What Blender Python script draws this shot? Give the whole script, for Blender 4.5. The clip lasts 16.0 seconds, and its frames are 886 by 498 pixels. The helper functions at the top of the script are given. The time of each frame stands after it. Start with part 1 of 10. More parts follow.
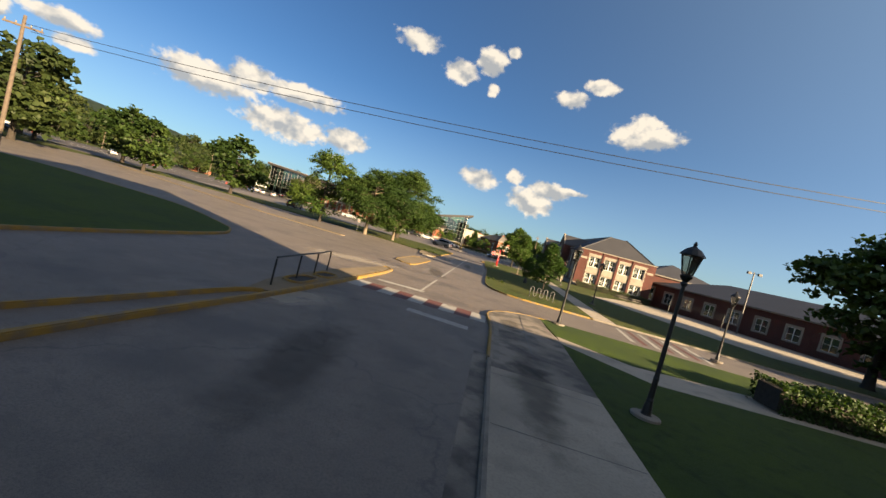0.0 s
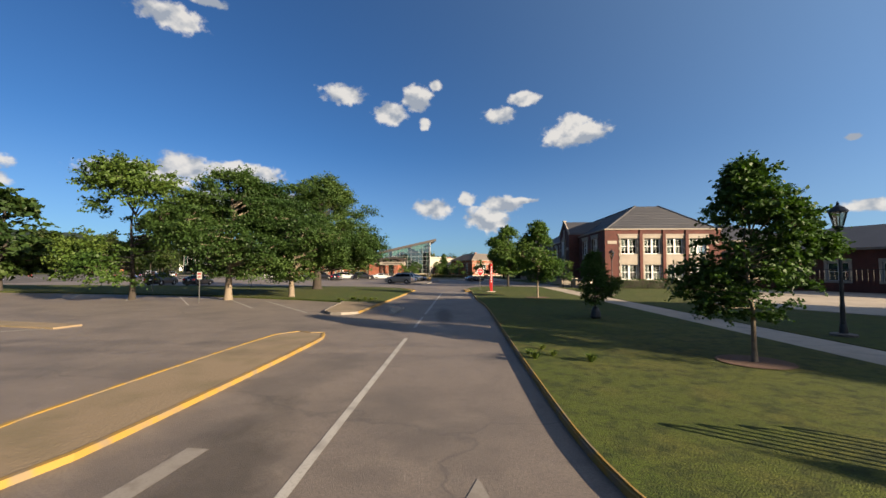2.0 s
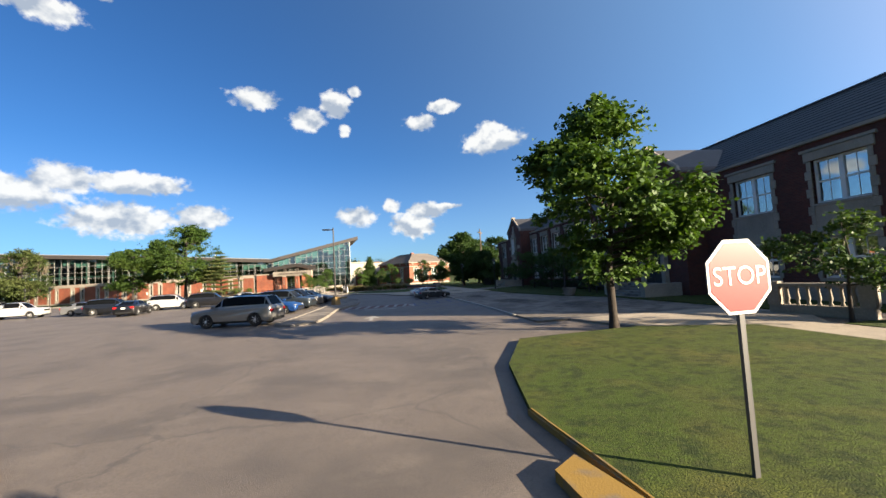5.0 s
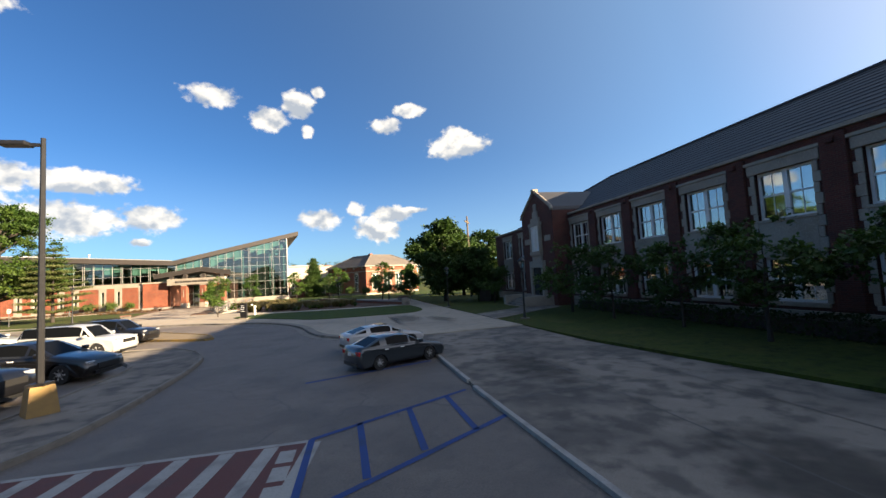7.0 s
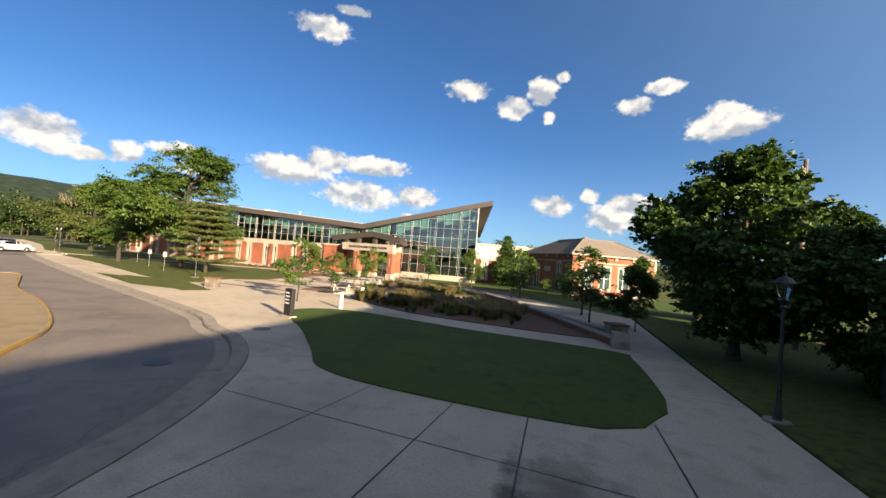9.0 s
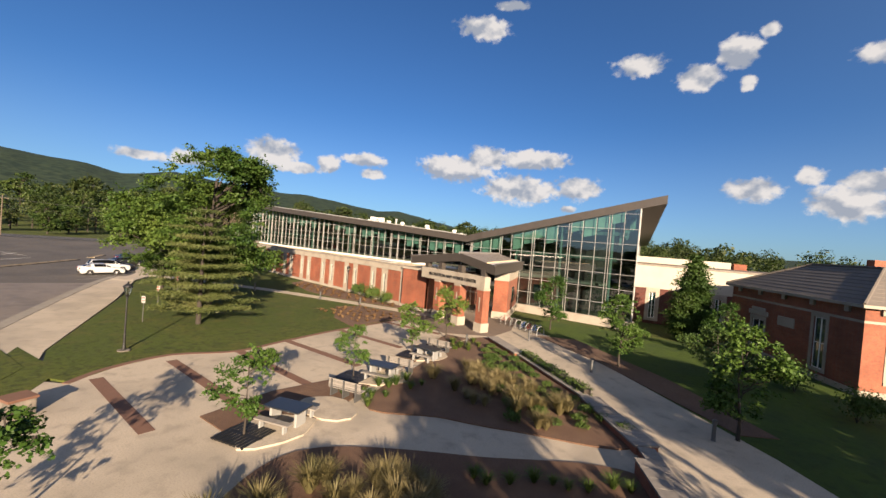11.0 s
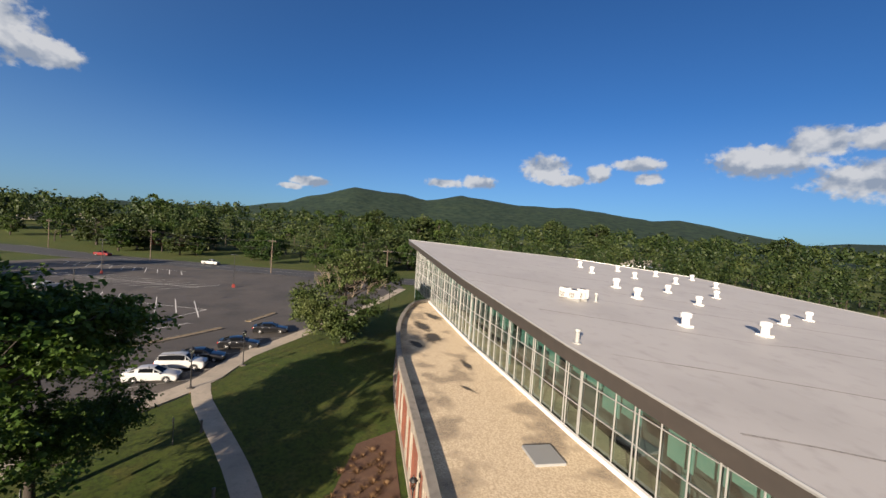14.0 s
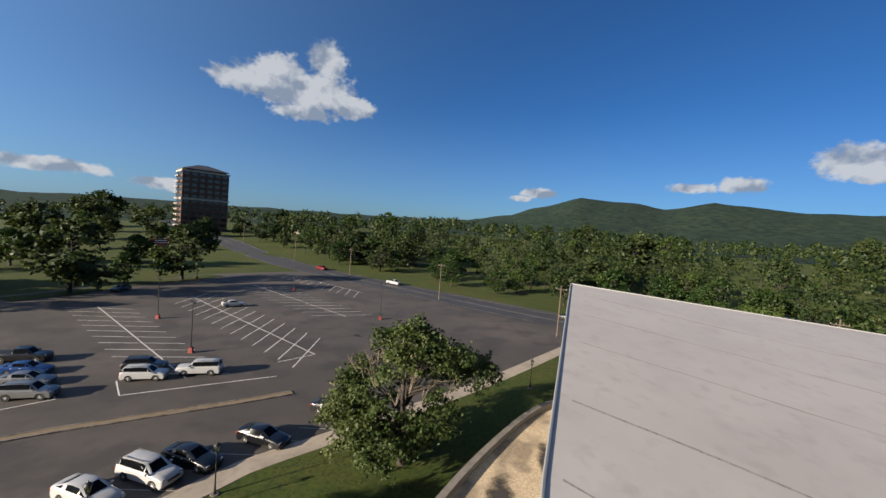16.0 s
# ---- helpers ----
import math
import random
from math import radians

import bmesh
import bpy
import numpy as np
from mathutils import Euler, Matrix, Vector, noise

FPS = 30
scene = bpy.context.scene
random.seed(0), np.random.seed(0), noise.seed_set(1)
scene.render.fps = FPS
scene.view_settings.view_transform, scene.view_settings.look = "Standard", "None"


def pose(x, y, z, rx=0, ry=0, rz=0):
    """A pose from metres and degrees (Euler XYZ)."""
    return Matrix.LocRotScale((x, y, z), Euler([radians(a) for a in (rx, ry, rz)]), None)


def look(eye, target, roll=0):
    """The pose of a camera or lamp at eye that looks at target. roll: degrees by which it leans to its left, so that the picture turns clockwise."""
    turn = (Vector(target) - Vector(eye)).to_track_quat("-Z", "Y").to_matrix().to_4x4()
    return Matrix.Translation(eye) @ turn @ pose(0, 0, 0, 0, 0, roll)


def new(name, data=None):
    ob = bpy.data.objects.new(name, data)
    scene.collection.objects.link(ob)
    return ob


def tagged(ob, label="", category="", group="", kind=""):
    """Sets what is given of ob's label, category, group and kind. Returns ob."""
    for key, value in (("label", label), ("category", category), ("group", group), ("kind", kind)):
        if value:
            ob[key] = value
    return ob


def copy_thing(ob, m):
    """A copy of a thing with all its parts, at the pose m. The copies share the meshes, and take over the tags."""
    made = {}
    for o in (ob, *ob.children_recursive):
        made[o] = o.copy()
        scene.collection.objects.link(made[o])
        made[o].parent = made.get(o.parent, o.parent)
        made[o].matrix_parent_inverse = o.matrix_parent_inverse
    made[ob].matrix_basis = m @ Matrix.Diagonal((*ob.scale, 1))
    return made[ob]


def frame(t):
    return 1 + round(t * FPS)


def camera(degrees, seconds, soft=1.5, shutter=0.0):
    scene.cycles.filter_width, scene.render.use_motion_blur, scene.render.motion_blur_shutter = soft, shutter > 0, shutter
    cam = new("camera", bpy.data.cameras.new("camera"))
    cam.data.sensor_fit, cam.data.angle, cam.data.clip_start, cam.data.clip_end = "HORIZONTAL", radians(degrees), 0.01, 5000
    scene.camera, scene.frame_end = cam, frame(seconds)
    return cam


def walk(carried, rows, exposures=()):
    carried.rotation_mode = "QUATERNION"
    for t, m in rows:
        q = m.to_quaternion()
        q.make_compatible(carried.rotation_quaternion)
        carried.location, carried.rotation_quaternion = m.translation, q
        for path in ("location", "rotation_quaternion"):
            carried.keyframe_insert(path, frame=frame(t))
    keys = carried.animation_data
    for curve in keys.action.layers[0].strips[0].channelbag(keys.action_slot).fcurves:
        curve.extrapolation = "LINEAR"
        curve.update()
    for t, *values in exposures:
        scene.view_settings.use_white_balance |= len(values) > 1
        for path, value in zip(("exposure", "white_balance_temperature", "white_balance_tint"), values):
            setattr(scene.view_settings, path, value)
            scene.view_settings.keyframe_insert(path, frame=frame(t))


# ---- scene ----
cam = camera(95.5, 16.0, soft=1.5, shutter=0.0)
PATH = [  # seconds, x, y, z, pitch, roll, yaw
    (0.0, 1.11, -96.44, 3.26, -2.30, -15.08, 7.78),
    (0.5, 1.53, -88.62, 3.06, -1.20, -12.49, 7.92),
    (1.0, 1.02, -81.20, 2.60, 0.40, -7.72, 6.81),
    (1.5, 0.16, -74.10, 2.30, 1.95, -3.30, 4.99),
    (2.0, -0.45, -67.45, 2.28, 3.00, -0.19, 3.42),
    (2.5, -1.10, -60.32, 2.12, 3.20, 0.73, 2.40),
    (3.0, -1.59, -53.55, 2.08, 3.30, 2.00, 1.37),
    (3.5, -2.13, -46.80, 2.06, 3.40, 2.74, -0.00),
    (4.0, -2.46, -39.84, 2.07, 3.50, 3.40, -1.56),
    (4.2, -2.60, -37.10, 2.08, 3.50, 3.44, -2.39),
    (6.3, -1.31, -8.33, 2.71, 3.95, 3.47, -12.22),
    (6.5, -0.98, -5.87, 2.74, 3.93, 3.65, -12.31),
    (7.0, 0.00, 0.00, 2.96, 3.97, 3.22, -11.77),
    (7.5, 0.90, 6.19, 3.09, 3.97, 2.27, -7.19),
    (8.0, 2.07, 12.27, 3.24, 3.69, 0.32, -0.11),
    (8.5, 2.69, 18.38, 3.34, 2.92, -2.62, 8.79),
    (9.0, 3.20, 24.20, 3.56, 1.65, -4.64, 19.41),
    (9.2, 3.21, 26.36, 3.79, 1.05, -5.28, 23.89),
    (11.3, -3.15, 49.63, 8.84, -1.09, -4.02, 43.86),
    (11.5, -4.14, 51.47, 9.38, -1.21, -3.58, 45.47),
    (12.0, -7.91, 56.85, 10.51, -1.44, -3.07, 49.92),
    (12.5, -12.11, 62.20, 11.72, -1.55, -2.90, 55.66),
    (13.0, -16.38, 67.14, 12.93, -1.69, -3.30, 62.76),
    (13.5, -21.52, 71.75, 14.39, -1.95, -4.08, 70.67),
    (14.0, -27.73, 76.06, 16.44, -2.21, -4.04, 78.89),
    (14.5, -34.55, 79.87, 18.12, -2.87, -5.70, 87.16),
    (15.0, -41.14, 82.93, 19.60, -3.23, -6.00, 95.60),
    (15.5, -47.67, 85.70, 20.35, -3.15, -5.50, 104.10),
    (16.0, -53.90, 88.10, 21.20, -3.05, -4.60, 110.40),
]
walk(cam, [(t, pose(x, y, z, 90 + p, r, w)) for t, x, y, z, p, r, w in PATH], exposures=[(0.0, 2.31, 7700, 10), (1.5, 1.99, 6800, 11), (3.5, 2.16, 6050, 8), (4.2, 2.24, 5950, 8), (6.5, 2.64, 6850, 10), (7.5, 2.49, 6800, 9), (9.2, 2.44, 6850, 11), (11.3, 1.99, 6500, 14), (13.0, 1.82, 6150, 13), (16.0, 1.62, 5750, 10)])

# ---- world and sun ----
SUN_EL, SUN_AZ = 16.0, -33.5          # degrees; azimuth of the sun itself, from +x
world = bpy.data.worlds.new("sky")
scene.world = world
world.use_nodes = True
wn, wl = world.node_tree.nodes, world.node_tree.links
bg = wn["Background"]
sky = wn.new("ShaderNodeTexSky")
sky.sky_type, sky.sun_disc = "NISHITA", False
sky.sun_elevation, sky.sun_rotation = radians(SUN_EL), radians(90 - SUN_AZ)
sky.altitude, sky.air_density, sky.dust_density, sky.ozone_density = 1400, 1.0, 1.3, 3.2
bg.inputs["Strength"].default_value = 0.0245
deep = wn.new("ShaderNodeMix")
deep.data_type, deep.blend_type = "RGBA", "MULTIPLY"
deep.inputs[0].default_value = 1.0
deep.inputs[7].default_value = (0.52, 0.85, 1.15, 1)
wl.new(sky.outputs["Color"], deep.inputs[6])

def world_min(a, top):
    n = wn.new("ShaderNodeMath")
    n.operation = "MINIMUM"
    n.inputs[1].default_value = top
    wl.new(a, n.inputs[0])
    return n.outputs[0]


# bright summer haze spreading round the sun
way = wn.new("ShaderNodeTexCoord").outputs["Generated"]
toward = wn.new("ShaderNodeVectorMath")
toward.operation = "DOT_PRODUCT"
toward.inputs[1].default_value = (math.cos(radians(SUN_EL)) * math.cos(radians(SUN_AZ)), math.cos(radians(SUN_EL)) * math.sin(radians(SUN_AZ)), math.sin(radians(SUN_EL)))
wl.new(way, toward.inputs[0])
lobe = wn.new("ShaderNodeMapRange")
lobe.inputs["From Min"].default_value, lobe.inputs["From Max"].default_value = -0.7, 1.0
wl.new(toward.outputs["Value"], lobe.inputs["Value"])
curve = wn.new("ShaderNodeMath")
curve.operation = "POWER"
curve.inputs[1].default_value = 1.8
wl.new(lobe.outputs[0], curve.inputs[0])
haze = wn.new("ShaderNodeMix")
haze.data_type, haze.blend_type = "RGBA", "ADD"
haze.clamp_factor = False
haze.inputs[7].default_value = (3.4, 5.0, 6.6, 1)
wl.new(world_min(curve.outputs[0], 0.36), haze.inputs[0])
wl.new(deep.outputs[2], haze.inputs[6])

# pale warm glow of air round the sun, unseen, added to lift the shade
near_sun = wn.new("ShaderNodeMapRange")
near_sun.interpolation_type = "SMOOTHSTEP"
near_sun.inputs["From Min"].default_value, near_sun.inputs["From Max"].default_value = 0.25, 1.0
wl.new(toward.outputs["Value"], near_sun.inputs["Value"])
sun_fill = wn.new("ShaderNodeMix")
sun_fill.data_type, sun_fill.blend_type = "RGBA", "ADD"
sun_fill.inputs[7].default_value = (6.6, 5.2, 3.8, 1)
wl.new(near_sun.outputs[0], sun_fill.inputs[0])
wl.new(haze.outputs[2], sun_fill.inputs[6])

# fair-weather clouds: bearing, height, half width, half height in degrees
CLOUDS = [(107.6, 23.4, 3.2, 1.5), (101, 21.4, 2.6, 1.6), (97.3, 23.4, 2.1, 2.0), (96.1, 20.2, 0.9, 1.0), (94.6, 25.1, 0.9, 0.8),
    (85.3, 21.2, 2.6, 1.2), (81.8, 23.1, 2.4, 1.1), (75, 18.1, 5.0, 1.9), (75.3, 19.6, 2.3, 1.4), (94.9, 8.7, 3.1, 1.7), (90, 10.1, 1.6, 1.1),
    (87.1, 7.3, 3.9, 2.4), (85.4, 9.2, 3.6, 1.5), (82.6, 9.7, 3.2, 0.6), (47.4, 13.3, 0.9, 0.5), (128.4, 28, 4.0, 1.6), (124.9, 30.5, 2.4, 0.8)]
CLOUDS += [(45.5, 6.5, 3.5, 0.8), (131.2, 10.4, 6.2, 2.2), (126.5, 12.2, 3.2, 2.0), (120.8, 12.2, 6, 1.5), (121.6, 8.2, 6.8, 2.3), (114.1, 8.6, 3.4, 2.0),
    (115.1, 5.8, 1.2, 0.7), (155.3, 9.8, 3.6, 2.1), (152.7, 8.3, 3.8, 0.9), (143.7, 10.4, 3.2, 1.0), (142.6, 8.6, 2.2, 0.8), (148.5, 9.3, 1.8, 1.4),
    (169, 7.1, 3.1, 0.8), (164.2, 7.5, 3.1, 1.1), (-170.2, 4.9, 1.7, 0.5)]
CLOUDS += [(-139.2, 16.2, 8.0, 3.4), (-134.8, 16.4, 4.6, 2.6), (-142.3, 19.8, 2.9, 2.9), (-131.4, 16.0, 3.2, 1.5), (-145.8, 14.9, 4.2, 1.7), (-136.6, 17.6, 4.2, 2.6), (-139.8, 13.4, 5.0, 1.3),
    (-124.6, 2.5, 3.4, 0.9), (-172.5, 5.7, 3.0, 0.8), (-114.6, 3.2, 6.1, 0.9)]
geo = wn.new("ShaderNodeTexCoord").outputs["Generated"]
# pale band of air over the horizon
height = wn.new("ShaderNodeSeparateXYZ")
wl.new(geo, height.inputs[0])
low_air = wn.new("ShaderNodeMapRange")
low_air.interpolation_type = "SMOOTHSTEP"
low_air.inputs["From Min"].default_value, low_air.inputs["From Max"].default_value = 0.0, 0.3
low_air.inputs["To Min"].default_value, low_air.inputs["To Max"].default_value = 0.2, 0.0
wl.new(height.outputs["Z"], low_air.inputs["Value"])
band = wn.new("ShaderNodeMix")
band.data_type = "RGBA"
band.inputs[7].default_value = (5.6, 6.5, 7.2, 1)
wl.new(low_air.outputs[0], band.inputs[0])
wl.new(sun_fill.outputs[2], band.inputs[6])


def world_math(op, a, b=None, clamp=False):
    n = wn.new("ShaderNodeMath")
    n.operation, n.use_clamp = op, clamp
    for i, v in enumerate((a, b)):
        if v is None:
            continue
        if isinstance(v, (int, float)):
            n.inputs[i].default_value = v
        else:
            wl.new(v, n.inputs[i])
    return n.outputs[0]


def world_noise(vec, scale, detail, rough=0.55):
    n = wn.new("ShaderNodeTexNoise")
    n.inputs["Scale"].default_value, n.inputs["Detail"].default_value, n.inputs["Roughness"].default_value = scale, detail, rough
    wl.new(vec, n.inputs["Vector"])
    return n.outputs["Fac"]


body, belly = None, None
for az, el, hw, hh in CLOUDS:
    mp = wn.new("ShaderNodeMapping")
    mp.vector_type = "TEXTURE"
    a, e = radians(az), radians(el)
    mp.inputs["Location"].default_value = (math.cos(a) * math.cos(e), math.sin(a) * math.cos(e), math.sin(e))
    mp.inputs["Rotation"].default_value = (0, -e, a)
    mp.inputs["Scale"].default_value = (0.3, radians(hw), radians(hh))
    wl.new(geo, mp.inputs["Vector"])
    ln = wn.new("ShaderNodeVectorMath")
    ln.operation = "LENGTH"
    wl.new(mp.outputs[0], ln.inputs[0])
    v = world_math("SUBTRACT", 1.0, ln.outputs["Value"])
    body = v if body is None else world_math("MAXIMUM", body, v)
    axes = wn.new("ShaderNodeSeparateXYZ")
    wl.new(mp.outputs[0], axes.inputs[0])
    w_ = world_math("MULTIPLY", world_math("MAXIMUM", v, 0.0), axes.outputs["Z"])
    belly = w_ if belly is None else world_math("ADD", belly, w_)
stretch = wn.new("ShaderNodeMapping")
stretch.inputs["Scale"].default_value = (1, 1, 1.25)
wl.new(geo, stretch.inputs["Vector"])
shifted = wn.new("ShaderNodeVectorMath")
shifted.operation = "ADD"
shifted.inputs[1].default_value = (0.006, -0.005, 0.022)
wl.new(stretch.outputs[0], shifted.inputs[0])
n1 = world_noise(stretch.outputs[0], 17, 4, 0.5)
n2 = world_noise(shifted.outputs[0], 17, 4, 0.5)
n3 = world_noise(stretch.outputs[0], 60, 6, 0.56)
puff = world_math("ADD", world_math("MULTIPLY", world_math("SUBTRACT", n1, 0.5), 1.3), world_math("MULTIPLY", world_math("SUBTRACT", n3, 0.5), 1.7))
dens = world_math("ADD", world_math("MULTIPLY", world_math("MAXIMUM", body, -0.9), 1.75), puff)
cover = wn.new("ShaderNodeMapRange")
cover.interpolation_type = "SMOOTHSTEP"
cover.inputs["From Min"].default_value, cover.inputs["From Max"].default_value = 0.02, 0.72
wl.new(dens, cover.inputs["Value"])
lit = wn.new("ShaderNodeMapRange")
lit.inputs["From Min"].default_value, lit.inputs["From Max"].default_value = -0.1, 0.08
wl.new(world_math("ADD", world_math("SUBTRACT", n1, n2), world_math("MULTIPLY", belly, 0.12)), lit.inputs["Value"])
tone = wn.new("ShaderNodeMix")
tone.data_type = "RGBA"
tone.inputs[6].default_value = (3.7, 4.1, 4.7, 1)
tone.inputs[7].default_value = (8.2, 7.9, 7.4, 1)
wl.new(lit.outputs[0], tone.inputs[0])
mixed = wn.new("ShaderNodeMix")
mixed.data_type = "RGBA"
wl.new(world_math("MULTIPLY", cover.outputs[0], 0.94), mixed.inputs[0])
wl.new(band.outputs[2], mixed.inputs[6])
wl.new(tone.outputs[2], mixed.inputs[7])
wl.new(mixed.outputs[2], bg.inputs["Color"])
sun = new("sun", bpy.data.lights.new("sun", "SUN"))
sun.data.energy, sun.data.angle, sun.data.color = 5.0, radians(0.6), (1.0, 0.8, 0.56)
sun.matrix_world = look((math.cos(radians(SUN_AZ)) * 300, math.sin(radians(SUN_AZ)) * 300, 300 * math.tan(radians(SUN_EL))), (0, 0, 0))

# ---- building helpers ----
ALBEDO = 0.455   # common scale of the base colours
def mesh_of(name, bm, mats):
    bm.normal_update()
    me = bpy.data.meshes.new(name)
    bm.to_mesh(me)
    bm.free()
    for m in (mats if isinstance(mats, (list, tuple)) else [mats]):
        me.materials.append(m)
    return me


def part(name, bm, mats, parent=None, label="", smooth=False):
    me = mesh_of(name, bm, mats)
    if smooth:
        me.polygons.foreach_set("use_smooth", [True] * len(me.polygons))
    ob = new(name, me)
    if parent is not None:
        ob.parent = parent
    if label:
        ob["label"] = label
    return ob


def thing(name, label, category, m=None, group="", kind=""):
    ob = new(name)
    ob.empty_display_size = 0.3
    if m is not None:
        ob.matrix_basis = m
    return tagged(ob, label, category, group, kind)


def flat(name, bm, mats, label, category, kind="structure"):
    return tagged(part(name, bm, mats), label, category, "", kind)


def box(bm, x0, x1, y0, y1, z0, z1, mi=0, m=None):
    vs = [bm.verts.new((x, y, z)) for z in (z0, z1) for y in (y0, y1) for x in (x0, x1)]
    if m is not None:
        for v in vs:
            v.co = m @ v.co
    for f in ((0, 2, 3, 1), (4, 5, 7, 6), (0, 1, 5, 4), (2, 6, 7, 3), (0, 4, 6, 2), (1, 3, 7, 5)):
        bm.faces.new([vs[i] for i in f]).material_index = mi
    return vs


def bbox(x0, x1, y0, y1, z0, z1, bev=0.0, m=None):
    bm = bmesh.new()
    box(bm, x0, x1, y0, y1, z0, z1, 0, m)
    if bev:
        bmesh.ops.bevel(bm, geom=bm.edges[:], offset=bev, segments=2, affect="EDGES", profile=0.6)
    return bm


def tube(bm, p0, p1, r0, r1=None, n=8, mi=0, cap=True):
    r1 = r0 if r1 is None else r1
    p0, p1 = Vector(p0), Vector(p1)
    d = (p1 - p0).normalized()
    a = d.orthogonal().normalized()
    b = d.cross(a)
    rings = []
    for p, r in ((p0, r0), (p1, r1)):
        rings.append([bm.verts.new(p + (a * math.cos(2 * math.pi * i / n) + b * math.sin(2 * math.pi * i / n)) * r) for i in range(n)])
    for i in range(n):
        j = (i + 1) % n
        bm.faces.new((rings[0][i], rings[0][j], rings[1][j], rings[1][i])).material_index = mi
    if cap:
        bm.faces.new(list(reversed(rings[0]))).material_index = mi
        bm.faces.new(rings[1]).material_index = mi


def lathe(bm, prof, n=12, c=(0, 0, 0), mi=0):
    rings = [[bm.verts.new((c[0] + r * math.cos(2 * math.pi * i / n), c[1] + r * math.sin(2 * math.pi * i / n), c[2] + z)) for i in range(n)] for r, z in prof]
    for a, b in zip(rings, rings[1:]):
        for i in range(n):
            j = (i + 1) % n
            bm.faces.new((a[i], a[j], b[j], b[i])).material_index = mi
    bm.faces.new(list(reversed(rings[0]))).material_index = mi
    bm.faces.new(rings[-1]).material_index = mi


def slab(bm, pts, z0, z1, mi=0):
    area = sum(a[0] * b[1] - b[0] * a[1] for a, b in zip(pts, pts[1:] + pts[:1]))
    if area < 0:
        pts = list(reversed(pts))
    lo = [bm.verts.new((x, y, z0)) for x, y in pts]
    hi = [bm.verts.new((x, y, z1)) for x, y in pts]
    bm.faces.new(hi).material_index = mi
    n = len(pts)
    for i in range(n):
        bm.faces.new((lo[i], lo[(i + 1) % n], hi[(i + 1) % n], hi[i])).material_index = mi


def smooth_line(pts, closed=False, step=0.7):
    """Catmull-Rom through plan points."""
    P = [Vector((x, y, 0)) for x, y in pts]
    n = len(P)
    out = []
    for i in range(n if closed else n - 1):
        p0 = P[(i - 1) % n] if closed or i > 0 else P[i] * 2 - P[i + 1]
        p1, p2 = P[i], P[(i + 1) % n]
        p3 = P[(i + 2) % n] if closed or i + 2 < n else p2 * 2 - p1
        k = max(2, int((p2 - p1).length / step))
        k = min(k, 14)
        for s in range(k):
            t = s / k
            q = 0.5 * ((2 * p1) + (p2 - p0) * t + (2 * p0 - 5 * p1 + 4 * p2 - p3) * t * t + (3 * p1 - p0 - 3 * p2 + p3) * t ** 3)
            out.append((q.x, q.y))
    if not closed:
        out.append((P[-1].x, P[-1].y))
    return out


def ribbon(bm, pts, w, z0, z1, closed=False, off=0.0, mi=0):
    """A strip of width w along a plan line, its middle shifted by off to the left of the way."""
    n = len(pts)
    L, R_ = [], []
    for i in range(n):
        a = Vector(pts[(i - 1) % n] if closed or i > 0 else pts[i])
        b = Vector(pts[(i + 1) % n] if closed or i + 1 < n else pts[i])
        d = (b - a).normalized()
        nrm = Vector((-d.y, d.x))
        p = Vector(pts[i])
        L.append(p + nrm * (off + w / 2))
        R_.append(p + nrm * (off - w / 2))
    rows = []
    for i in range(n):
        rows.append([bm.verts.new((R_[i].x, R_[i].y, z0)), bm.verts.new((R_[i].x, R_[i].y, z1)), bm.verts.new((L[i].x, L[i].y, z1)), bm.verts.new((L[i].x, L[i].y, z0))])
    m = n if closed else n - 1
    for i in range(m):
        a, b = rows[i], rows[(i + 1) % n]
        for j in range(3):
            bm.faces.new((a[j + 1], a[j], b[j], b[j + 1])).material_index = mi
    if not closed:
        bm.faces.new(rows[0]).material_index = mi
        bm.faces.new(list(reversed(rows[-1]))).material_index = mi


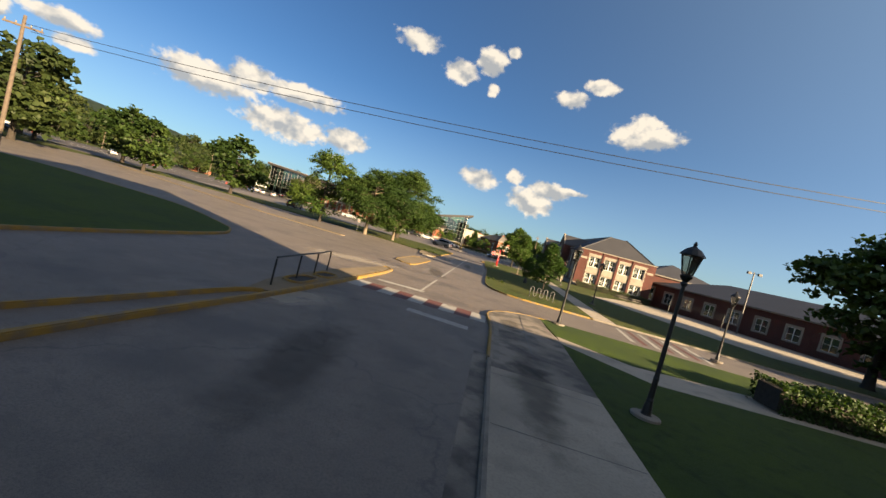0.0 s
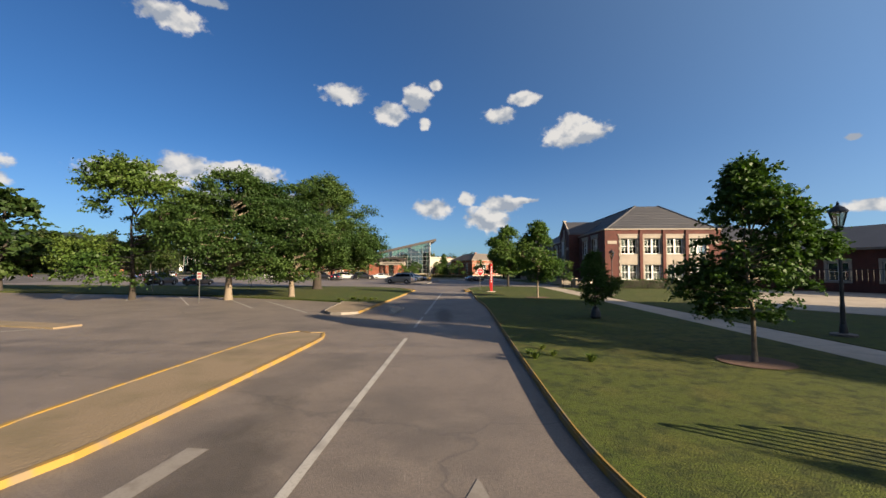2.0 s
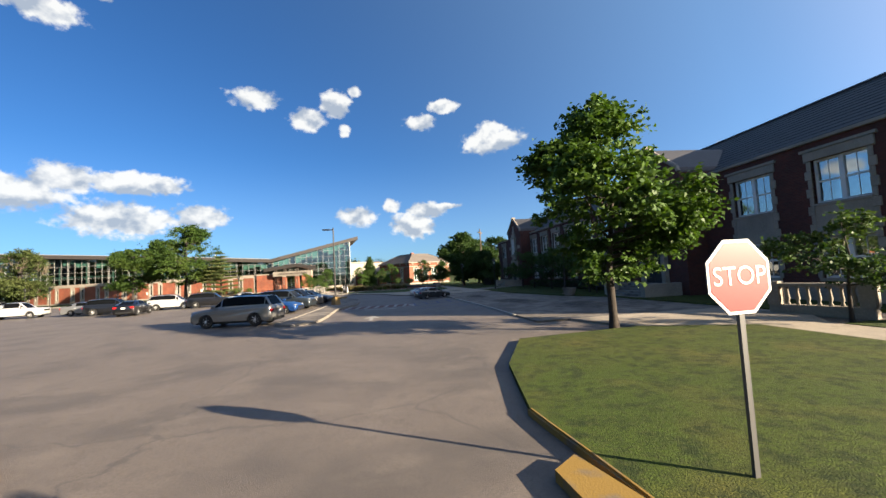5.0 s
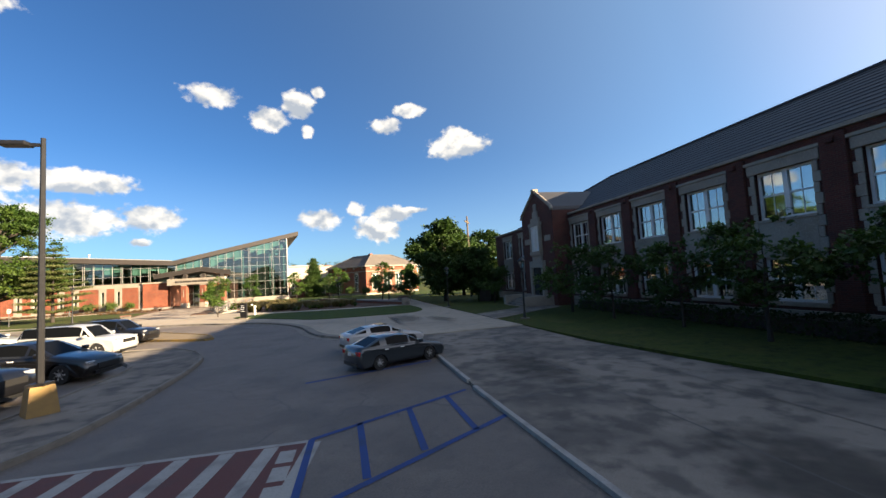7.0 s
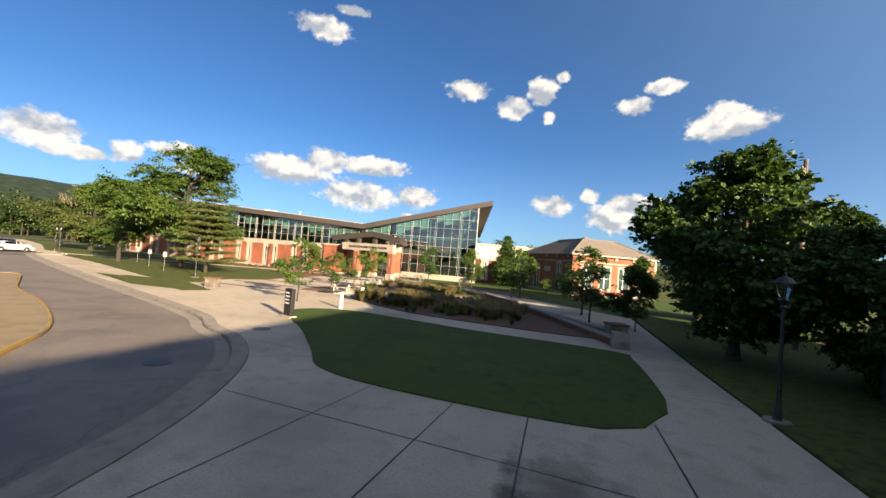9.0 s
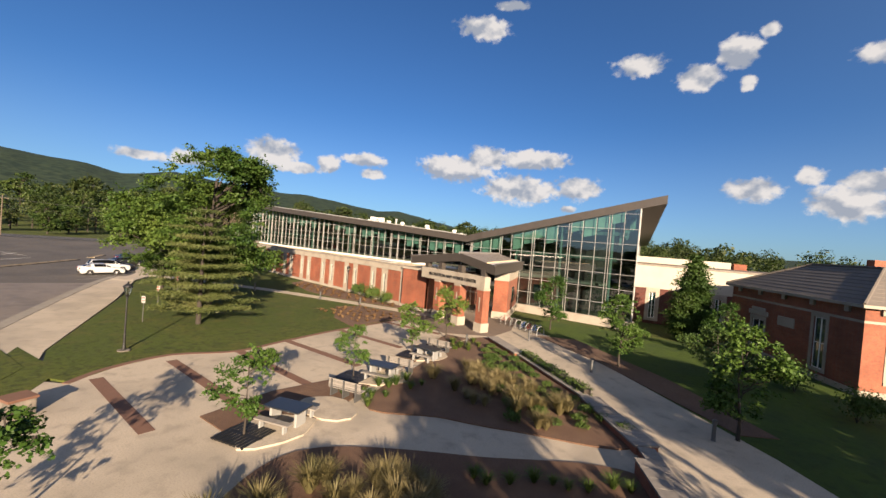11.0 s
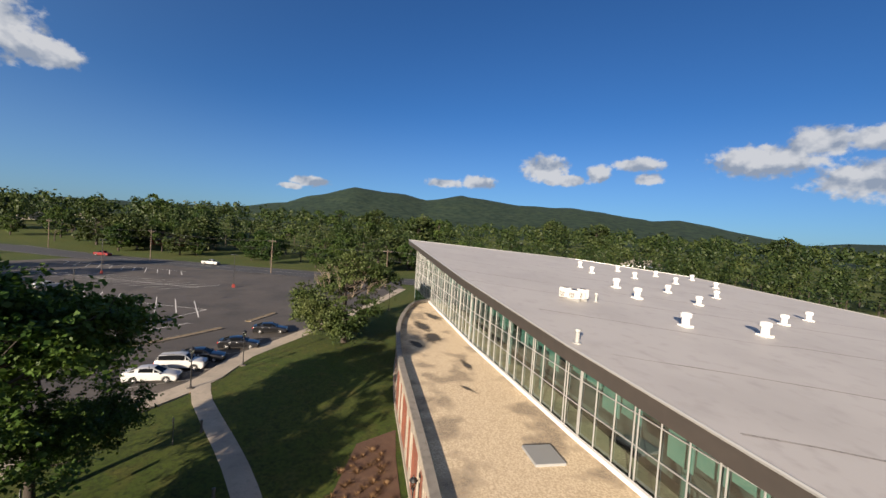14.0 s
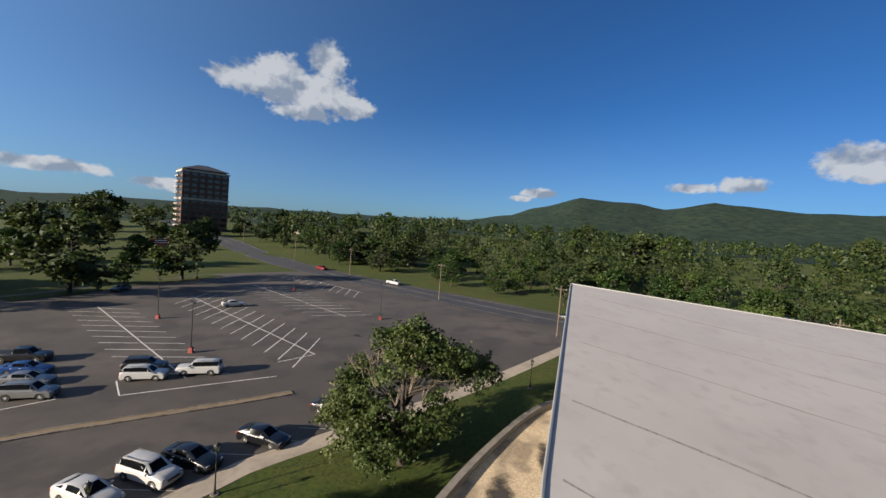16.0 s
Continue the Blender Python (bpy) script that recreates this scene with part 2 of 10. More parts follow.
def node_mat(name, base, rough=0.8, metal=0.0, var=(), bump=0.0, bump_scale=40.0, spec=0.5, space="world", rnd=0.0):
    """var: (scale, detail, low, high, colour, amount) noise layers mixed over the base colour."""
    m = bpy.data.materials.new(name)
    m.use_nodes = True
    nt = m.node_tree
    N, Lk = nt.nodes, nt.links
    b = N["Principled BSDF"]
    b.inputs["Roughness"].default_value, b.inputs["Metallic"].default_value = rough, metal
    b.inputs["Specular IOR Level"].default_value = spec
    if space == "world":
        co = N.new("ShaderNodeNewGeometry").outputs["Position"]
    else:
        co = N.new("ShaderNodeTexCoord").outputs["Object"]
    rgb = N.new("ShaderNodeRGB")
    k_ = ALBEDO if max(base) < 0.7 else 0.7
    rgb.outputs[0].default_value = (*[c * k_ for c in base], 1)
    col = rgb.outputs[0]
    for sc, det, lo, hi, c2, amt in var:
        t = N.new("ShaderNodeTexNoise")
        t.inputs["Scale"].default_value, t.inputs["Detail"].default_value = sc, det
        Lk.new(co, t.inputs["Vector"])
        r = N.new("ShaderNodeMapRange")
        r.inputs["From Min"].default_value, r.inputs["From Max"].default_value, r.inputs["To Max"].default_value = lo, hi, amt
        Lk.new(t.outputs["Fac"], r.inputs["Value"])
        mx = N.new("ShaderNodeMix")
        mx.data_type = "RGBA"
        Lk.new(r.outputs[0], mx.inputs[0])
        Lk.new(col, mx.inputs[6])
        mx.inputs[7].default_value = (*[c * k_ for c in c2], 1)
        col = mx.outputs[2]
    if rnd:
        oi = N.new("ShaderNodeObjectInfo")
        r = N.new("ShaderNodeMapRange")
        r.inputs["To Min"].default_value, r.inputs["To Max"].default_value = 1 - rnd, 1 + rnd
        Lk.new(oi.outputs["Random"], r.inputs["Value"])
        h = N.new("ShaderNodeHueSaturation")
        Lk.new(r.outputs[0], h.inputs["Value"])
        Lk.new(col, h.inputs["Color"])
        col = h.outputs[0]
    Lk.new(col, b.inputs["Base Color"])
    if bump:
        t = N.new("ShaderNodeTexNoise")
        t.inputs["Scale"].default_value, t.inputs["Detail"].default_value = bump_scale, 6
        Lk.new(co, t.inputs["Vector"])
        bp = N.new("ShaderNodeBump")
        bp.inputs["Strength"].default_value, bp.inputs["Distance"].default_value = bump, 0.02
        Lk.new(t.outputs["Fac"], bp.inputs["Height"])
        Lk.new(bp.outputs[0], b.inputs["Normal"])
    return m

# ---- materials ----
M_ASPHALT = node_mat("asphalt", (0.26, 0.215, 0.178), 0.66, var=[(0.12, 4, 0.4, 0.7, (0.3, 0.25, 0.205), 0.8), (0.4, 7, 0.47, 0.63, (0.125, 0.108, 0.094), 0.8), (0.9, 6, 0.53, 0.66, (0.36, 0.3, 0.245), 0.6), (3.5, 6, 0.52, 0.7, (0.13, 0.112, 0.096), 0.5), (26, 4, 0.4, 0.66, (0.12, 0.1, 0.085), 0.6), (70, 3, 0.45, 0.7, (0.4, 0.34, 0.29), 0.5)], bump=0.5, bump_scale=70)


def add_cracks(mat_, scale, width, colour, amount):
    """Fine wandering cracks over a material's base colour."""
    N, L = mat_.node_tree.nodes, mat_.node_tree.links
    b = N["Principled BSDF"]
    g = N.new("ShaderNodeNewGeometry").outputs["Position"]
    n = N.new("ShaderNodeTexNoise")
    n.inputs["Scale"].default_value, n.inputs["Detail"].default_value = 1.1, 5
    L.new(g, n.inputs["Vector"])
    mixv = N.new("ShaderNodeVectorMath")
    mixv.operation = "MULTIPLY_ADD"
    mixv.inputs[1].default_value = (1.5, 1.5, 0)
    L.new(n.outputs["Color"], mixv.inputs[0]), L.new(g, mixv.inputs[2])
    v = N.new("ShaderNodeTexVoronoi")
    v.feature = "DISTANCE_TO_EDGE"
    v.voronoi_dimensions = "2D"
    v.inputs["Scale"].default_value = scale
    L.new(mixv.outputs[0], v.inputs["Vector"])
    r = N.new("ShaderNodeMapRange")
    r.inputs["From Min"].default_value, r.inputs["From Max"].default_value = 0.0, width
    r.inputs["To Min"].default_value, r.inputs["To Max"].default_value = amount, 0.0
    L.new(v.outputs["Distance"], r.inputs["Value"])
    mx = N.new("ShaderNodeMix")
    mx.data_type = "RGBA"
    L.new(r.outputs[0], mx.inputs[0])
    L.new(b.inputs["Base Color"].links[0].from_socket, mx.inputs[6])
    mx.inputs[7].default_value = (*colour, 1)
    L.new(mx.outputs[2], b.inputs["Base Color"])


add_cracks(M_ASPHALT, 0.17, 0.009, (0.06, 0.053, 0.047), 0.75)
M_ASPHALT_NEW = node_mat("dark_asphalt", (0.05, 0.05, 0.055), 0.75, var=[(0.25, 4, 0.45, 0.7, (0.085, 0.085, 0.09), 0.8), (50, 3, 0.4, 0.7, (0.08, 0.08, 0.085), 0.4)], bump=0.4, bump_scale=70)
M_CONC = node_mat("concrete", (0.68, 0.58, 0.45), 0.8, var=[(0.22, 6, 0.46, 0.68, (0.36, 0.315, 0.25), 0.8), (1.6, 6, 0.52, 0.72, (0.3, 0.255, 0.2), 0.6), (18, 5, 0.45, 0.68, (0.36, 0.305, 0.235), 0.55), (60, 3, 0.4, 0.7, (0.64, 0.55, 0.43), 0.4)], bump=0.25, bump_scale=60)
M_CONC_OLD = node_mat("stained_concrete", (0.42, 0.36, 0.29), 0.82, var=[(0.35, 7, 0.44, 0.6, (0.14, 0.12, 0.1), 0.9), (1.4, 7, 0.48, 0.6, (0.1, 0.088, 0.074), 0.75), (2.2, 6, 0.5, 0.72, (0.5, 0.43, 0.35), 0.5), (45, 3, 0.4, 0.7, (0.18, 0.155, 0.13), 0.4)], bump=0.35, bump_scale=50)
M_GRASS = node_mat("grass", (0.1, 0.152, 0.016), 0.95, var=[(0.07, 4, 0.42, 0.62, (0.17, 0.18, 0.03), 0.7), (0.6, 5, 0.5, 0.72, (0.24, 0.185, 0.05), 0.55), (1.7, 5, 0.52, 0.68, (0.06, 0.095, 0.014), 0.6), (4, 6, 0.47, 0.66, (0.03, 0.05, 0.011), 0.8), (14, 5, 0.5, 0.68, (0.13, 0.14, 0.04), 0.5), (40, 4, 0.42, 0.66, (0.022, 0.04, 0.009), 0.7)], bump=1.0, bump_scale=45, spec=0.2)
M_TURF = node_mat("green_turf", (0.09, 0.15, 0.014), 0.95, var=[(0.3, 4, 0.42, 0.68, (0.055, 0.1, 0.024), 0.8), (2.5, 5, 0.5, 0.7, (0.025, 0.055, 0.012), 0.6), (28, 4, 0.4, 0.7, (0.02, 0.048, 0.01), 0.6)], bump=1.0, bump_scale=45, spec=0.2)
M_YELLOW = node_mat("yellow_paint", (0.45, 0.27, 0.04), 0.75, var=[(3, 6, 0.46, 0.62, (0.27, 0.21, 0.14), 0.85), (0.8, 4, 0.5, 0.8, (0.5, 0.32, 0.06), 0.6)], bump=0.2)
M_WHITE_P = node_mat("white_road_paint", (0.6, 0.58, 0.53), 0.75, var=[(2, 5, 0.5, 0.72, (0.3, 0.28, 0.26), 0.8), (30, 3, 0.5, 0.7, (0.35, 0.33, 0.3), 0.5)], bump=0.15)
M_RED_P = node_mat("brick_red_paint", (0.19, 0.055, 0.04), 0.75, var=[(2, 5, 0.5, 0.72, (0.13, 0.06, 0.05), 0.7), (30, 3, 0.5, 0.7, (0.26, 0.1, 0.08), 0.4)], bump=0.15)
M_BLUE_P = node_mat("blue_road_paint", (0.02, 0.08, 0.33), 0.75, var=[(2, 5, 0.5, 0.7, (0.04, 0.07, 0.16), 0.7)], bump=0.15)
M_LOTLINE = node_mat("white_bay_paint", (0.72, 0.7, 0.66), 0.7, var=[(3, 5, 0.5, 0.72, (0.4, 0.37, 0.34), 0.7)])
M_SPRAY = node_mat("red_survey_spray", (0.3, 0.035, 0.03), 0.8, var=[(9, 5, 0.45, 0.6, (0.09, 0.05, 0.045), 0.95)])
M_FADEDBLUE = node_mat("worn_blue_paint", (0.045, 0.05, 0.1), 0.8, var=[(5, 5, 0.45, 0.65, (0.09, 0.08, 0.075), 0.9)])
M_MULCH = node_mat("bark_mulch", (0.2, 0.1, 0.053), 0.95, var=[(1.2, 4, 0.45, 0.7, (0.28, 0.16, 0.088), 0.7), (30, 5, 0.4, 0.65, (0.06, 0.03, 0.018), 0.8)], bump=1.0, bump_scale=30)
M_LIME = node_mat("limestone", (0.5, 0.44, 0.36), 0.85, var=[(0.8, 5, 0.45, 0.7, (0.36, 0.3, 0.235), 0.8), (14, 4, 0.5, 0.7, (0.75, 0.68, 0.57), 0.4)], bump=0.2, bump_scale=30)
M_SLATE = node_mat("slate_roof", (0.06, 0.06, 0.068), 0.6, var=[(0.4, 4, 0.4, 0.7, (0.085, 0.085, 0.095), 0.7), (8, 4, 0.45, 0.7, (0.04, 0.04, 0.045), 0.6)], bump=0.4, bump_scale=12)
M_MEMB = node_mat("roof_membrane", (0.69, 0.65, 0.61), 0.6, var=[(0.12, 5, 0.45, 0.7, (0.58, 0.545, 0.51), 0.7), (0.35, 6, 0.55, 0.72, (0.5, 0.47, 0.44), 0.35), (0.9, 5, 0.55, 0.75, (0.47, 0.43, 0.4), 0.5)], bump=0.1, bump_scale=8)
M_DKMETAL = node_mat("bronze_metal", (0.11, 0.095, 0.085), 0.45, 0.3, var=[(1.5, 4, 0.4, 0.7, (0.14, 0.12, 0.105), 0.5)])
M_WHITE = node_mat("white_paint", (0.78, 0.77, 0.74), 0.5, var=[(2, 4, 0.5, 0.75, (0.65, 0.63, 0.6), 0.4)])
M_ALU = node_mat("aluminium", (0.55, 0.55, 0.535), 0.45, 0.25)
M_BLACK = node_mat("black_metal", (0.02, 0.02, 0.022), 0.45, 0.2, var=[(6, 3, 0.5, 0.7, (0.04, 0.038, 0.036), 0.5)])
M_BARK = node_mat("bark", (0.06, 0.046, 0.034), 0.95, var=[(6, 5, 0.4, 0.65, (0.03, 0.023, 0.017), 0.7)], bump=0.8, bump_scale=18, space="object")
M_GLASS = node_mat("tinted_glass", (0.03, 0.07, 0.07), 0.05, spec=0.9)


def brick_material(name, c1, c2, mortar, world=True):
    m = bpy.data.materials.new(name)
    m.use_nodes = True
    N, L = m.node_tree.nodes, m.node_tree.links
    b = N["Principled BSDF"]
    b.inputs["Roughness"].default_value = 0.88
    g = N.new("ShaderNodeNewGeometry")
    sp = N.new("ShaderNodeSeparateXYZ")
    L.new(g.outputs["Position"], sp.inputs[0])
    ad = N.new("ShaderNodeMath")
    ad.operation = "ADD"
    L.new(sp.outputs[0], ad.inputs[0]), L.new(sp.outputs[1], ad.inputs[1])
    cb = N.new("ShaderNodeCombineXYZ")
    L.new(ad.outputs[0], cb.inputs[0]), L.new(sp.outputs[2], cb.inputs[1])
    bk = N.new("ShaderNodeTexBrick")
    bk.inputs["Scale"].default_value = 1.0
    bk.inputs["Brick Width"].default_value, bk.inputs["Row Height"].default_value, bk.inputs["Mortar Size"].default_value = 0.21, 0.075, 0.006
    bk.inputs["Color1"].default_value, bk.inputs["Color2"].default_value, bk.inputs["Mortar"].default_value = [(*[v * ALBEDO for v in c], 1) for c in (c1, c2, mortar)]
    L.new(cb.outputs[0], bk.inputs["Vector"])
    t = N.new("ShaderNodeTexNoise")
    t.inputs["Scale"].default_value, t.inputs["Detail"].default_value = 0.7, 5
    L.new(g.outputs["Position"], t.inputs["Vector"])
    r = N.new("ShaderNodeMapRange")
    r.inputs["From Min"].default_value, r.inputs["From Max"].default_value, r.inputs["To Min"].default_value, r.inputs["To Max"].default_value = 0.3, 0.7, 0.72, 1.18
    L.new(t.outputs["Fac"], r.inputs["Value"])
    h = N.new("ShaderNodeHueSaturation")
    L.new(bk.outputs["Color"], h.inputs["Color"]), L.new(r.outputs[0], h.inputs["Value"])
    L.new(h.outputs[0], b.inputs["Base Color"])
    bp = N.new("ShaderNodeBump")
    bp.inputs["Strength"].default_value, bp.inputs["Distance"].default_value = 0.5, 0.01
    bp.invert = True
    L.new(bk.outputs["Fac"], bp.inputs["Height"])
    L.new(bp.outputs[0], b.inputs["Normal"])
    return m


M_BRICK_RED = brick_material("dark_red_brick", (0.17, 0.036, 0.022), (0.1, 0.022, 0.016), (0.16, 0.1, 0.075))
M_BRICK_OR = brick_material("orange_brick", (0.42, 0.12, 0.055), (0.31, 0.08, 0.04), (0.32, 0.19, 0.12))


def glass_material(name, tint, clear, rough=0.02):
    m = bpy.data.materials.new(name)
    m.use_nodes = True
    N, L = m.node_tree.nodes, m.node_tree.links
    N.remove(N["Principled BSDF"])
    tr = N.new("ShaderNodeBsdfTransparent")
    tr.inputs["Color"].default_value = (*tint, 1)
    gl = N.new("ShaderNodeBsdfGlossy")
    gl.inputs["Roughness"].default_value = rough
    gl.inputs["Color"].default_value = (0.9, 0.95, 0.95, 1)
    fr = N.new("ShaderNodeFresnel")
    fr.inputs["IOR"].default_value = 1.6
    mr = N.new("ShaderNodeMapRange")
    mr.inputs["To Min"].default_value, mr.inputs["To Max"].default_value = 1 - clear, 1.0
    L.new(fr.outputs[0], mr.inputs["Value"])
    ms = N.new("ShaderNodeMixShader")
    L.new(mr.outputs[0], ms.inputs[0])
    L.new(tr.outputs[0], ms.inputs[1]), L.new(gl.outputs[0], ms.inputs[2])
    L.new(ms.outputs[0], N["Material Output"].inputs["Surface"])
    return m


M_PANE = glass_material("window_glass", (0.55, 0.6, 0.6), 0.72)
M_CURTAIN = glass_material("green_curtain_glass", (0.27, 0.42, 0.385), 0.9)
M_BLIND = node_mat("pale_blind", (0.8, 0.8, 0.78), 0.8, var=[(3, 3, 0.4, 0.7, (0.68, 0.68, 0.66), 0.5)])
# near-black stands in for shade inside rooms, doorways and drain inlets
M_UNLIT = node_mat("unlit_black", (0.035, 0.035, 0.035), 0.9)
M_GRAVEL = node_mat("roof_gravel", (0.74, 0.59, 0.39), 0.95, var=[(0.32, 7, 0.5, 0.6, (0.17, 0.135, 0.1), 0.93), (3.5, 6, 0.5, 0.7, (0.5, 0.38, 0.24), 0.7), (9, 5, 0.42, 0.62, (0.4, 0.3, 0.18), 0.8), (45, 3, 0.4, 0.7, (0.6, 0.5, 0.36), 0.4)], bump=1.0, bump_scale=25)
M_SEAM = node_mat("standing_seam_metal", (0.46, 0.42, 0.39), 0.42, 0.4, var=[(0.8, 4, 0.4, 0.7, (0.36, 0.32, 0.3), 0.6)])
M_TEAL = node_mat("teal_steel", (0.12, 0.22, 0.2), 0.5, 0.1)
M_INTW = node_mat("pale_interior", (0.24, 0.25, 0.23), 0.9)
M_PAVER = node_mat("brick_pavers", (0.21, 0.1, 0.06), 0.9, var=[(2, 4, 0.4, 0.7, (0.16, 0.078, 0.05), 0.7), (20, 4, 0.45, 0.7, (0.27, 0.12, 0.08), 0.5)], bump=0.4, bump_scale=12)
M_BROWNPAVE = node_mat("brown_concrete", (0.22, 0.16, 0.12), 0.85, var=[(0.8, 5, 0.4, 0.7, (0.16, 0.115, 0.09), 0.7), (20, 3, 0.5, 0.7, (0.28, 0.21, 0.16), 0.4)], bump=0.2)
M_DIRT = node_mat("dry_verge", (0.32, 0.235, 0.14), 0.95, var=[(1.0, 5, 0.46, 0.68, (0.17, 0.14, 0.06), 0.65), (14, 4, 0.4, 0.7, (0.27, 0.21, 0.13), 0.5)], bump=0.6, bump_scale=20)
M_KERB = node_mat("weathered_kerb", (0.36, 0.32, 0.27), 0.88, var=[(2, 5, 0.45, 0.7, (0.2, 0.18, 0.15), 0.8), (20, 3, 0.5, 0.7, (0.42, 0.38, 0.32), 0.4)], bump=0.3)
M_FADED = node_mat("faded_road_paint", (0.36, 0.33, 0.29), 0.8, var=[(2.5, 5, 0.45, 0.65, (0.2, 0.17, 0.14), 0.9), (30, 3, 0.5, 0.7, (0.25, 0.22, 0.19), 0.5)], bump=0.15)
M_SHADE = node_mat("pale_green_shade", (0.3, 0.5, 0.44), 0.8, var=[(0.6, 3, 0.45, 0.6, (0.2, 0.36, 0.32), 0.8)])
M_LOT = node_mat("dark_worn_asphalt", (0.085, 0.072, 0.062), 0.8, var=[(0.06, 5, 0.42, 0.66, (0.15, 0.125, 0.105), 0.9), (0.16, 6, 0.5, 0.62, (0.04, 0.036, 0.032), 0.75), (0.5, 6, 0.5, 0.72, (0.07, 0.062, 0.056), 0.7), (40, 3, 0.4, 0.7, (0.16, 0.14, 0.12), 0.35)], bump=0.5, bump_scale=70)
add_cracks(M_LOT, 0.12, 0.008, (0.05, 0.045, 0.04), 0.6)

# ---- terrain: one sheet from the campus to the hills ----
HUB = (-40.0, 60.0)
HILL_AZ = [0, 60, 97, 110, 120, 126, 133, 138, 141, 150, 160, 166, 171, 176, 181, 184, 187, 190, 196, 210, 235, 247, 300, 360]
HILL_EL = [0.6, 0.6, 0.7, 1.2, 1.7, 1.3, 2.5, 3.2, 3.05, 4.15, 4.4, 5.0, 4.1, 4.7, 5.1, 4.3, 3.4, 2.4, 1.3, 0.9, 0.6, 0.2, 0.3, 0.6]


def terrain(x, y):
    dx, dy = x - HUB[0], y - HUB[1]
    r = math.hypot(dx, dy)
    if r < 160:
        return 0.0
    az = math.degrees(math.atan2(dy, dx)) % 360
    top = 2100 * math.tan(radians(float(np.interp(az, HILL_AZ, HILL_EL)))) + 18
    slope = float(np.interp(az, [0, 60, 110, 135, 200, 225, 245, 300, 360], [0, 0, 0.035, 0.06, 0.06, 0.035, 0.0, 0, 0]))
    near = slope * min(r - 160, 260) * min(1.0, (r - 160) / 90)
    k = min(1.0, max(0.0, (r - 700) / 1300))
    k = k * k * (3 - 2 * k)
    bumps = noise.noise(Vector((x * 0.0016, y * 0.0016, 3.1))) * 12 * k + noise.noise(Vector((x * 0.012, y * 0.012, 7.7))) * 7 * k
    return near * (1 - k) + top * k + bumps


bm = bmesh.new()
rings = [0.01, 60, 110, 160, 190, 225, 265, 310, 370, 450, 560, 720, 900, 1150, 1400, 1650, 1850, 2100, 2400, 2800]
seg = 360
grid = [[bm.verts.new((HUB[0] + r * math.cos(2 * math.pi * i / seg), HUB[1] + r * math.sin(2 * math.pi * i / seg), 0)) for i in range(seg)] for r in rings]
for row in grid:
    for v in row:
        v.co.z = terrain(v.co.x, v.co.y) - 0.04
for r0, r1 in zip(grid, grid[1:]):
    for i in range(seg):
        f = bm.faces.new((r0[i], r1[i], r1[(i + 1) % seg], r0[(i + 1) % seg]))
        f.smooth = True
        c = f.calc_center_median()
        f.material_index = 1 if math.hypot(c.x - HUB[0], c.y - HUB[1]) > 420 else 0
bm.faces.new(grid[0])
# blue mixed into the greens paints the haze of distance
M_FOREST = node_mat("hazed_forest", (0.04, 0.068, 0.042), 0.95, var=[(0.012, 6, 0.4, 0.65, (0.06, 0.088, 0.05), 0.8), (0.05, 6, 0.45, 0.58, (0.018, 0.036, 0.026), 0.95)], bump=1.0, bump_scale=0.12, spec=0.1)
ground = flat("ground", bm, [M_GRASS, M_FOREST], "mown grass land rising to wooded hills", "ground")

# ---- ground: drives, car parks, walks and lawns ----
bm = bmesh.new()
slab(bm, [(-75, -140), (30, -140), (30, -73.7), (60, -73.7), (60, -64), (16, -64), (16, 20), (3, 22), (-5, 45), (-30, 50), (-62, 58), (-75, -22)], -0.4, 0.0)
flat("road", bm, M_ASPHALT, "worn sun-bleached asphalt of the drives", "road")
bm = bmesh.new()
slab(bm, [(-62, 58), (-75, 62), (-85, 66), (-108, 76), (-140, 88), (-168, 88), (-183, 25), (-190, -12), (-150, -28), (-75, -22)], -0.4, 0.0)
flat("car_park", bm, M_LOT, "dark worn asphalt of the west car park", "car park")
# county road along the woods
ROAD2 = smooth_line([(-150, 175), (-154, 130), (-158, 86), (-175, 25), (-196, -40), (-233, -120), (-275, -205), (-330, -300)], step=8)
bm = bmesh.new()
for i in range(len(ROAD2) - 1):
    a, b = Vector(ROAD2[i]), Vector(ROAD2[i + 1])
    d = (b - a).normalized()
    n_ = Vector((-d.y, d.x)) * 7.5
    q = [a + n_, a - n_, b - n_, b + n_]
    bm.faces.new([bm.verts.new((p.x, p.y, max(0.05, terrain(p.x, p.y) + 0.08))) for p in q])
flat("county_road", bm, M_ASPHALT_NEW, "two-lane asphalt road along the woodland", "road")
bm = bmesh.new()
for off in (-0.12, 0.12, -6.6, 6.6):
    for i in range(len(ROAD2) - 1):
        a, b = Vector(ROAD2[i]), Vector(ROAD2[i + 1])
        d = (b - a).normalized()
        n_ = Vector((-d.y, d.x))
        q = [a + n_ * (off + 0.07), a + n_ * (off - 0.07), b + n_ * (off - 0.07), b + n_ * (off + 0.07)]
        bm.faces.new([bm.verts.new((p.x, p.y, max(0.062, terrain(p.x, p.y) + 0.092))) for p in q])
tagged(part("road_line", bm, M_WHITE_P), "faded edge and centre lines of the road", "road marking", "", "structure")

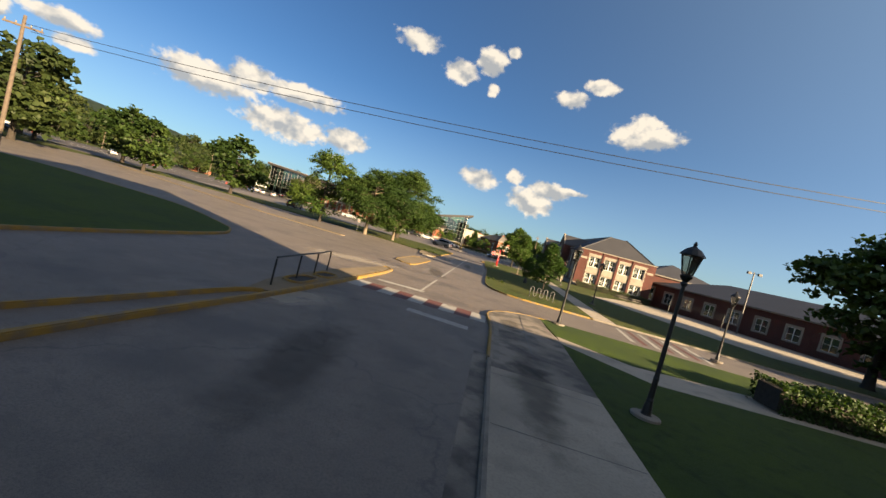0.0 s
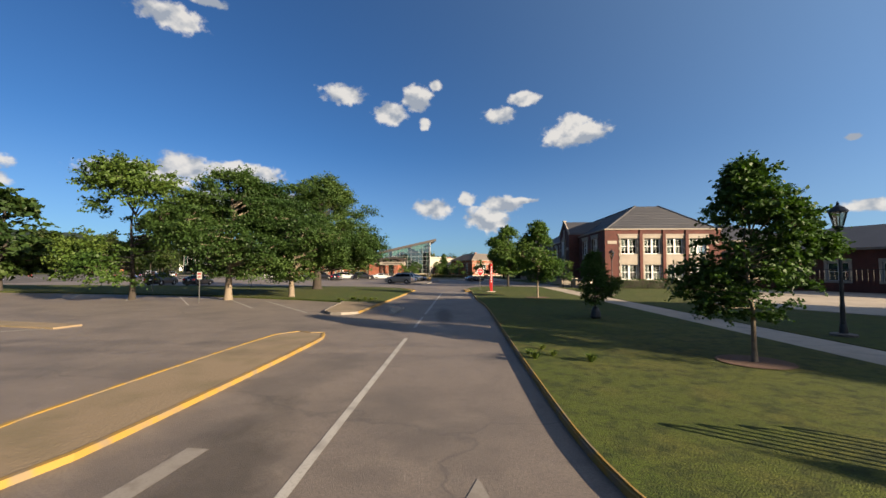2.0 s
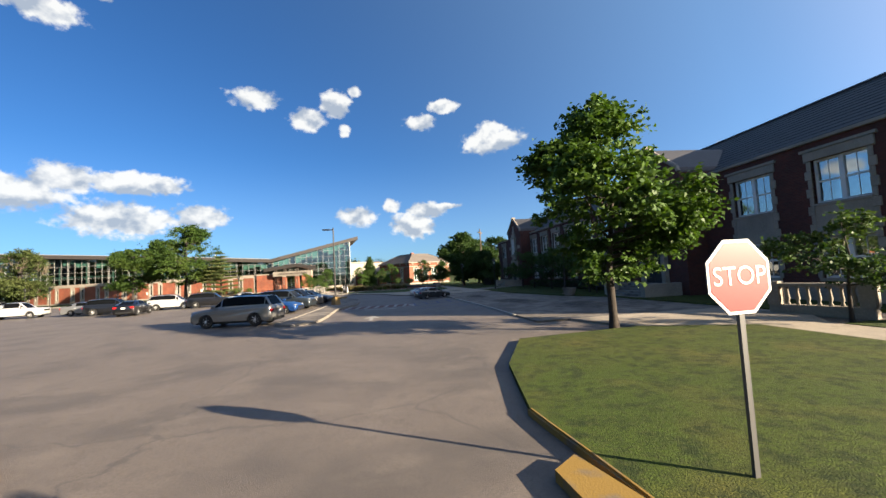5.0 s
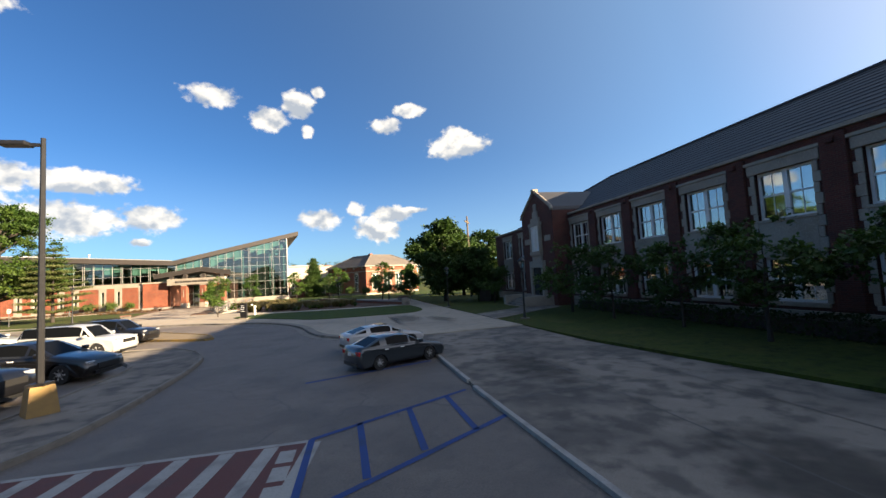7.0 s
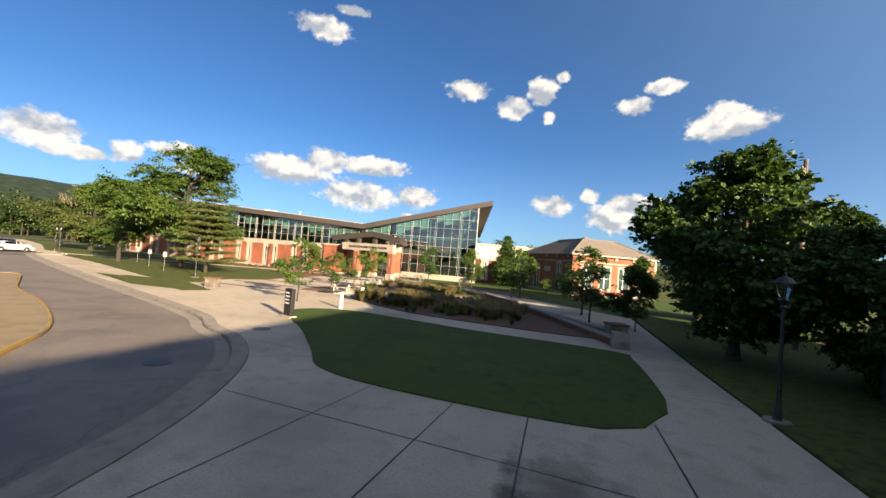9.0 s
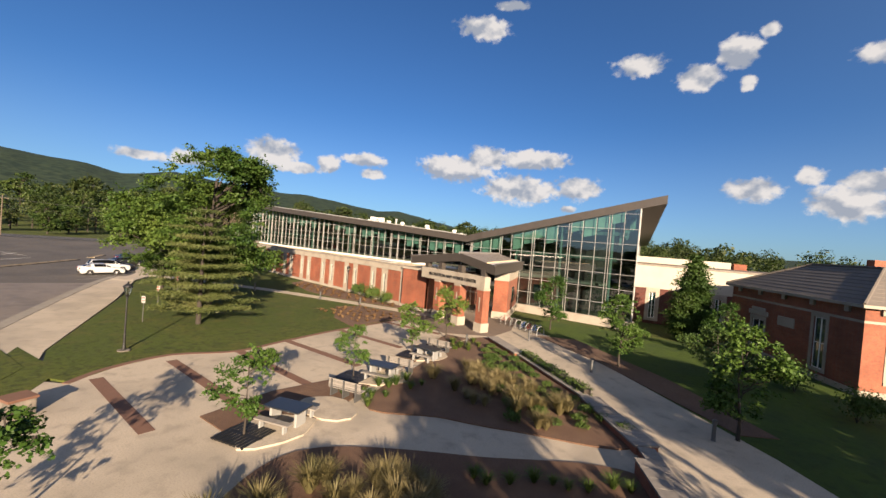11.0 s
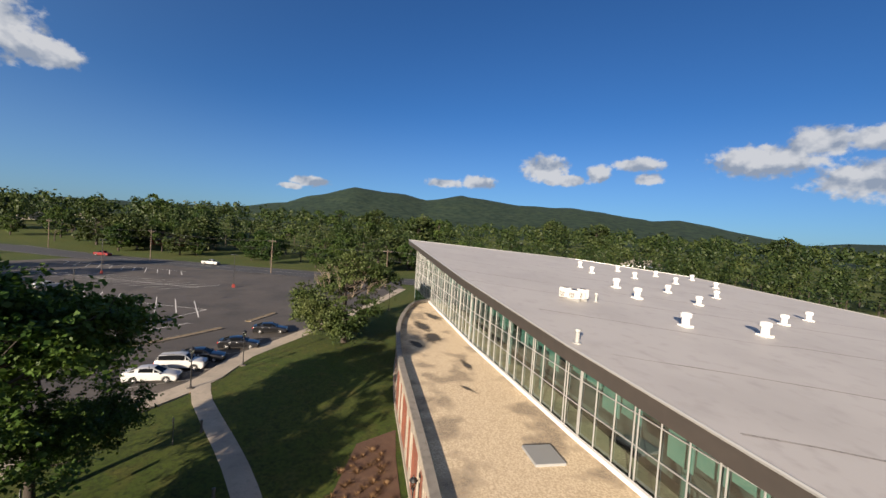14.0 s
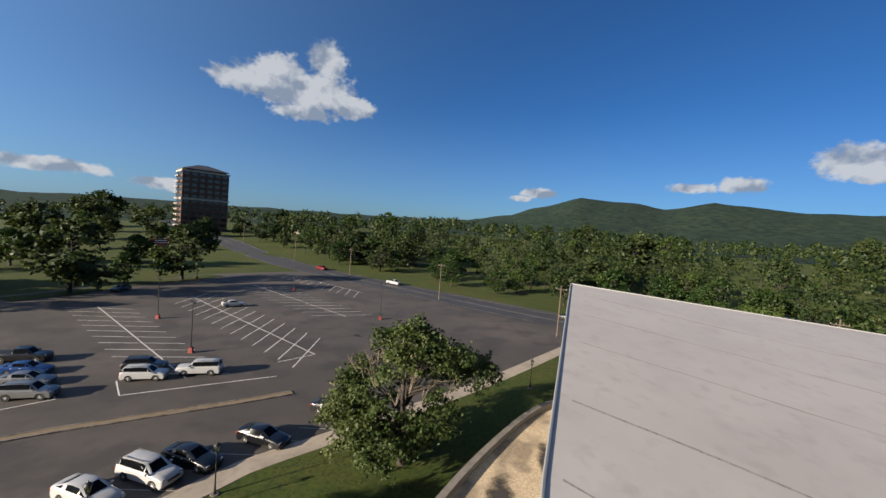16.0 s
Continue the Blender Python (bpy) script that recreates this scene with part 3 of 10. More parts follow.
LAWN_R = smooth_line([(-0.45, -19.6), (-0.1, -24), (0.3, -36), (0.75, -43), (0.95, -58), (1.2, -63.2), (2.2, -65.6), (4, -66.5), (9.2, -66.2)])
LAWN_R2 = LAWN_R + [(9.2, -14), (6, -12.5), (1.4, -13.2), (0.1, -16.5)]
bm = bmesh.new(); slab(bm, LAWN_R2, -0.1, 0.11); flat("lawn_east", bm, M_GRASS, "sunlit lawn between the drive and the walk", "lawn")
bm = bmesh.new(); slab(bm, [(11.0, -66), (60, -64.2), (60, -14.9), (11.2, -14.9)], -0.1, 0.11); flat("lawn_south", bm, M_GRASS, "patchy lawn south of the brick hall", "lawn")
bm = bmesh.new(); slab(bm, [(9.2, -66.2), (11, -66), (11.2, -14.5), (12.8, -12.5), (12.8, -9), (5.0, -9), (6, -12.5), (9.2, -14)], -0.1, 0.09); flat("walk_east", bm, M_CONC, "narrow sunlit concrete walk across the lawn", "pavement")
LAWN_L = [(-6.2, -23.6), (-6.2, -41.2), (-7.4, -40.2), (-9, -39.9), (-13, -38.0), (-23, -34.4), (-40, -32), (-58, -30), (-75, -29), (-75, -17), (-20, -15.2), (-13, -15.9), (-9, -18.6), (-7, -21)]
bm = bmesh.new(); slab(bm, LAWN_L, -0.1, 0.11); flat("lawn_west", bm, M_GRASS, "lawn strip under the old oaks", "lawn")

# yellow kerbs
def kerb(name, pts, mat_, label, w=0.085, h=0.122, off=0.0, closed=False):
    bm = bmesh.new()
    ribbon(bm, pts, w, -0.15, h, closed, off)
    bmesh.ops.recalc_face_normals(bm, faces=bm.faces)
    edges = [e for e in bm.edges if len(e.link_faces) == 2 and e.calc_face_angle(0) > 0.7 and e.verts[0].co.z > 0.1 and e.verts[1].co.z > 0.1]
    bmesh.ops.bevel(bm, geom=edges, offset=0.03, segments=2, affect="EDGES")
    return flat(name, bm, mat_, label, "kerb")


kerb("kerb_east", LAWN_R, M_YELLOW, "worn yellow kerb along the lawn", off=0.0)
kerb("kerb_far", [(9.2, -66.2), (60, -65.0)], M_KERB, "plain concrete kerb along the side street")
kerb("kerb_west", [(-6.1, -46.6), (-6.1, -41), (-6.1, -24.0), (-6.5, -21.8), (-7.8, -19.8), (-9.6, -18.2)], M_YELLOW, "worn yellow kerb along the oak lawn")
bm = bmesh.new(); slab(bm, smooth_line([(-6.2, -46.7), (-6.8, -47.2), (-7.9, -46.4), (-8.9, -40.0), (-7.4, -39.9), (-6.2, -40.9)], False), -0.1, 0.1); flat("island_near", bm, M_DIRT, "dry triangular traffic island", "traffic island")
kerb("kerb_near", smooth_line([(-6.1, -46.7), (-6.8, -47.3), (-7.95, -46.5), (-8.6, -42.5), (-9.0, -39.9)]), M_KERB, "bare concrete kerb round the traffic island")
ISL = smooth_line([(-6.5, -63.0), (-5.7, -63.5), (-5.2, -62.8), (-5.25, -54.4), (-5.9, -53.6), (-6.9, -54.0), (-6.95, -61.8)], True)
bm = bmesh.new(); slab(bm, ISL, -0.1, 0.075); flat("island_mid", bm, M_DIRT, "dry grass traffic island", "traffic island")
kerb("kerb_island", ISL, M_YELLOW, "yellow kerb round the traffic island", closed=True, off=-0.05, h=0.092)
MED = [(-5.3, -84.6), (-5.1, -71.2), (-5.3, -70.5), (-5.7, -70.4), (-6.3, -76), (-6.45, -80), (-6.3, -83.2), (-5.9, -85.0)]
bm = bmesh.new(); slab(bm, MED, -0.1, 0.1); flat("median", bm, M_DIRT, "dusty median beside the railing", "traffic island")
kerb("kerb_median", smooth_line([(-5.75, -98), (-5.6, -91), (-5.35, -87), (-5.15, -84), (-4.9, -72.6), (-5.2, -70.7), (-5.7, -70.5)]), M_YELLOW, "bright yellow kerb of the median", w=0.17, h=0.14)
kerb("kerb_median_back", smooth_line([(-8.2, -98), (-6.85, -90.6), (-6.5, -88.6), (-5.95, -85.4), (-5.5, -84.7)]), M_YELLOW, "thin yellow kerb behind a dark asphalt strip", w=0.12)
for k_i, (y0, y1) in enumerate(((-82.6, -80.9), (-80.2, -78.9))):
    rim = smooth_line([(-5.45, y0 + 0.1), (-5.9, y0), (-6.15, y0 + 0.25), (-6.1, y1 - 0.2), (-5.8, y1), (-5.45, y1 - 0.1)], True, 0.3)
    # solid slab coloured near-black for the shade of the open drain
    bm = bmesh.new(); slab(bm, rim, -0.02, 0.104); flat("inlet", bm, M_UNLIT, "storm-drain inlet, shaded hole shown as a flat near-black slab", "drain")
    kerb("kerb_inlet", rim, M_YELLOW, "worn yellow rim of the storm-drain inlet", w=0.11, h=0.17, closed=True)
GL = smooth_line([(-12.6, -100), (-13.0, -84), (-13.6, -76.5), (-14.6, -74), (-16.5, -72.2), (-24, -68.2), (-36, -67)])
bm = bmesh.new(); slab(bm, GL + [(-60, -70), (-60, -100)], -0.1, 0.11); flat("lawn_corner", bm, M_TURF, "shaded lawn at the edge of the car park", "lawn")
kerb("kerb_corner", GL, M_YELLOW, "thin yellow kerb round the shaded lawn", w=0.14, h=0.13)
# south-east corner: walk, kerb, lawn
CORNER = smooth_line([(1.75, -84.6), (1.75, -79.7), (1.55, -77.3), (1.75, -76.2), (2.3, -75.2), (3.3, -74.3), (4.9, -73.75), (9.9, -73.6), (14, -73.55)]) + [(30, -73.4)]
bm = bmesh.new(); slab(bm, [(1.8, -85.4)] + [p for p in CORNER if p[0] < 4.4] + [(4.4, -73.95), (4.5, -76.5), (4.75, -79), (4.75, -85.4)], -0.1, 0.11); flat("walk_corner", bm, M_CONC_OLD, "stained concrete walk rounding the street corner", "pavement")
bm = bmesh.new(); slab(bm, [(1.8, -130), (1.8, -85.42), (4.75, -85.42), (4.75, -130)], -0.1, 0.11); flat("walk_side", bm, M_CONC, "pale concrete side walk in the shade", "pavement")
kerb("kerb_corner_east", [(1.8, -130), (1.8, -110), (1.8, -95), (1.78, -84.6)], M_KERB, "stained grey kerb of the side walk", w=0.14)
bm = bmesh.new(); ribbon(bm, [(1.5, -130), (1.5, -84.0)], 0.42, -0.05, 0.012); flat("gutter_start", bm, M_CONC_OLD, "dark stained concrete gutter", "gutter")
bm = bmesh.new(); ribbon(bm, [(1.97, -84.6), (1.97, -80), (1.8, -77.4)], 0.2, 0.0, 0.114); flat("kerb_back", bm, M_KERB, "bare concrete strip behind the kerb", "kerb")
kerb("kerb_corner_round", [p for p in CORNER if p[1] > -84.7 and p[0] < 6], M_YELLOW, "yellow kerb rounding the street corner", w=0.13, h=0.125)
bm = bmesh.new(); slab(bm, [(4.75, -130), (4.75, -79.4), (7.5, -81.8), (30, -79.5), (30, -130)], -0.1, 0.115); flat("lawn_start", bm, M_TURF, "shaded lawn beside the walk", "lawn")
bm = bmesh.new(); slab(bm, [(4.7, -77.9), (4.4, -74.0), (4.9, -73.78), (9.9, -73.65), (30, -73.45), (30, -77.0), (12, -78.8), (7.5, -79.7)], -0.1, 0.115); flat("lawn_wedge", bm, M_TURF, "sunlit wedge of lawn at the street corner", "lawn")
bm = bmesh.new(); slab(bm, [(4.75, -79.4), (4.75, -77.9), (7.5, -79.7), (12, -78.8), (30, -77.0), (30, -79.5), (7.5, -81.8)], -0.1, 0.11); flat("walk_cross", bm, M_CONC, "concrete path crossing the corner lawn", "pavement")

# broad painted ends of the drive's kerbs
for nm_pts in ([(-0.86, -21.6), (-0.5, -21.3), (0.03, -23.6), (-0.2, -25.3), (-0.62, -25.2)], [(-8.1, -20.9), (-7.2, -21.4), (-6.15, -24.1), (-6.3, -25.6), (-6.7, -23.4), (-7.7, -21.7)]):
    bm = bmesh.new(); slab(bm, nm_pts, -0.1, 0.127); flat("kerb_end", bm, M_YELLOW, "broad yellow-painted end of the kerb", "kerb")

# forecourt
KERB_MAIN = smooth_line([(2.75, 20.4), (1.9, 21.1), (1.0, 21.6), (-1.2, 23.0), (-2.4, 25.2), (-3.3, 28.5), (-4.5, 31.3), (-6.3, 34), (-8.7, 36.1), (-11.1, 37.2), (-15.2, 39.4), (-32, 44.8), (-49, 50.5), (-62, 55.2), (-68, 57.8)])
bm = bmesh.new(); slab(bm, KERB_MAIN + [(-68, 60), (-50, 54.8), (-33, 48.9), (-28, 48), (-26.5, 49.2), (-28, 51), (-29, 54), (-27.8, 57.2), (-28.6, 60.7), (-29.7, 65.8), (-30.4, 72.2), (-31, 79), (-24, 84), (-17, 80.5), (-2, 68.8), (7, 60), (7.6, 42), (8.2, 30), (8.7, 21)], -0.1, 0.11)
flat("plaza", bm, M_CONC, "pale concrete forecourt and walks", "pavement")
kerb("kerb_forecourt", KERB_MAIN, M_KERB, "broad concrete kerb and gutter of the drive", w=0.5, h=0.125, off=0.25)
bm = bmesh.new(); ribbon(bm, KERB_MAIN[4:], 0.45, -0.05, 0.012, False, 0.75); flat("gutter", bm, M_KERB, "concrete gutter along the kerb", "gutter")
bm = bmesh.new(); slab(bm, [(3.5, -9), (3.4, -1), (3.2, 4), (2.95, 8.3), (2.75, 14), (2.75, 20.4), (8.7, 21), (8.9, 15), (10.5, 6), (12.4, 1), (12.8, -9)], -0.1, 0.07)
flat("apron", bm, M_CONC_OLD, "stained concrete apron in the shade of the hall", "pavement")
bm = bmesh.new()
ribbon(bm, [(3.45, -6), (3.4, -1), (3.2, 4), (2.95, 8.3), (2.85, 10.4)], 0.11, 0, 0.085)
ribbon(bm, [(2.85, 11.0), (2.78, 14), (2.76, 20.3)], 0.11, 0, 0.105)
flat("kerb_white", bm, M_WHITE_P, "white-painted low kerb of the apron", "kerb")
OVAL = smooth_line([(-12, 42.6), (-8, 38.6), (-5.5, 36), (-4.0, 34.4), (-1.3, 33.8), (3.8, 34), (5.1, 35.4), (5.6, 37.2), (5.3, 42.6), (4.5, 43.9), (-1.9, 44.3), (-9.9, 45.2)], True)
bm = bmesh.new(); slab(bm, OVAL, 0, 0.15); flat("lawn_oval", bm, M_TURF, "shaded oval of green turf set in concrete", "lawn")
HALL_EDGE = [(8.75, 20), (8.2, 30), (7.7, 42), (7.2, 60)]
bm = bmesh.new(); slab(bm, HALL_EDGE + [(40, 70), (40, 49), (16.9, 49), (16.9, -14), (13.0, -12), (12.6, 1), (10.7, 6), (9.1, 15)], -0.1, 0.13)
flat("lawn_hall", bm, M_GRASS, "shaded lawn along the brick hall", "lawn")
bm = bmesh.new(); slab(bm, [(8.4, 24.5), (8.3, 28.5), (12.6, 31), (15.6, 36.5), (15.6, 29.5), (12.5, 27.5)], 0, 0.15); flat("walk_hall", bm, M_CONC_OLD, "concrete walk to the hall steps", "pavement")
bm = bmesh.new(); slab(bm, [(8.3, 28.5), (7.9, 38), (12, 40), (15.5, 38), (12.6, 31)], 0, 0.145); flat("lawn_corner_trees", bm, M_GRASS, "thin shaded lawn under the corner trees", "lawn")
WEST = [(-28.3, 48.4), (-26.6, 49.4), (-28, 51.3), (-29, 54), (-27.9, 57.2), (-28.7, 60.7), (-29.8, 65.8), (-30.5, 72.2), (-31, 78), (-40, 79), (-95, 86), (-116, 92), (-140, 92), (-140, 88.6), (-109, 77.4), (-86, 67.4), (-79, 64), (-72, 63.0), (-66, 60.6), (-50, 55.0), (-33, 49.0)]
bm = bmesh.new(); slab(bm, WEST, -0.1, 0.12); flat("lawn_rec", bm, M_GRASS, "lawn in front of the curved brick wing", "lawn")
bm = bmesh.new(); slab(bm, [(-31, 78), (-31, 86), (-15, 91), (30, 100), (30, 68), (7, 60), (-2.5, 68.8), (-17, 80.5)], -0.1, 0.1); flat("lawn_glass", bm, M_TURF, "green lawn below the glass hall", "lawn")
WALK_LOT = smooth_line([(-64, 57.6), (-68.5, 60.2), (-72, 61.6), (-79, 62.9), (-86, 66.2), (-109, 76.4), (-140, 87.6)], step=3)
bm = bmesh.new(); ribbon(bm, WALK_LOT, 2.2, -0.1, 0.13); flat("walk_lot", bm, M_CONC, "concrete walk along the parking row", "pavement")
WALK_DOOR = smooth_line([(-30.5, 78.2), (-34, 77.0), (-45, 73.2), (-53, 70.0), (-58.5, 67.2), (-66, 63.0), (-70, 61.5)], step=3)
bm = bmesh.new(); ribbon(bm, WALK_DOOR, 1.6, -0.1, 0.14); flat("walk_door", bm, M_CONC, "narrow concrete path to the entrance", "pavement")
bm = bmesh.new(); slab(bm, [(-34.5, 47.9), (-22.5, 44.2), (-21.8, 46), (-28.6, 49.2)], 0, 0.118); slab(bm, [(-36, 46.9), (-27, 44.0), (-23, 44.6), (-30, 48)], 0, 0.135)
flat("lawn_strip", bm, M_GRASS, "small grass wedge beside the drive", "lawn")

# brick bands of the plaza
for x0, y0, x1, y1 in ((-26.6, 50.3, -19.3, 50.8), (-27.8, 53.7, -20.2, 54.2), (-28.2, 57.3, -20.0, 57.9), (-28.9, 60.9, -21.3, 61.8), (-29.8, 66.0, -23.0, 66.8), (-30.4, 71.5, -24.5, 72.6)):
    bm = bmesh.new(); ribbon(bm, [(x0, y0), (x1, y1)], 0.55, 0, 0.118); flat("paver_band", bm, M_PAVER, "brown-red brick band across the plaza", "paving band")
bm = bmesh.new(); ribbon(bm, smooth_line([(-26.5, 49.2), (-28, 51), (-28.9, 54), (-27.8, 57.2), (-28.6, 60.7), (-29.7, 65.8), (-30.4, 72.2), (-30.9, 77.5)]), 0.35, 0, 0.128); flat("paver_edge", bm, M_PAVER, "brick edging between plaza and lawn", "paving band")
bm = bmesh.new(); slab(bm, [(-30.9, 73.5), (-24.5, 73.2), (-21.5, 76.2), (-22, 80), (-25, 86), (-34, 86), (-34, 79), (-31, 78)], 0, 0.125); flat("entrance_paving", bm, M_BROWNPAVE, "brown concrete paving at the entrance", "pavement")
# beds
bm = bmesh.new(); slab(bm, smooth_line([(-16.5, 58.6), (-13.4, 60.4), (-10.6, 61.9), (-6.5, 65.2), (-14, 70.6), (-21, 75.2), (-21.6, 72), (-19.4, 65.2)], True), 0, 0.17); flat("bed_north", bm, M_MULCH, "mulched bed of grasses and low shrubs", "planting bed")
bm = bmesh.new(); slab(bm, smooth_line([(-11.8, 50.0), (-14.2, 52.2), (-14.4, 55), (-10.4, 58.9), (-5.0, 62.6), (0.4, 55.5), (4.7, 48.2), (3.8, 47.0), (-0.7, 46.8), (-7, 47.6)], True), 0, 0.17); flat("bed_south", bm, M_MULCH, "mulched bed of tall grasses", "planting bed")
bm = bmesh.new(); slab(bm, [(-16.5, 53), (-19.5, 52.6), (-20.4, 56), (-20, 62), (-22.6, 69), (-24.0, 73), (-22.2, 73.4), (-20.4, 66.5), (-18.2, 60), (-16.6, 57)], 0, 0.16); flat("bed_benches", bm, M_MULCH, "mulch strip behind the stone benches", "planting bed")
bm = bmesh.new(); slab(bm, [(-31.5, 78.2), (-36, 78.9), (-46, 79.2), (-56, 79.3), (-60, 79.6), (-58, 76.5), (-50, 74.6), (-44, 74.9), (-36, 77.6)], 0, 0.15); slab(bm, [(-31, 77), (-38, 74.2), (-39, 71.8), (-34, 68.3), (-30.2, 67.6), (-30.8, 72.2)], 0, 0.15)
flat("bed_wing", bm, M_MULCH, "red-brown mulch bed along the brick wing", "planting bed")
bm = bmesh.new(); slab(bm, [(-19.5, 80.4), (-16.6, 82.4), (-8, 77), (-2, 71.5), (-3.4, 70.3), (-12, 76.5)], 0, 0.14); flat("bed_east", bm, M_MULCH, "mulch strip beside the walk", "planting bed")
bm = bmesh.new()
bmesh.ops.create_circle(bm, cap_ends=True, segments=18, radius=0.95, matrix=pose(5.2, -34.7, 0.13)); bmesh.ops.create_circle(bm, cap_ends=True, segments=18, radius=0.8, matrix=pose(6.4, -57.3, 0.13)); flat("mulch_ring", bm, M_MULCH, "mulch rings round the young maples", "planting bed")
# car-park west median and island with the lamp
MED2 = smooth_line([(-58, 34.5), (-72.5, 42.2), (-79.2, 46.8), (-86.5, 52.2), (-92.5, 56.2)])
for nm_pts in (MED2, [(-97.0, 58.6), (-101, 60.2), (-104, 61.2)]):
    bm = bmesh.new(); ribbon(bm, nm_pts, 0.8, -0.1, 0.085); flat("median_lot", bm, M_DIRT, "narrow dusty median in the car park", "traffic island")
    for off in (-0.47, 0.47):
        bm = bmesh.new(); ribbon(bm, nm_pts, 0.14, -0.1, 0.13, False, off); flat("kerb_median_lot", bm, M_CONC_OLD, "stained concrete kerb of the car-park median", "kerb")
IS3 = smooth_line([(-7.0, -3), (-7.0, 6.0), (-6.5, 8.2), (-6.0, 11), (-6.3, 17.0), (-7.2, 20.5), (-9.2, 23.0), (-11.6, 23.6), (-13.5, 22.6), (-9.3, 19.0), (-8.6, 14), (-8.8, 2), (-9.0, -3)], True)
bm = bmesh.new(); slab(bm, IS3, -0.1, 0.09); flat("island_lamp", bm, M_CONC_OLD, "concrete island with the car-park lamp", "traffic island")
kerb("kerb_lamp", IS3, M_KERB, "grey kerb round the lamp island", closed=True, w=0.15, h=0.13)
IS4 = smooth_line([(-9.0, 26.4), (-9.6, 28.6), (-12.0, 31.0), (-15, 33.4), (-21, 36.0), (-27, 37.8), (-36, 41.8), (-34, 38.5), (-22, 33.8), (-14, 29)], True)
bm = bmesh.new(); slab(bm, IS4, -0.1, 0.1); flat("island_lot", bm, M_DIRT, "dry island between drive and parking bays", "traffic island")
kerb("kerb_lot", IS4, M_YELLOW, "yellow kerb round the parking island", closed=True, w=0.15, h=0.13)
# court
bm = bmesh.new(); slab(bm, [(15.5, -38), (21, -49), (27, -57), (50, -57), (50, -24), (31, -19.5), (24, -26)], 0, 0.14); flat("court", bm, M_CONC, "pale sand court on the lawn", "sports court")

# ---- painted markings ----
def mark(pts, mat_, z=0.006, name="road_marking", label="worn painted road marking", cat="road marking"):
    bm = bmesh.new()
    bm.faces.new([bm.verts.new((x, y, z)) for x, y in pts])
    bmesh.ops.recalc_face_normals(bm, faces=bm.faces)
    if bm.faces[0].normal.z < 0:
        bm.faces[0].normal_flip()
    return flat(name, bm, mat_, label, cat)


def stripe(x0, y0, x1, y1, w, mat_=None, z=0.006, label="worn white painted line"):
    d = Vector((x1 - x0, y1 - y0)).normalized()
    n_ = Vector((-d.y, d.x)) * (w / 2)
    return mark([(x0 + n_.x, y0 + n_.y), (x0 - n_.x, y0 - n_.y), (x1 - n_.x, y1 - n_.y), (x1 + n_.x, y1 + n_.y)], mat_ or M_WHITE_P, z, label=label)


for i in range(9):
    x = -4.9 + i * 0.715
    mark([(x, -79.3 + 0.15), (x + 0.7, -79.3 + 0.15), (x + 0.7, -77.4), (x, -77.4)], M_RED_P if i % 2 else M_WHITE_P, 0.007, label="worn white crossing block" if i % 2 == 0 else "brick-red crossing block")
mark([(-1.6, -80.6), (-1.6, -81.2), (0.9, -81.5), (0.9, -80.9)], M_WHITE_P, 0.007, label="white stop bar before the crossing")
mark([(-4.4, -75.6), (-4.4, -76.0), (-1.9, -75.9), (-1.9, -75.3)], M_WHITE_P, 0.007, label="white stop bar beyond the crossing")
for y0, y1, wd in ((-75.4, -69.0, 0.13), (-66.0, -54.0, 0.13), (-51.5, -48.0, 0.12), (-46.7, -27.8, 0.14)):
    stripe(-2.1 - (y0 + 75) * 0.018, y0, -2.1 - (y1 + 75) * 0.018, y1, wd, label="worn white centre line")
stripe(-2.8, -26.7, -0.5, -27.0, 0.28, label="faint white stop line")
for cx, cy, s in ((-1.15, -33.2, 1), (-4.4, -33.2, -1)):
    a = [(-0.13, -1.4), (0.13, -1.4), (0.13, 0.1), (0.55, 0.1), (0, 1.3), (-0.55, 0.1), (-0.13, 0.1)]
    mark([(cx + x, cy + y * s) for x, y in a], M_FADED, 0.008, label="worn white lane arrow")
a = [(-0.1, -1.35), (0.1, -1.35), (0.1, -0.05), (0.47, -0.05), (0, 1.35), (-0.47, -0.05), (-0.1, -0.05)]
mark([(-3.92 + x, -2.05 + y) for x, y in a], M_WHITE_P, 0.008, label="worn white lane arrow")
# second crossing
mark([(-6.85, 5.75), (-1.05, 5.75), (-1.05, 8.25), (-6.85, 8.25)], M_RED_P, 0.006, label="brick-red crossing field")
for i in range(8):
    x = -6.5 + i * 0.74
    mark([(x, 5.85), (x + 0.26, 5.85), (x + 0.5, 8.15), (x + 0.24, 8.15)], M_WHITE_P, 0.010, label="white crossing bar")
stripe(-6.85, 5.78, -1.05, 5.78, 0.12, z=0.012)
stripe(-6.85, 8.22, -1.05, 8.22, 0.12, z=0.012)
stripe(-1.0, 5.7, -1.0, 8.3, 0.12, M_BLUE_P, 0.013, "blue painted edge line")
mark([(-4.85, 4.4), (-4.85, 4.8), (-2.45, 4.5), (-2.45, 4.05)], M_WHITE_P, 0.007, label="white stop bar")
for seg_ in ((-1.0, 5.6, 3.0, 8.3), (-1.0, 8.3, 2.6, 10.4), (0.0, 6.4, -0.1, 8.9), (1.0, 7.1, 1.0, 9.45), (2.1, 7.7, 2.0, 10.0), (-0.9, 2.3, 2.6, 4.9), (1.8, 2.6, 3.0, 4.2)):
    stripe(*seg_, 0.13, M_BLUE_P, 0.009, "blue painted bay line")
stripe(-1.7, 12.95, 2.4, 14.45, 0.17, M_BLUE_P, 0.009, "blue painted bay line")
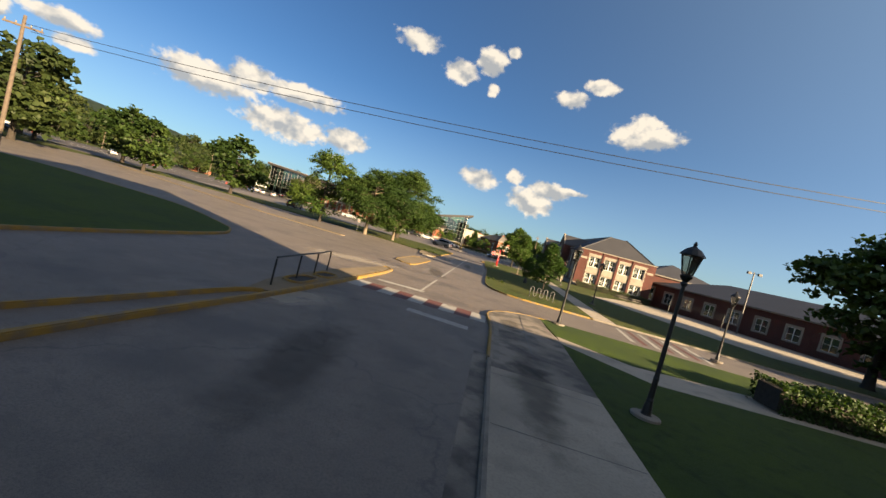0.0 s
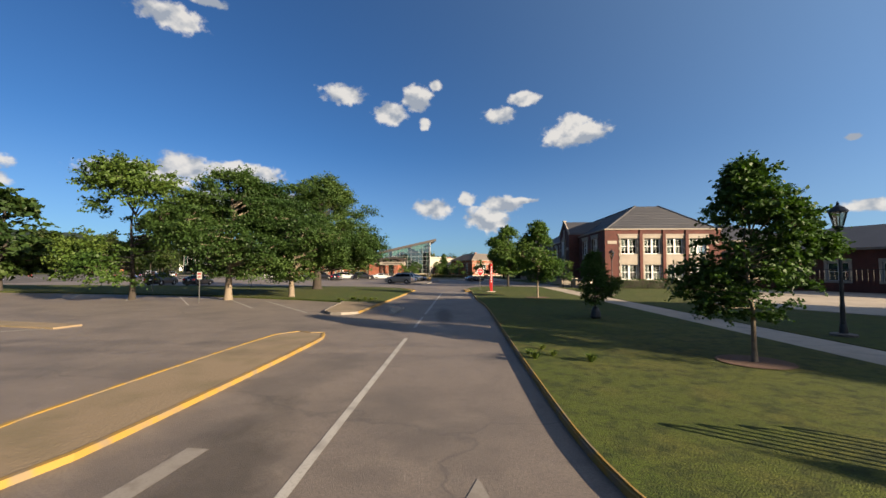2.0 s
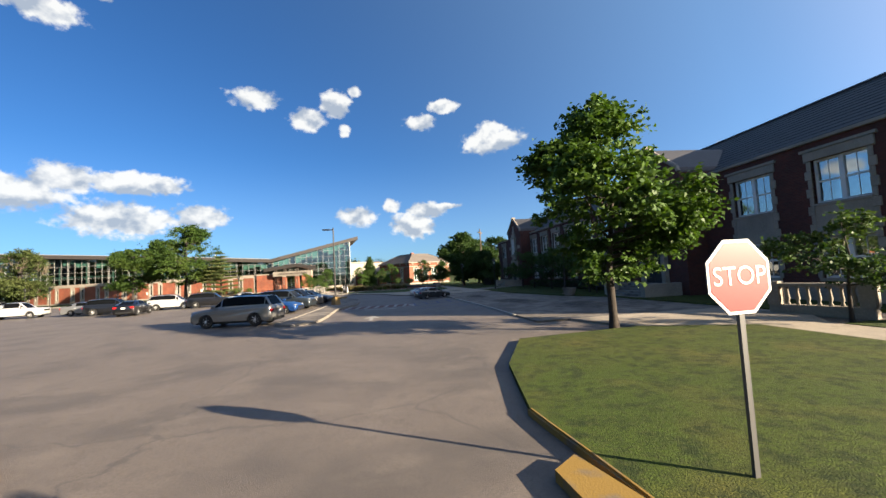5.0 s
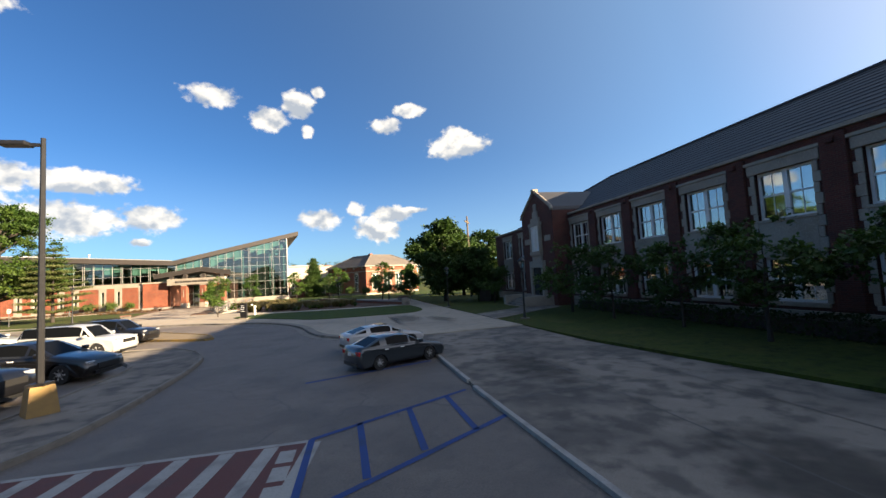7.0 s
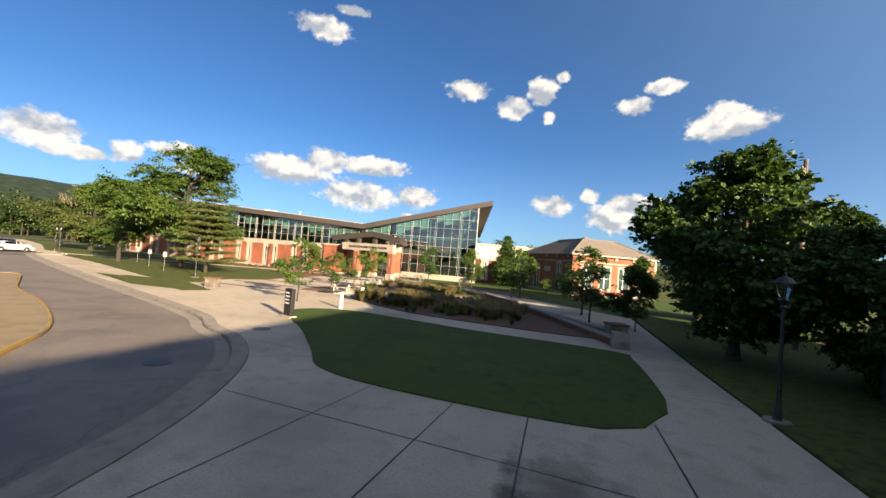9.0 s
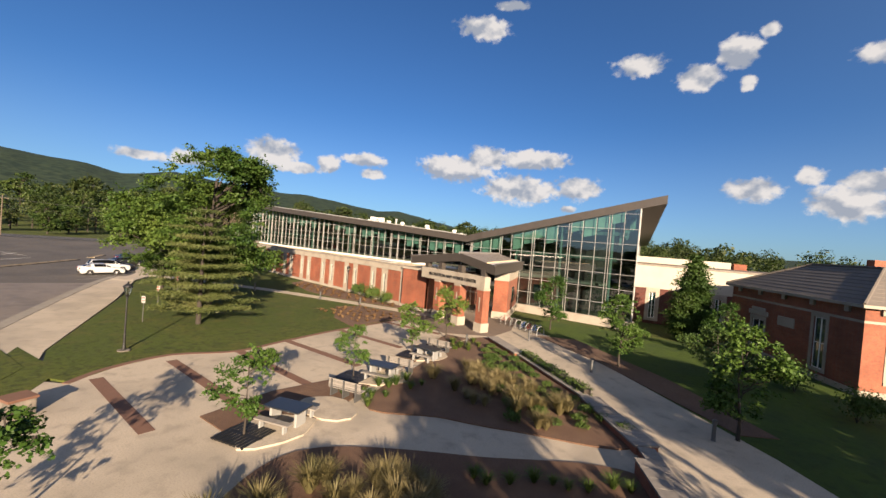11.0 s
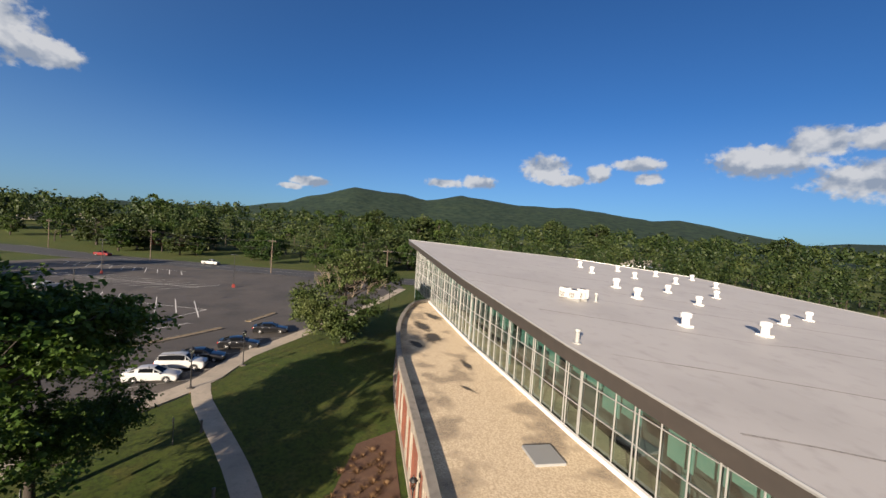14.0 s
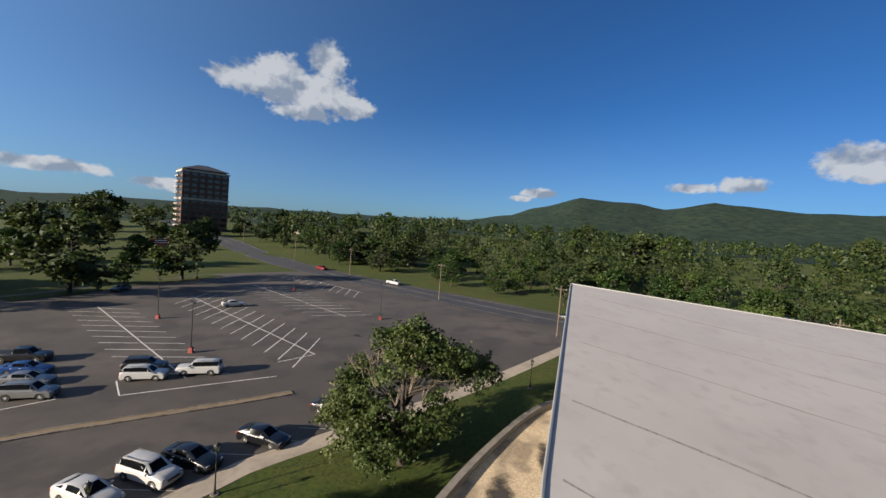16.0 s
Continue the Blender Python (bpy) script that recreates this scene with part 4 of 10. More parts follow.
stripe(3.3, -0.25, 2.35, -1.05, 0.07, M_SPRAY, 0.0065, "red sprayed survey mark"), stripe(2.35, -1.05, 1.8, -1.5, 0.1, M_SPRAY, 0.0065, "red sprayed survey mark")
for seg_ in ((-0.9, -0.15, 0.3, 0.7), (0.3, 0.7, 1.75, 1.45)):
    stripe(*seg_, 0.09, M_FADEDBLUE, 0.0065, "nearly worn-off dark blue bay line")
for a_ in ((2.9, 25.75, 3.35, 25.95), (3.35, 25.95, 3.2, 26.15), (3.35, 25.95, 3.28, 25.7)):
    stripe(*a_, 0.035, M_YELLOW, 0.1145, "small yellow outlined arrow")
# raised-letter block at the crossing's end as plain bars
for y in (6.1, 6.75, 7.4):
    mark([(-1.5, y), (-1.22, y), (-1.22, y + 0.5), (-1.5, y + 0.5)], M_WHITE_P, 0.011, label="small white lettering block")
# striped crossing on the side street
for i in range(7):
    x = 10.2 + i * 0.75
    stripe(x, -71.8, x + 0.4, -67.2, 0.3, M_WHITE_P if i % 2 == 0 else M_RED_P, 0.007, "striped crossing bar")
# parking bay lines, east lot by the drive
for i in range(7):
    stripe(-9.5, -1 + i * 3.0, -14.5, -2.2 + i * 3.0, 0.1, label="white parking bay line")
for x, y in ((-8.9, -46.5), (-13.1, -44.3), (-18.0, -42.9), (-24.8, -39.9), (-31, -38)):
    stripe(x, y, x - 6.2, y + 7.6, 0.11, label="white parking bay line")
for k in range(9):
    stripe(-16.5 - k * 3.6, -53.0 + k * 1.2, -22.5 - k * 3.6, -58.2 + k * 1.2, 0.1, label="white parking bay line")
stripe(-16.3, -52.9, -22.5, -58.3, 0.12), stripe(-22.5, -58.3, -14.5, -61.0, 0.1)
bm = bmesh.new(); ribbon(bm, [(-15.9, -52.6), (-27.4, -50.6), (-53, -40.4), (-62, -37)], 1.0, 0, 0.07); flat("median_south", bm, M_DIRT, "dark earth strip in the car park", "traffic island")
# parking bay lines, west lot
for (ax, ay, bx, by), (cx, cy), lo, hi, n_ in (((-105.0, -3.0, -89.3, 42.6), (-0.55, 0.835), -5.8, 5.8, 12), ((-123.0, -0.4, -105.2, 49.6), (-0.92, -0.39), -7.4, 7.4, 13), ((-145.0, -3.5, -129.0, 39.5), (-0.7, 0.714), -6.6, 6.6, 12), ((-170.0, -13.0, -157.4, 26.0), (0.92, 0.39), 0.0, 9.5, 11)):
    stripe(ax, ay, bx, by, 0.17, M_LOTLINE, 0.0085, label="white parking row line")
    for i in range(n_):
        p = Vector((ax, ay)).lerp(Vector((bx, by)), (i + 0.5) / n_)
        stripe(p.x + cx * lo, p.y + cy * lo, p.x + cx * hi, p.y + cy * hi, 0.15, M_LOTLINE, label="white angled parking bay line")
stripe(-105.2, 49.6, -99.6, 47.4, 0.15, M_LOTLINE), stripe(-84.8, 37.0, -82.6, 41.2, 0.15, M_LOTLINE), stripe(-82.6, 41.2, -95.5, 51.0, 0.15, M_LOTLINE), stripe(-81.0, 31.8, -79.0, 37.0, 0.15, M_LOTLINE), stripe(-79.0, 37.0, -70.0, 33.5, 0.15, M_LOTLINE)
for i in range(7):
    stripe(-66 - i * 3.4, 53.6 + i * 1.45, -68.2 - i * 3.4, 58.4 + i * 1.45, 0.1)
# concrete joints
for (x0, y0, x1, y1) in ((-3.0, 27, 8.3, 27), (-4.6, 31.6, 8.1, 31.2), (2.9, 22, 2.2, 33.8), (5.6, 21.5, 5.0, 35), (0.2, 22.2, 0.4, 33.8), (-2.4, 25.6, -1.9, 33.8), (6.3, 38, 8, 38), (-6.4, 34.2, -4.8, 35.4), (-8.8, 36.4, -7.2, 38.0), (5.5, 42, 7.7, 42), (3.6, 21.3, 8.6, 24)):
    stripe(x0, y0, x1, y1, 0.035, M_BLACK, 0.114, "dark joint in the concrete")
for (x0, y0, x1, y1) in ((3.2, 3, 11, 5), (2.9, 9, 10, 9.5), (2.8, 15, 8.8, 15), (5.8, -8, 5.8, 19), (8.4, -8, 8.2, 16), (3.2, -3, 12.5, -2)):
    stripe(x0, y0, x1, y1, 0.03, M_BLACK, 0.074, "dark joint in the concrete")
for k in range(8):
    stripe(1.85, -80 - k * 3.0, 4.7, -80 - k * 3.0, 0.025, M_BLACK, 0.114, "dark joint in the concrete")
for k in range(13):
    stripe(9.25, -62 + k * 3.6, 11.0, -62 + k * 3.6, 0.02, M_BLACK, 0.094, "dark joint in the concrete")
stripe(3.2, -75.0, 3.2, -84, 0.03, M_BLACK, 0.114, "dark joint in the concrete")
bm = bmesh.new(); ribbon(bm, smooth_line([(-98, -19.5), (-110, -20), (-124, -23.5), (-140, -22.5), (-150, -24)], step=3), 5.0, -0.1, 0.1); flat("lawn_lot_edge", bm, M_GRASS, "grass strip with trees at the car park edge", "lawn")
# faded arrows and patches of the drive
mark([(-0.75, -64.2), (0.05, -64.2), (-0.33, -62.9)], M_FADED, 0.006, label="worn white lane arrow")
stripe(-4.0, -64.6, -3.86, -62.4, 0.3, M_FADED, 0.0055, "worn white painted line")

# old water and tyre stains on the paving
def stain_material(name, colour, amount, scale):
    m = bpy.data.materials.new(name)
    m.use_nodes = True
    N, L = m.node_tree.nodes, m.node_tree.links
    b = N["Principled BSDF"]
    b.inputs["Base Color"].default_value, b.inputs["Roughness"].default_value = (*colour, 1), 0.85
    tc = N.new("ShaderNodeTexCoord")
    fall = N.new("ShaderNodeVectorMath")
    fall.operation = "LENGTH"
    L.new(tc.outputs["Object"], fall.inputs[0])
    edge = N.new("ShaderNodeMapRange")
    edge.inputs["From Min"].default_value, edge.inputs["From Max"].default_value, edge.inputs["To Min"].default_value, edge.inputs["To Max"].default_value = 0.25, 1.0, 0.35, -0.45
    L.new(fall.outputs["Value"], edge.inputs["Value"])
    g = N.new("ShaderNodeNewGeometry")
    n = N.new("ShaderNodeTexNoise")
    n.inputs["Scale"].default_value, n.inputs["Detail"].default_value, n.inputs["Roughness"].default_value = scale, 7, 0.65
    L.new(g.outputs["Position"], n.inputs["Vector"])
    ad = N.new("ShaderNodeMath")
    L.new(n.outputs["Fac"], ad.inputs[0]), L.new(edge.outputs[0], ad.inputs[1])
    mr = N.new("ShaderNodeMapRange")
    mr.inputs["From Min"].default_value, mr.inputs["From Max"].default_value, mr.inputs["To Max"].default_value = 0.38, 0.8, amount
    L.new(ad.outputs[0], mr.inputs["Value"])
    L.new(mr.outputs[0], b.inputs["Alpha"])
    return m


M_STAIN = stain_material("dark_water_stain", (0.06, 0.054, 0.046), 0.42, 1.8)
M_STAIN_RD = stain_material("dark_tyre_stain", (0.03, 0.029, 0.028), 0.32, 1.3)
M_PALEWEAR = stain_material("pale_wear", (0.3, 0.265, 0.22), 0.6, 0.8)
M_ROOFDIRT = stain_material("dark_roof_debris", (0.035, 0.03, 0.026), 0.92, 1.1)
for x, y, z, sx, sy, turn, mm in ((2.4, 28.6, 0.1135, 0.42, 5.6, 3, M_STAIN), (3.2, 29.6, 0.1155, 1.7, 4.6, 0, M_STAIN), (5.4, 27.5, 0.1135, 1.2, 3.6, 10, M_STAIN), (3.0, -86.0, 0.1145, 1.0, 5.5, 0, M_STAIN), (2.6, -78.2, 0.1145, 0.8, 2.2, 0, M_STAIN),
                               (-2.2, -88.5, 0.003, 1.3, 5.0, 8, M_STAIN_RD), (-4.6, -84.0, 0.003, 1.6, 3.6, -20, M_PALEWEAR), (-1.6, -47.0, 0.003, 0.8, 6.0, 4, M_STAIN_RD), (-4.6, -44.0, 0.003, 0.8, 5.0, 6, M_PALEWEAR), (-3.2, -35.6, 0.003, 2.2, 1.1, 0, M_PALEWEAR), (0.6, -33.4, 0.003, 1.6, 0.8, 0, M_PALEWEAR), (-8, -70, 0.003, 5.5, 2.2, 30, M_PALEWEAR), (-3, -64, 0.003, 1.2, 6, 12, M_STAIN_RD), (6.2, 3.0, 0.0735, 2.4, 5.0, 6, M_STAIN), (8.8, -3.0, 0.0735, 2.4, 4.0, -10, M_STAIN), (5.2, 12.0, 0.0735, 1.6, 4.5, 4, M_STAIN)):
    bm = bmesh.new()
    bmesh.ops.create_circle(bm, cap_ends=True, segments=24, radius=1.0)
    so = flat("paving_stain", bm, mm, "irregular worn stain on the paving", "stain")
    so.matrix_basis = pose(x, y, z, 0, 0, turn) @ Matrix.Diagonal((sx, sy, 1, 1))

# ---- brick hall ----
def facade(name, parent, m, length, height, thick, openings, mat_, z0=0.0):
    """A wall of that thickness along local x, its face at y = 0 turned to -y, with openings (x0, x1, z0, z1) right through."""
    xs = sorted({0.004, length - 0.004, *[v for o in openings for v in o[:2]]})
    zs = sorted({z0, height, *[v for o in openings for v in o[2:]]})
    bm = bmesh.new()
    for xa, xb in zip(xs, xs[1:]):
        za = None
        run = []
        for z_a, z_b in zip(zs, zs[1:]):
            cx, cz = (xa + xb) / 2, (z_a + z_b) / 2
            if any(o[0] < cx < o[1] and o[2] < cz < o[3] for o in openings):
                if run:
                    box(bm, xa, xb, 0, thick, run[0], run[1], 0, m)
                    run = []
            else:
                run = [run[0] if run else z_a, z_b]
        if run:
            box(bm, xa, xb, 0, thick, run[0], run[1], 0, m)
    return part(name, bm, mat_, parent)


def boxes_part(name, parent, m, mat_, lst, label="", bev=0.0):
    bm = bmesh.new()
    for b_ in lst:
        box(bm, *b_, 0, m)
    if bev:
        bmesh.ops.bevel(bm, geom=bm.edges[:], offset=bev, segments=1, affect="EDGES")
    return part(name, bm, mat_, parent, label)


def sash_window(parent, m, x0, x1, z0, z1, deep=0.22, lights=2, blind=0.5, frame_m=None):
    """A timber window in an opening: frame, bars, panes and a blind."""
    fm = frame_m or M_WHITE
    w = 0.1
    win = boxes_part("window", parent, m, fm, [(x0, x1, deep - 0.06, deep + 0.05, z0, z0 + w), (x0, x1, deep - 0.06, deep + 0.05, z1 - w, z1),
                     (x0, x0 + w, deep - 0.06, deep + 0.05, z0 + w, z1 - w), (x1 - w, x1, deep - 0.06, deep + 0.05, z0 + w, z1 - w)])
    for i in range(1, lights):
        x = x0 + (x1 - x0) * i / lights
        boxes_part("mullion", win, m, fm, [(x - 0.1, x + 0.1, deep - 0.07, deep + 0.05, z0 + w, z1 - w)])
    zm = (z0 + z1) / 2
    edges = [x0 + w] + [x0 + (x1 - x0) * i / lights for i in range(1, lights)] + [x1 - w]
    for k, (a, b_) in enumerate(zip(edges, edges[1:])):
        xa, xb = a + (0.1 if k else 0), b_ - (0.1 if k < lights - 1 else 0)
        boxes_part("meeting_rail", win, m, fm, [(xa, xb, deep - 0.03, deep + 0.03, zm - 0.04, zm + 0.04)])
        xm_ = (xa + xb) / 2
        boxes_part("glazing_bar", win, m, fm, [(xm_ - 0.014, xm_ + 0.014, deep - 0.01, deep + 0.02, z0 + w, zm - 0.04)])
        boxes_part("glazing_bar", win, m, fm, [(xm_ - 0.014, xm_ + 0.014, deep - 0.01, deep + 0.02, zm + 0.04, z1 - w)])
    bm = bmesh.new()
    box(bm, x0 + w, x1 - w, deep + 0.004, deep + 0.012, z0 + w, z1 - w, 0, m)
    g = part("pane", bm, M_PANE, win)
    g.visible_shadow = False
    if blind:
        bm = bmesh.new()
        box(bm, x0 + w, x1 - w, deep + 0.09, deep + 0.1, z1 - (z1 - z0) * blind, z1 - w, 0, m)
        part("blind", bm, M_BLIND, win, "pale drawn blind")
    return win


hall = thing("brick_hall", "long dark-red brick hall with limestone window bays and slate roof", "building")
HX0, HX1, HY0, HY1, HZ = 17.2, 31.6, -14.8, 48.4, 7.5
MW = Matrix.Translation((HX0, HY1, 0)) @ pose(0, 0, 0, 0, 0, -90)      # along -y, face to -x
MS = Matrix.Translation((HX0, HY0, 0))                                 # along +x, face to -y
MN = Matrix.Translation((HX1, HY1, 0)) @ pose(0, 0, 0, 0, 0, 180)
ME = Matrix.Translation((HX1, HY0, 0)) @ pose(0, 0, 0, 0, 0, 90)
west_c = [5.3 + 3.9 * i for i in range(7)] + [39.6, 44.4] + [-6.2, -10.6]
wide = 2.3
op = []
for c in west_c:
    x = HY1 - c
    op += [(x - wide / 2, x + wide / 2, 4.6, 6.65), (x - wide / 2, x + wide / 2, 1.15, 3.0)]
facade("wall_west", hall, MW, HY1 - HY0, HZ, 0.4, op, M_BRICK_RED)
south_c = [20.2 - HX0, 23.1 - HX0, 25.9 - HX0, 28.7 - HX0]
ops = []
for x in south_c:
    ops += [(x - 1.0, x + 1.0, 4.4, 6.4), (x - 1.0, x + 1.0, 1.15, 3.05)]
facade("wall_south", hall, MS, HX1 - HX0, HZ, 0.4, ops, M_BRICK_RED)
facade("wall_north", hall, MN, HX1 - HX0, HZ, 0.4, [], M_BRICK_RED)
facade("wall_east", hall, ME, HY1 - HY0, HZ, 0.4, [], M_BRICK_RED)
# floor coloured near-black so the rooms behind the windows look unlit
bm = bmesh.new(); box(bm, HX0 + 0.4, HX1 - 0.4, HY0 + 0.4, HY1 - 0.4, 3.6, 3.9); part("inner_floor", bm, M_UNLIT, hall)
rng = random.Random(5)


def stone_bay(m, x, hw, zlo, zmid0, zmid1, zhi):
    """Limestone surround of one window bay: toothed jambs, hood, spandrel and sills."""
    lst = [(x - hw - 0.3, x + hw + 0.3, -0.07, 0.1, zhi, zhi + 0.42), (x - hw - 0.42, x + hw + 0.42, -0.12, 0.1, zhi + 0.42, zhi + 0.56),
           (x - hw, x + hw, -0.05, 0.16, zmid0, zmid1), (x - hw - 0.05, x + hw + 0.05, -0.1, 0.1, zmid1 - 0.12, zmid1), (x - hw - 0.1, x + hw + 0.1, -0.1, 0.1, zlo - 0.16, zlo)]
    for s in (-1, 1):
        z = zlo
        k = 0
        while z < zhi:
            w = 0.3 if k % 2 else 0.2
            h = min(0.42, zhi - z)
            xa, xb = (x - hw - w, x - hw) if s < 0 else (x + hw, x + hw + w)
            lst.append((xa, xb, -0.05 - 0.015 * (k % 2), 0.1, z, z + h - 0.012))
            z += h
            k += 1
    return boxes_part("stone_surround", hall, m, M_LIME, lst, "weathered limestone surround", 0.015)


for c in west_c:
    x = HY1 - c
    stone_bay(MW, x, wide / 2, 1.15, 3.0, 4.6, 6.65)
    sash_window(hall, MW, x - wide / 2, x + wide / 2, 4.6, 6.65, blind=rng.choice([0.95, 0.5, 0.95, 0.6]))
    sash_window(hall, MW, x - wide / 2, x + wide / 2, 1.15, 3.0, blind=rng.choice([0.6, 0.35, 0.5]))
for x in south_c:
    stone_bay(MS, x, 1.0, 1.15, 3.05, 4.4, 6.4)
    sash_window(hall, MS, x - 1.0, x + 1.0, 4.4, 6.4, blind=rng.choice([0.95, 0.8, 0.95]))
    sash_window(hall, MS, x - 1.0, x + 1.0, 1.15, 3.05, blind=rng.choice([0.95, 0.75, 0.95]))
lst = []
for x in [(a + b_) / 2 for a, b_ in zip(south_c, south_c[1:])]:
    lst += [(x - 0.2, x + 0.2, -0.22, 0.05, 0, 7.0), (x - 0.12, x + 0.12, -0.14, 0.05, 7.0, 7.48)]
boxes_part("buttress", hall, MS, M_BRICK_RED, lst, "slim brick buttresses between the bays", 0.02)
lst = []
for c in [5.3 + 3.9 * (i - 0.5) for i in range(1, 7)]:
    x = HY1 - c
    lst += [(x - 0.42, x + 0.42, -0.16, 0.02, 0.9, 7.4), (x - 0.12, x + 0.12, -0.3, -0.16, 7.05, 7.3)]
boxes_part("buttress", hall, MW, M_BRICK_RED, lst, "brick piers between the bays", 0.02)
# stone base, bands, coping
lst = [(0, HY1 - HY0, -0.09, 0.05, 0, 0.85), (0, HY1 - HY0, -0.14, 0.45, HZ, HZ + 0.16)]
boxes_part("stone_course", hall, MW, M_LIME, lst, "limestone base and coping", 0.02)
lst = [(-0.1, HX1 - HX0, -0.14, 0.45, HZ, HZ + 0.16), (0.3, 1.5, -0.05, 0.05, 5.7, 6.1), (HX1 - HX0 - 1.4, HX1 - HX0 - 0.3, -0.05, 0.05, 5.7, 6.1), (0, HX1 - HX0, -0.09, 0.05, 0, 0.8)]
boxes_part("stone_course", hall, MS, M_LIME, lst, "limestone bands and coping", 0.02)
boxes_part("stone_course", hall, MN, M_LIME, [(0, HX1 - HX0, -0.14, 0.45, HZ, HZ + 0.16)])
boxes_part("stone_course", hall, ME, M_LIME, [(0, HY1 - HY0, -0.14, 0.45, HZ, HZ + 0.16)])
# hipped slate roof
xm, zr = (HX0 + HX1) / 2 + 0.9, 11.5
bm = bmesh.new()
RN = 42.4                             # the slate ends here, a flat roof goes on
e = [(HX0 + 0.25, HY0 + 0.25), (HX1 - 0.25, HY0 + 0.25), (HX1 - 0.25, RN), (HX0 + 0.25, RN)]
lo = [bm.verts.new((x, y, HZ + 0.1)) for x, y in e]
r0, r1 = bm.verts.new((xm - 1.6, HY0 + 6.4, zr)), bm.verts.new((xm - 1.6, RN - 9.0, zr))
r0b, r1b = bm.verts.new((xm + 1.6, HY0 + 6.4, zr)), bm.verts.new((xm + 1.6, RN - 9.0, zr))
for f in ((lo[0], lo[1], r0b, r0), (lo[1], lo[2], r1b, r0b), (lo[2], lo[3], r1, r1b), (lo[3], lo[0], r0, r1), (r0, r0b, r1b, r1), (lo[3], lo[2], lo[1], lo[0])):
    bm.faces.new(f)
roof = part("roof", bm, M_SLATE, hall, "dark slate hipped roof")
bm = bmesh.new()
for xr in (xm - 1.6, xm + 1.6):
    tube(bm, (xr, HY0 + 6.4, zr + 0.03), (xr, RN - 9.0, zr + 0.03), 0.12, n=8)
for (a, b_) in ((e[0], (xm - 1.6, HY0 + 6.4)), (e[1], (xm + 1.6, HY0 + 6.4)), (e[2], (xm + 1.6, RN - 9.0)), (e[3], (xm - 1.6, RN - 9.0))):
    tube(bm, (*a, HZ + 0.14), (*b_, zr + 0.03), 0.1, n=8)
part("ridge_cap", bm, M_SLATE, roof)
for z in np.arange(HZ + 0.4, zr - 0.1, 0.28):
    t = (z - HZ - 0.1) / (zr - HZ - 0.1)
    x = HX0 + 0.25 + (xm - 1.6 - HX0 - 0.25) * t
    bm = bmesh.new(); box(bm, x - 0.03, x + 0.05, HY0 + 0.25 + 6.15 * t, RN - 9.0 * t, z - 0.012, z + 0.02); part("slate_course", bm, M_SLATE, roof)
    y = HY0 + 0.25 + 6.15 * t
    bm = bmesh.new(); box(bm, x, HX1 - 0.25 - (HX1 - 0.25 - xm - 1.6) * t, y - 0.03, y + 0.05, z - 0.012, z + 0.02); part("slate_course", bm, M_SLATE, roof)
boxes_part("flat_roof", hall, Matrix.Identity(4), M_KERB, [(HX0 + 0.45, HX1 - 0.45, RN + 0.02, HY1 - 0.45, HZ - 0.3, HZ - 0.05)], "flat roof of the north end")


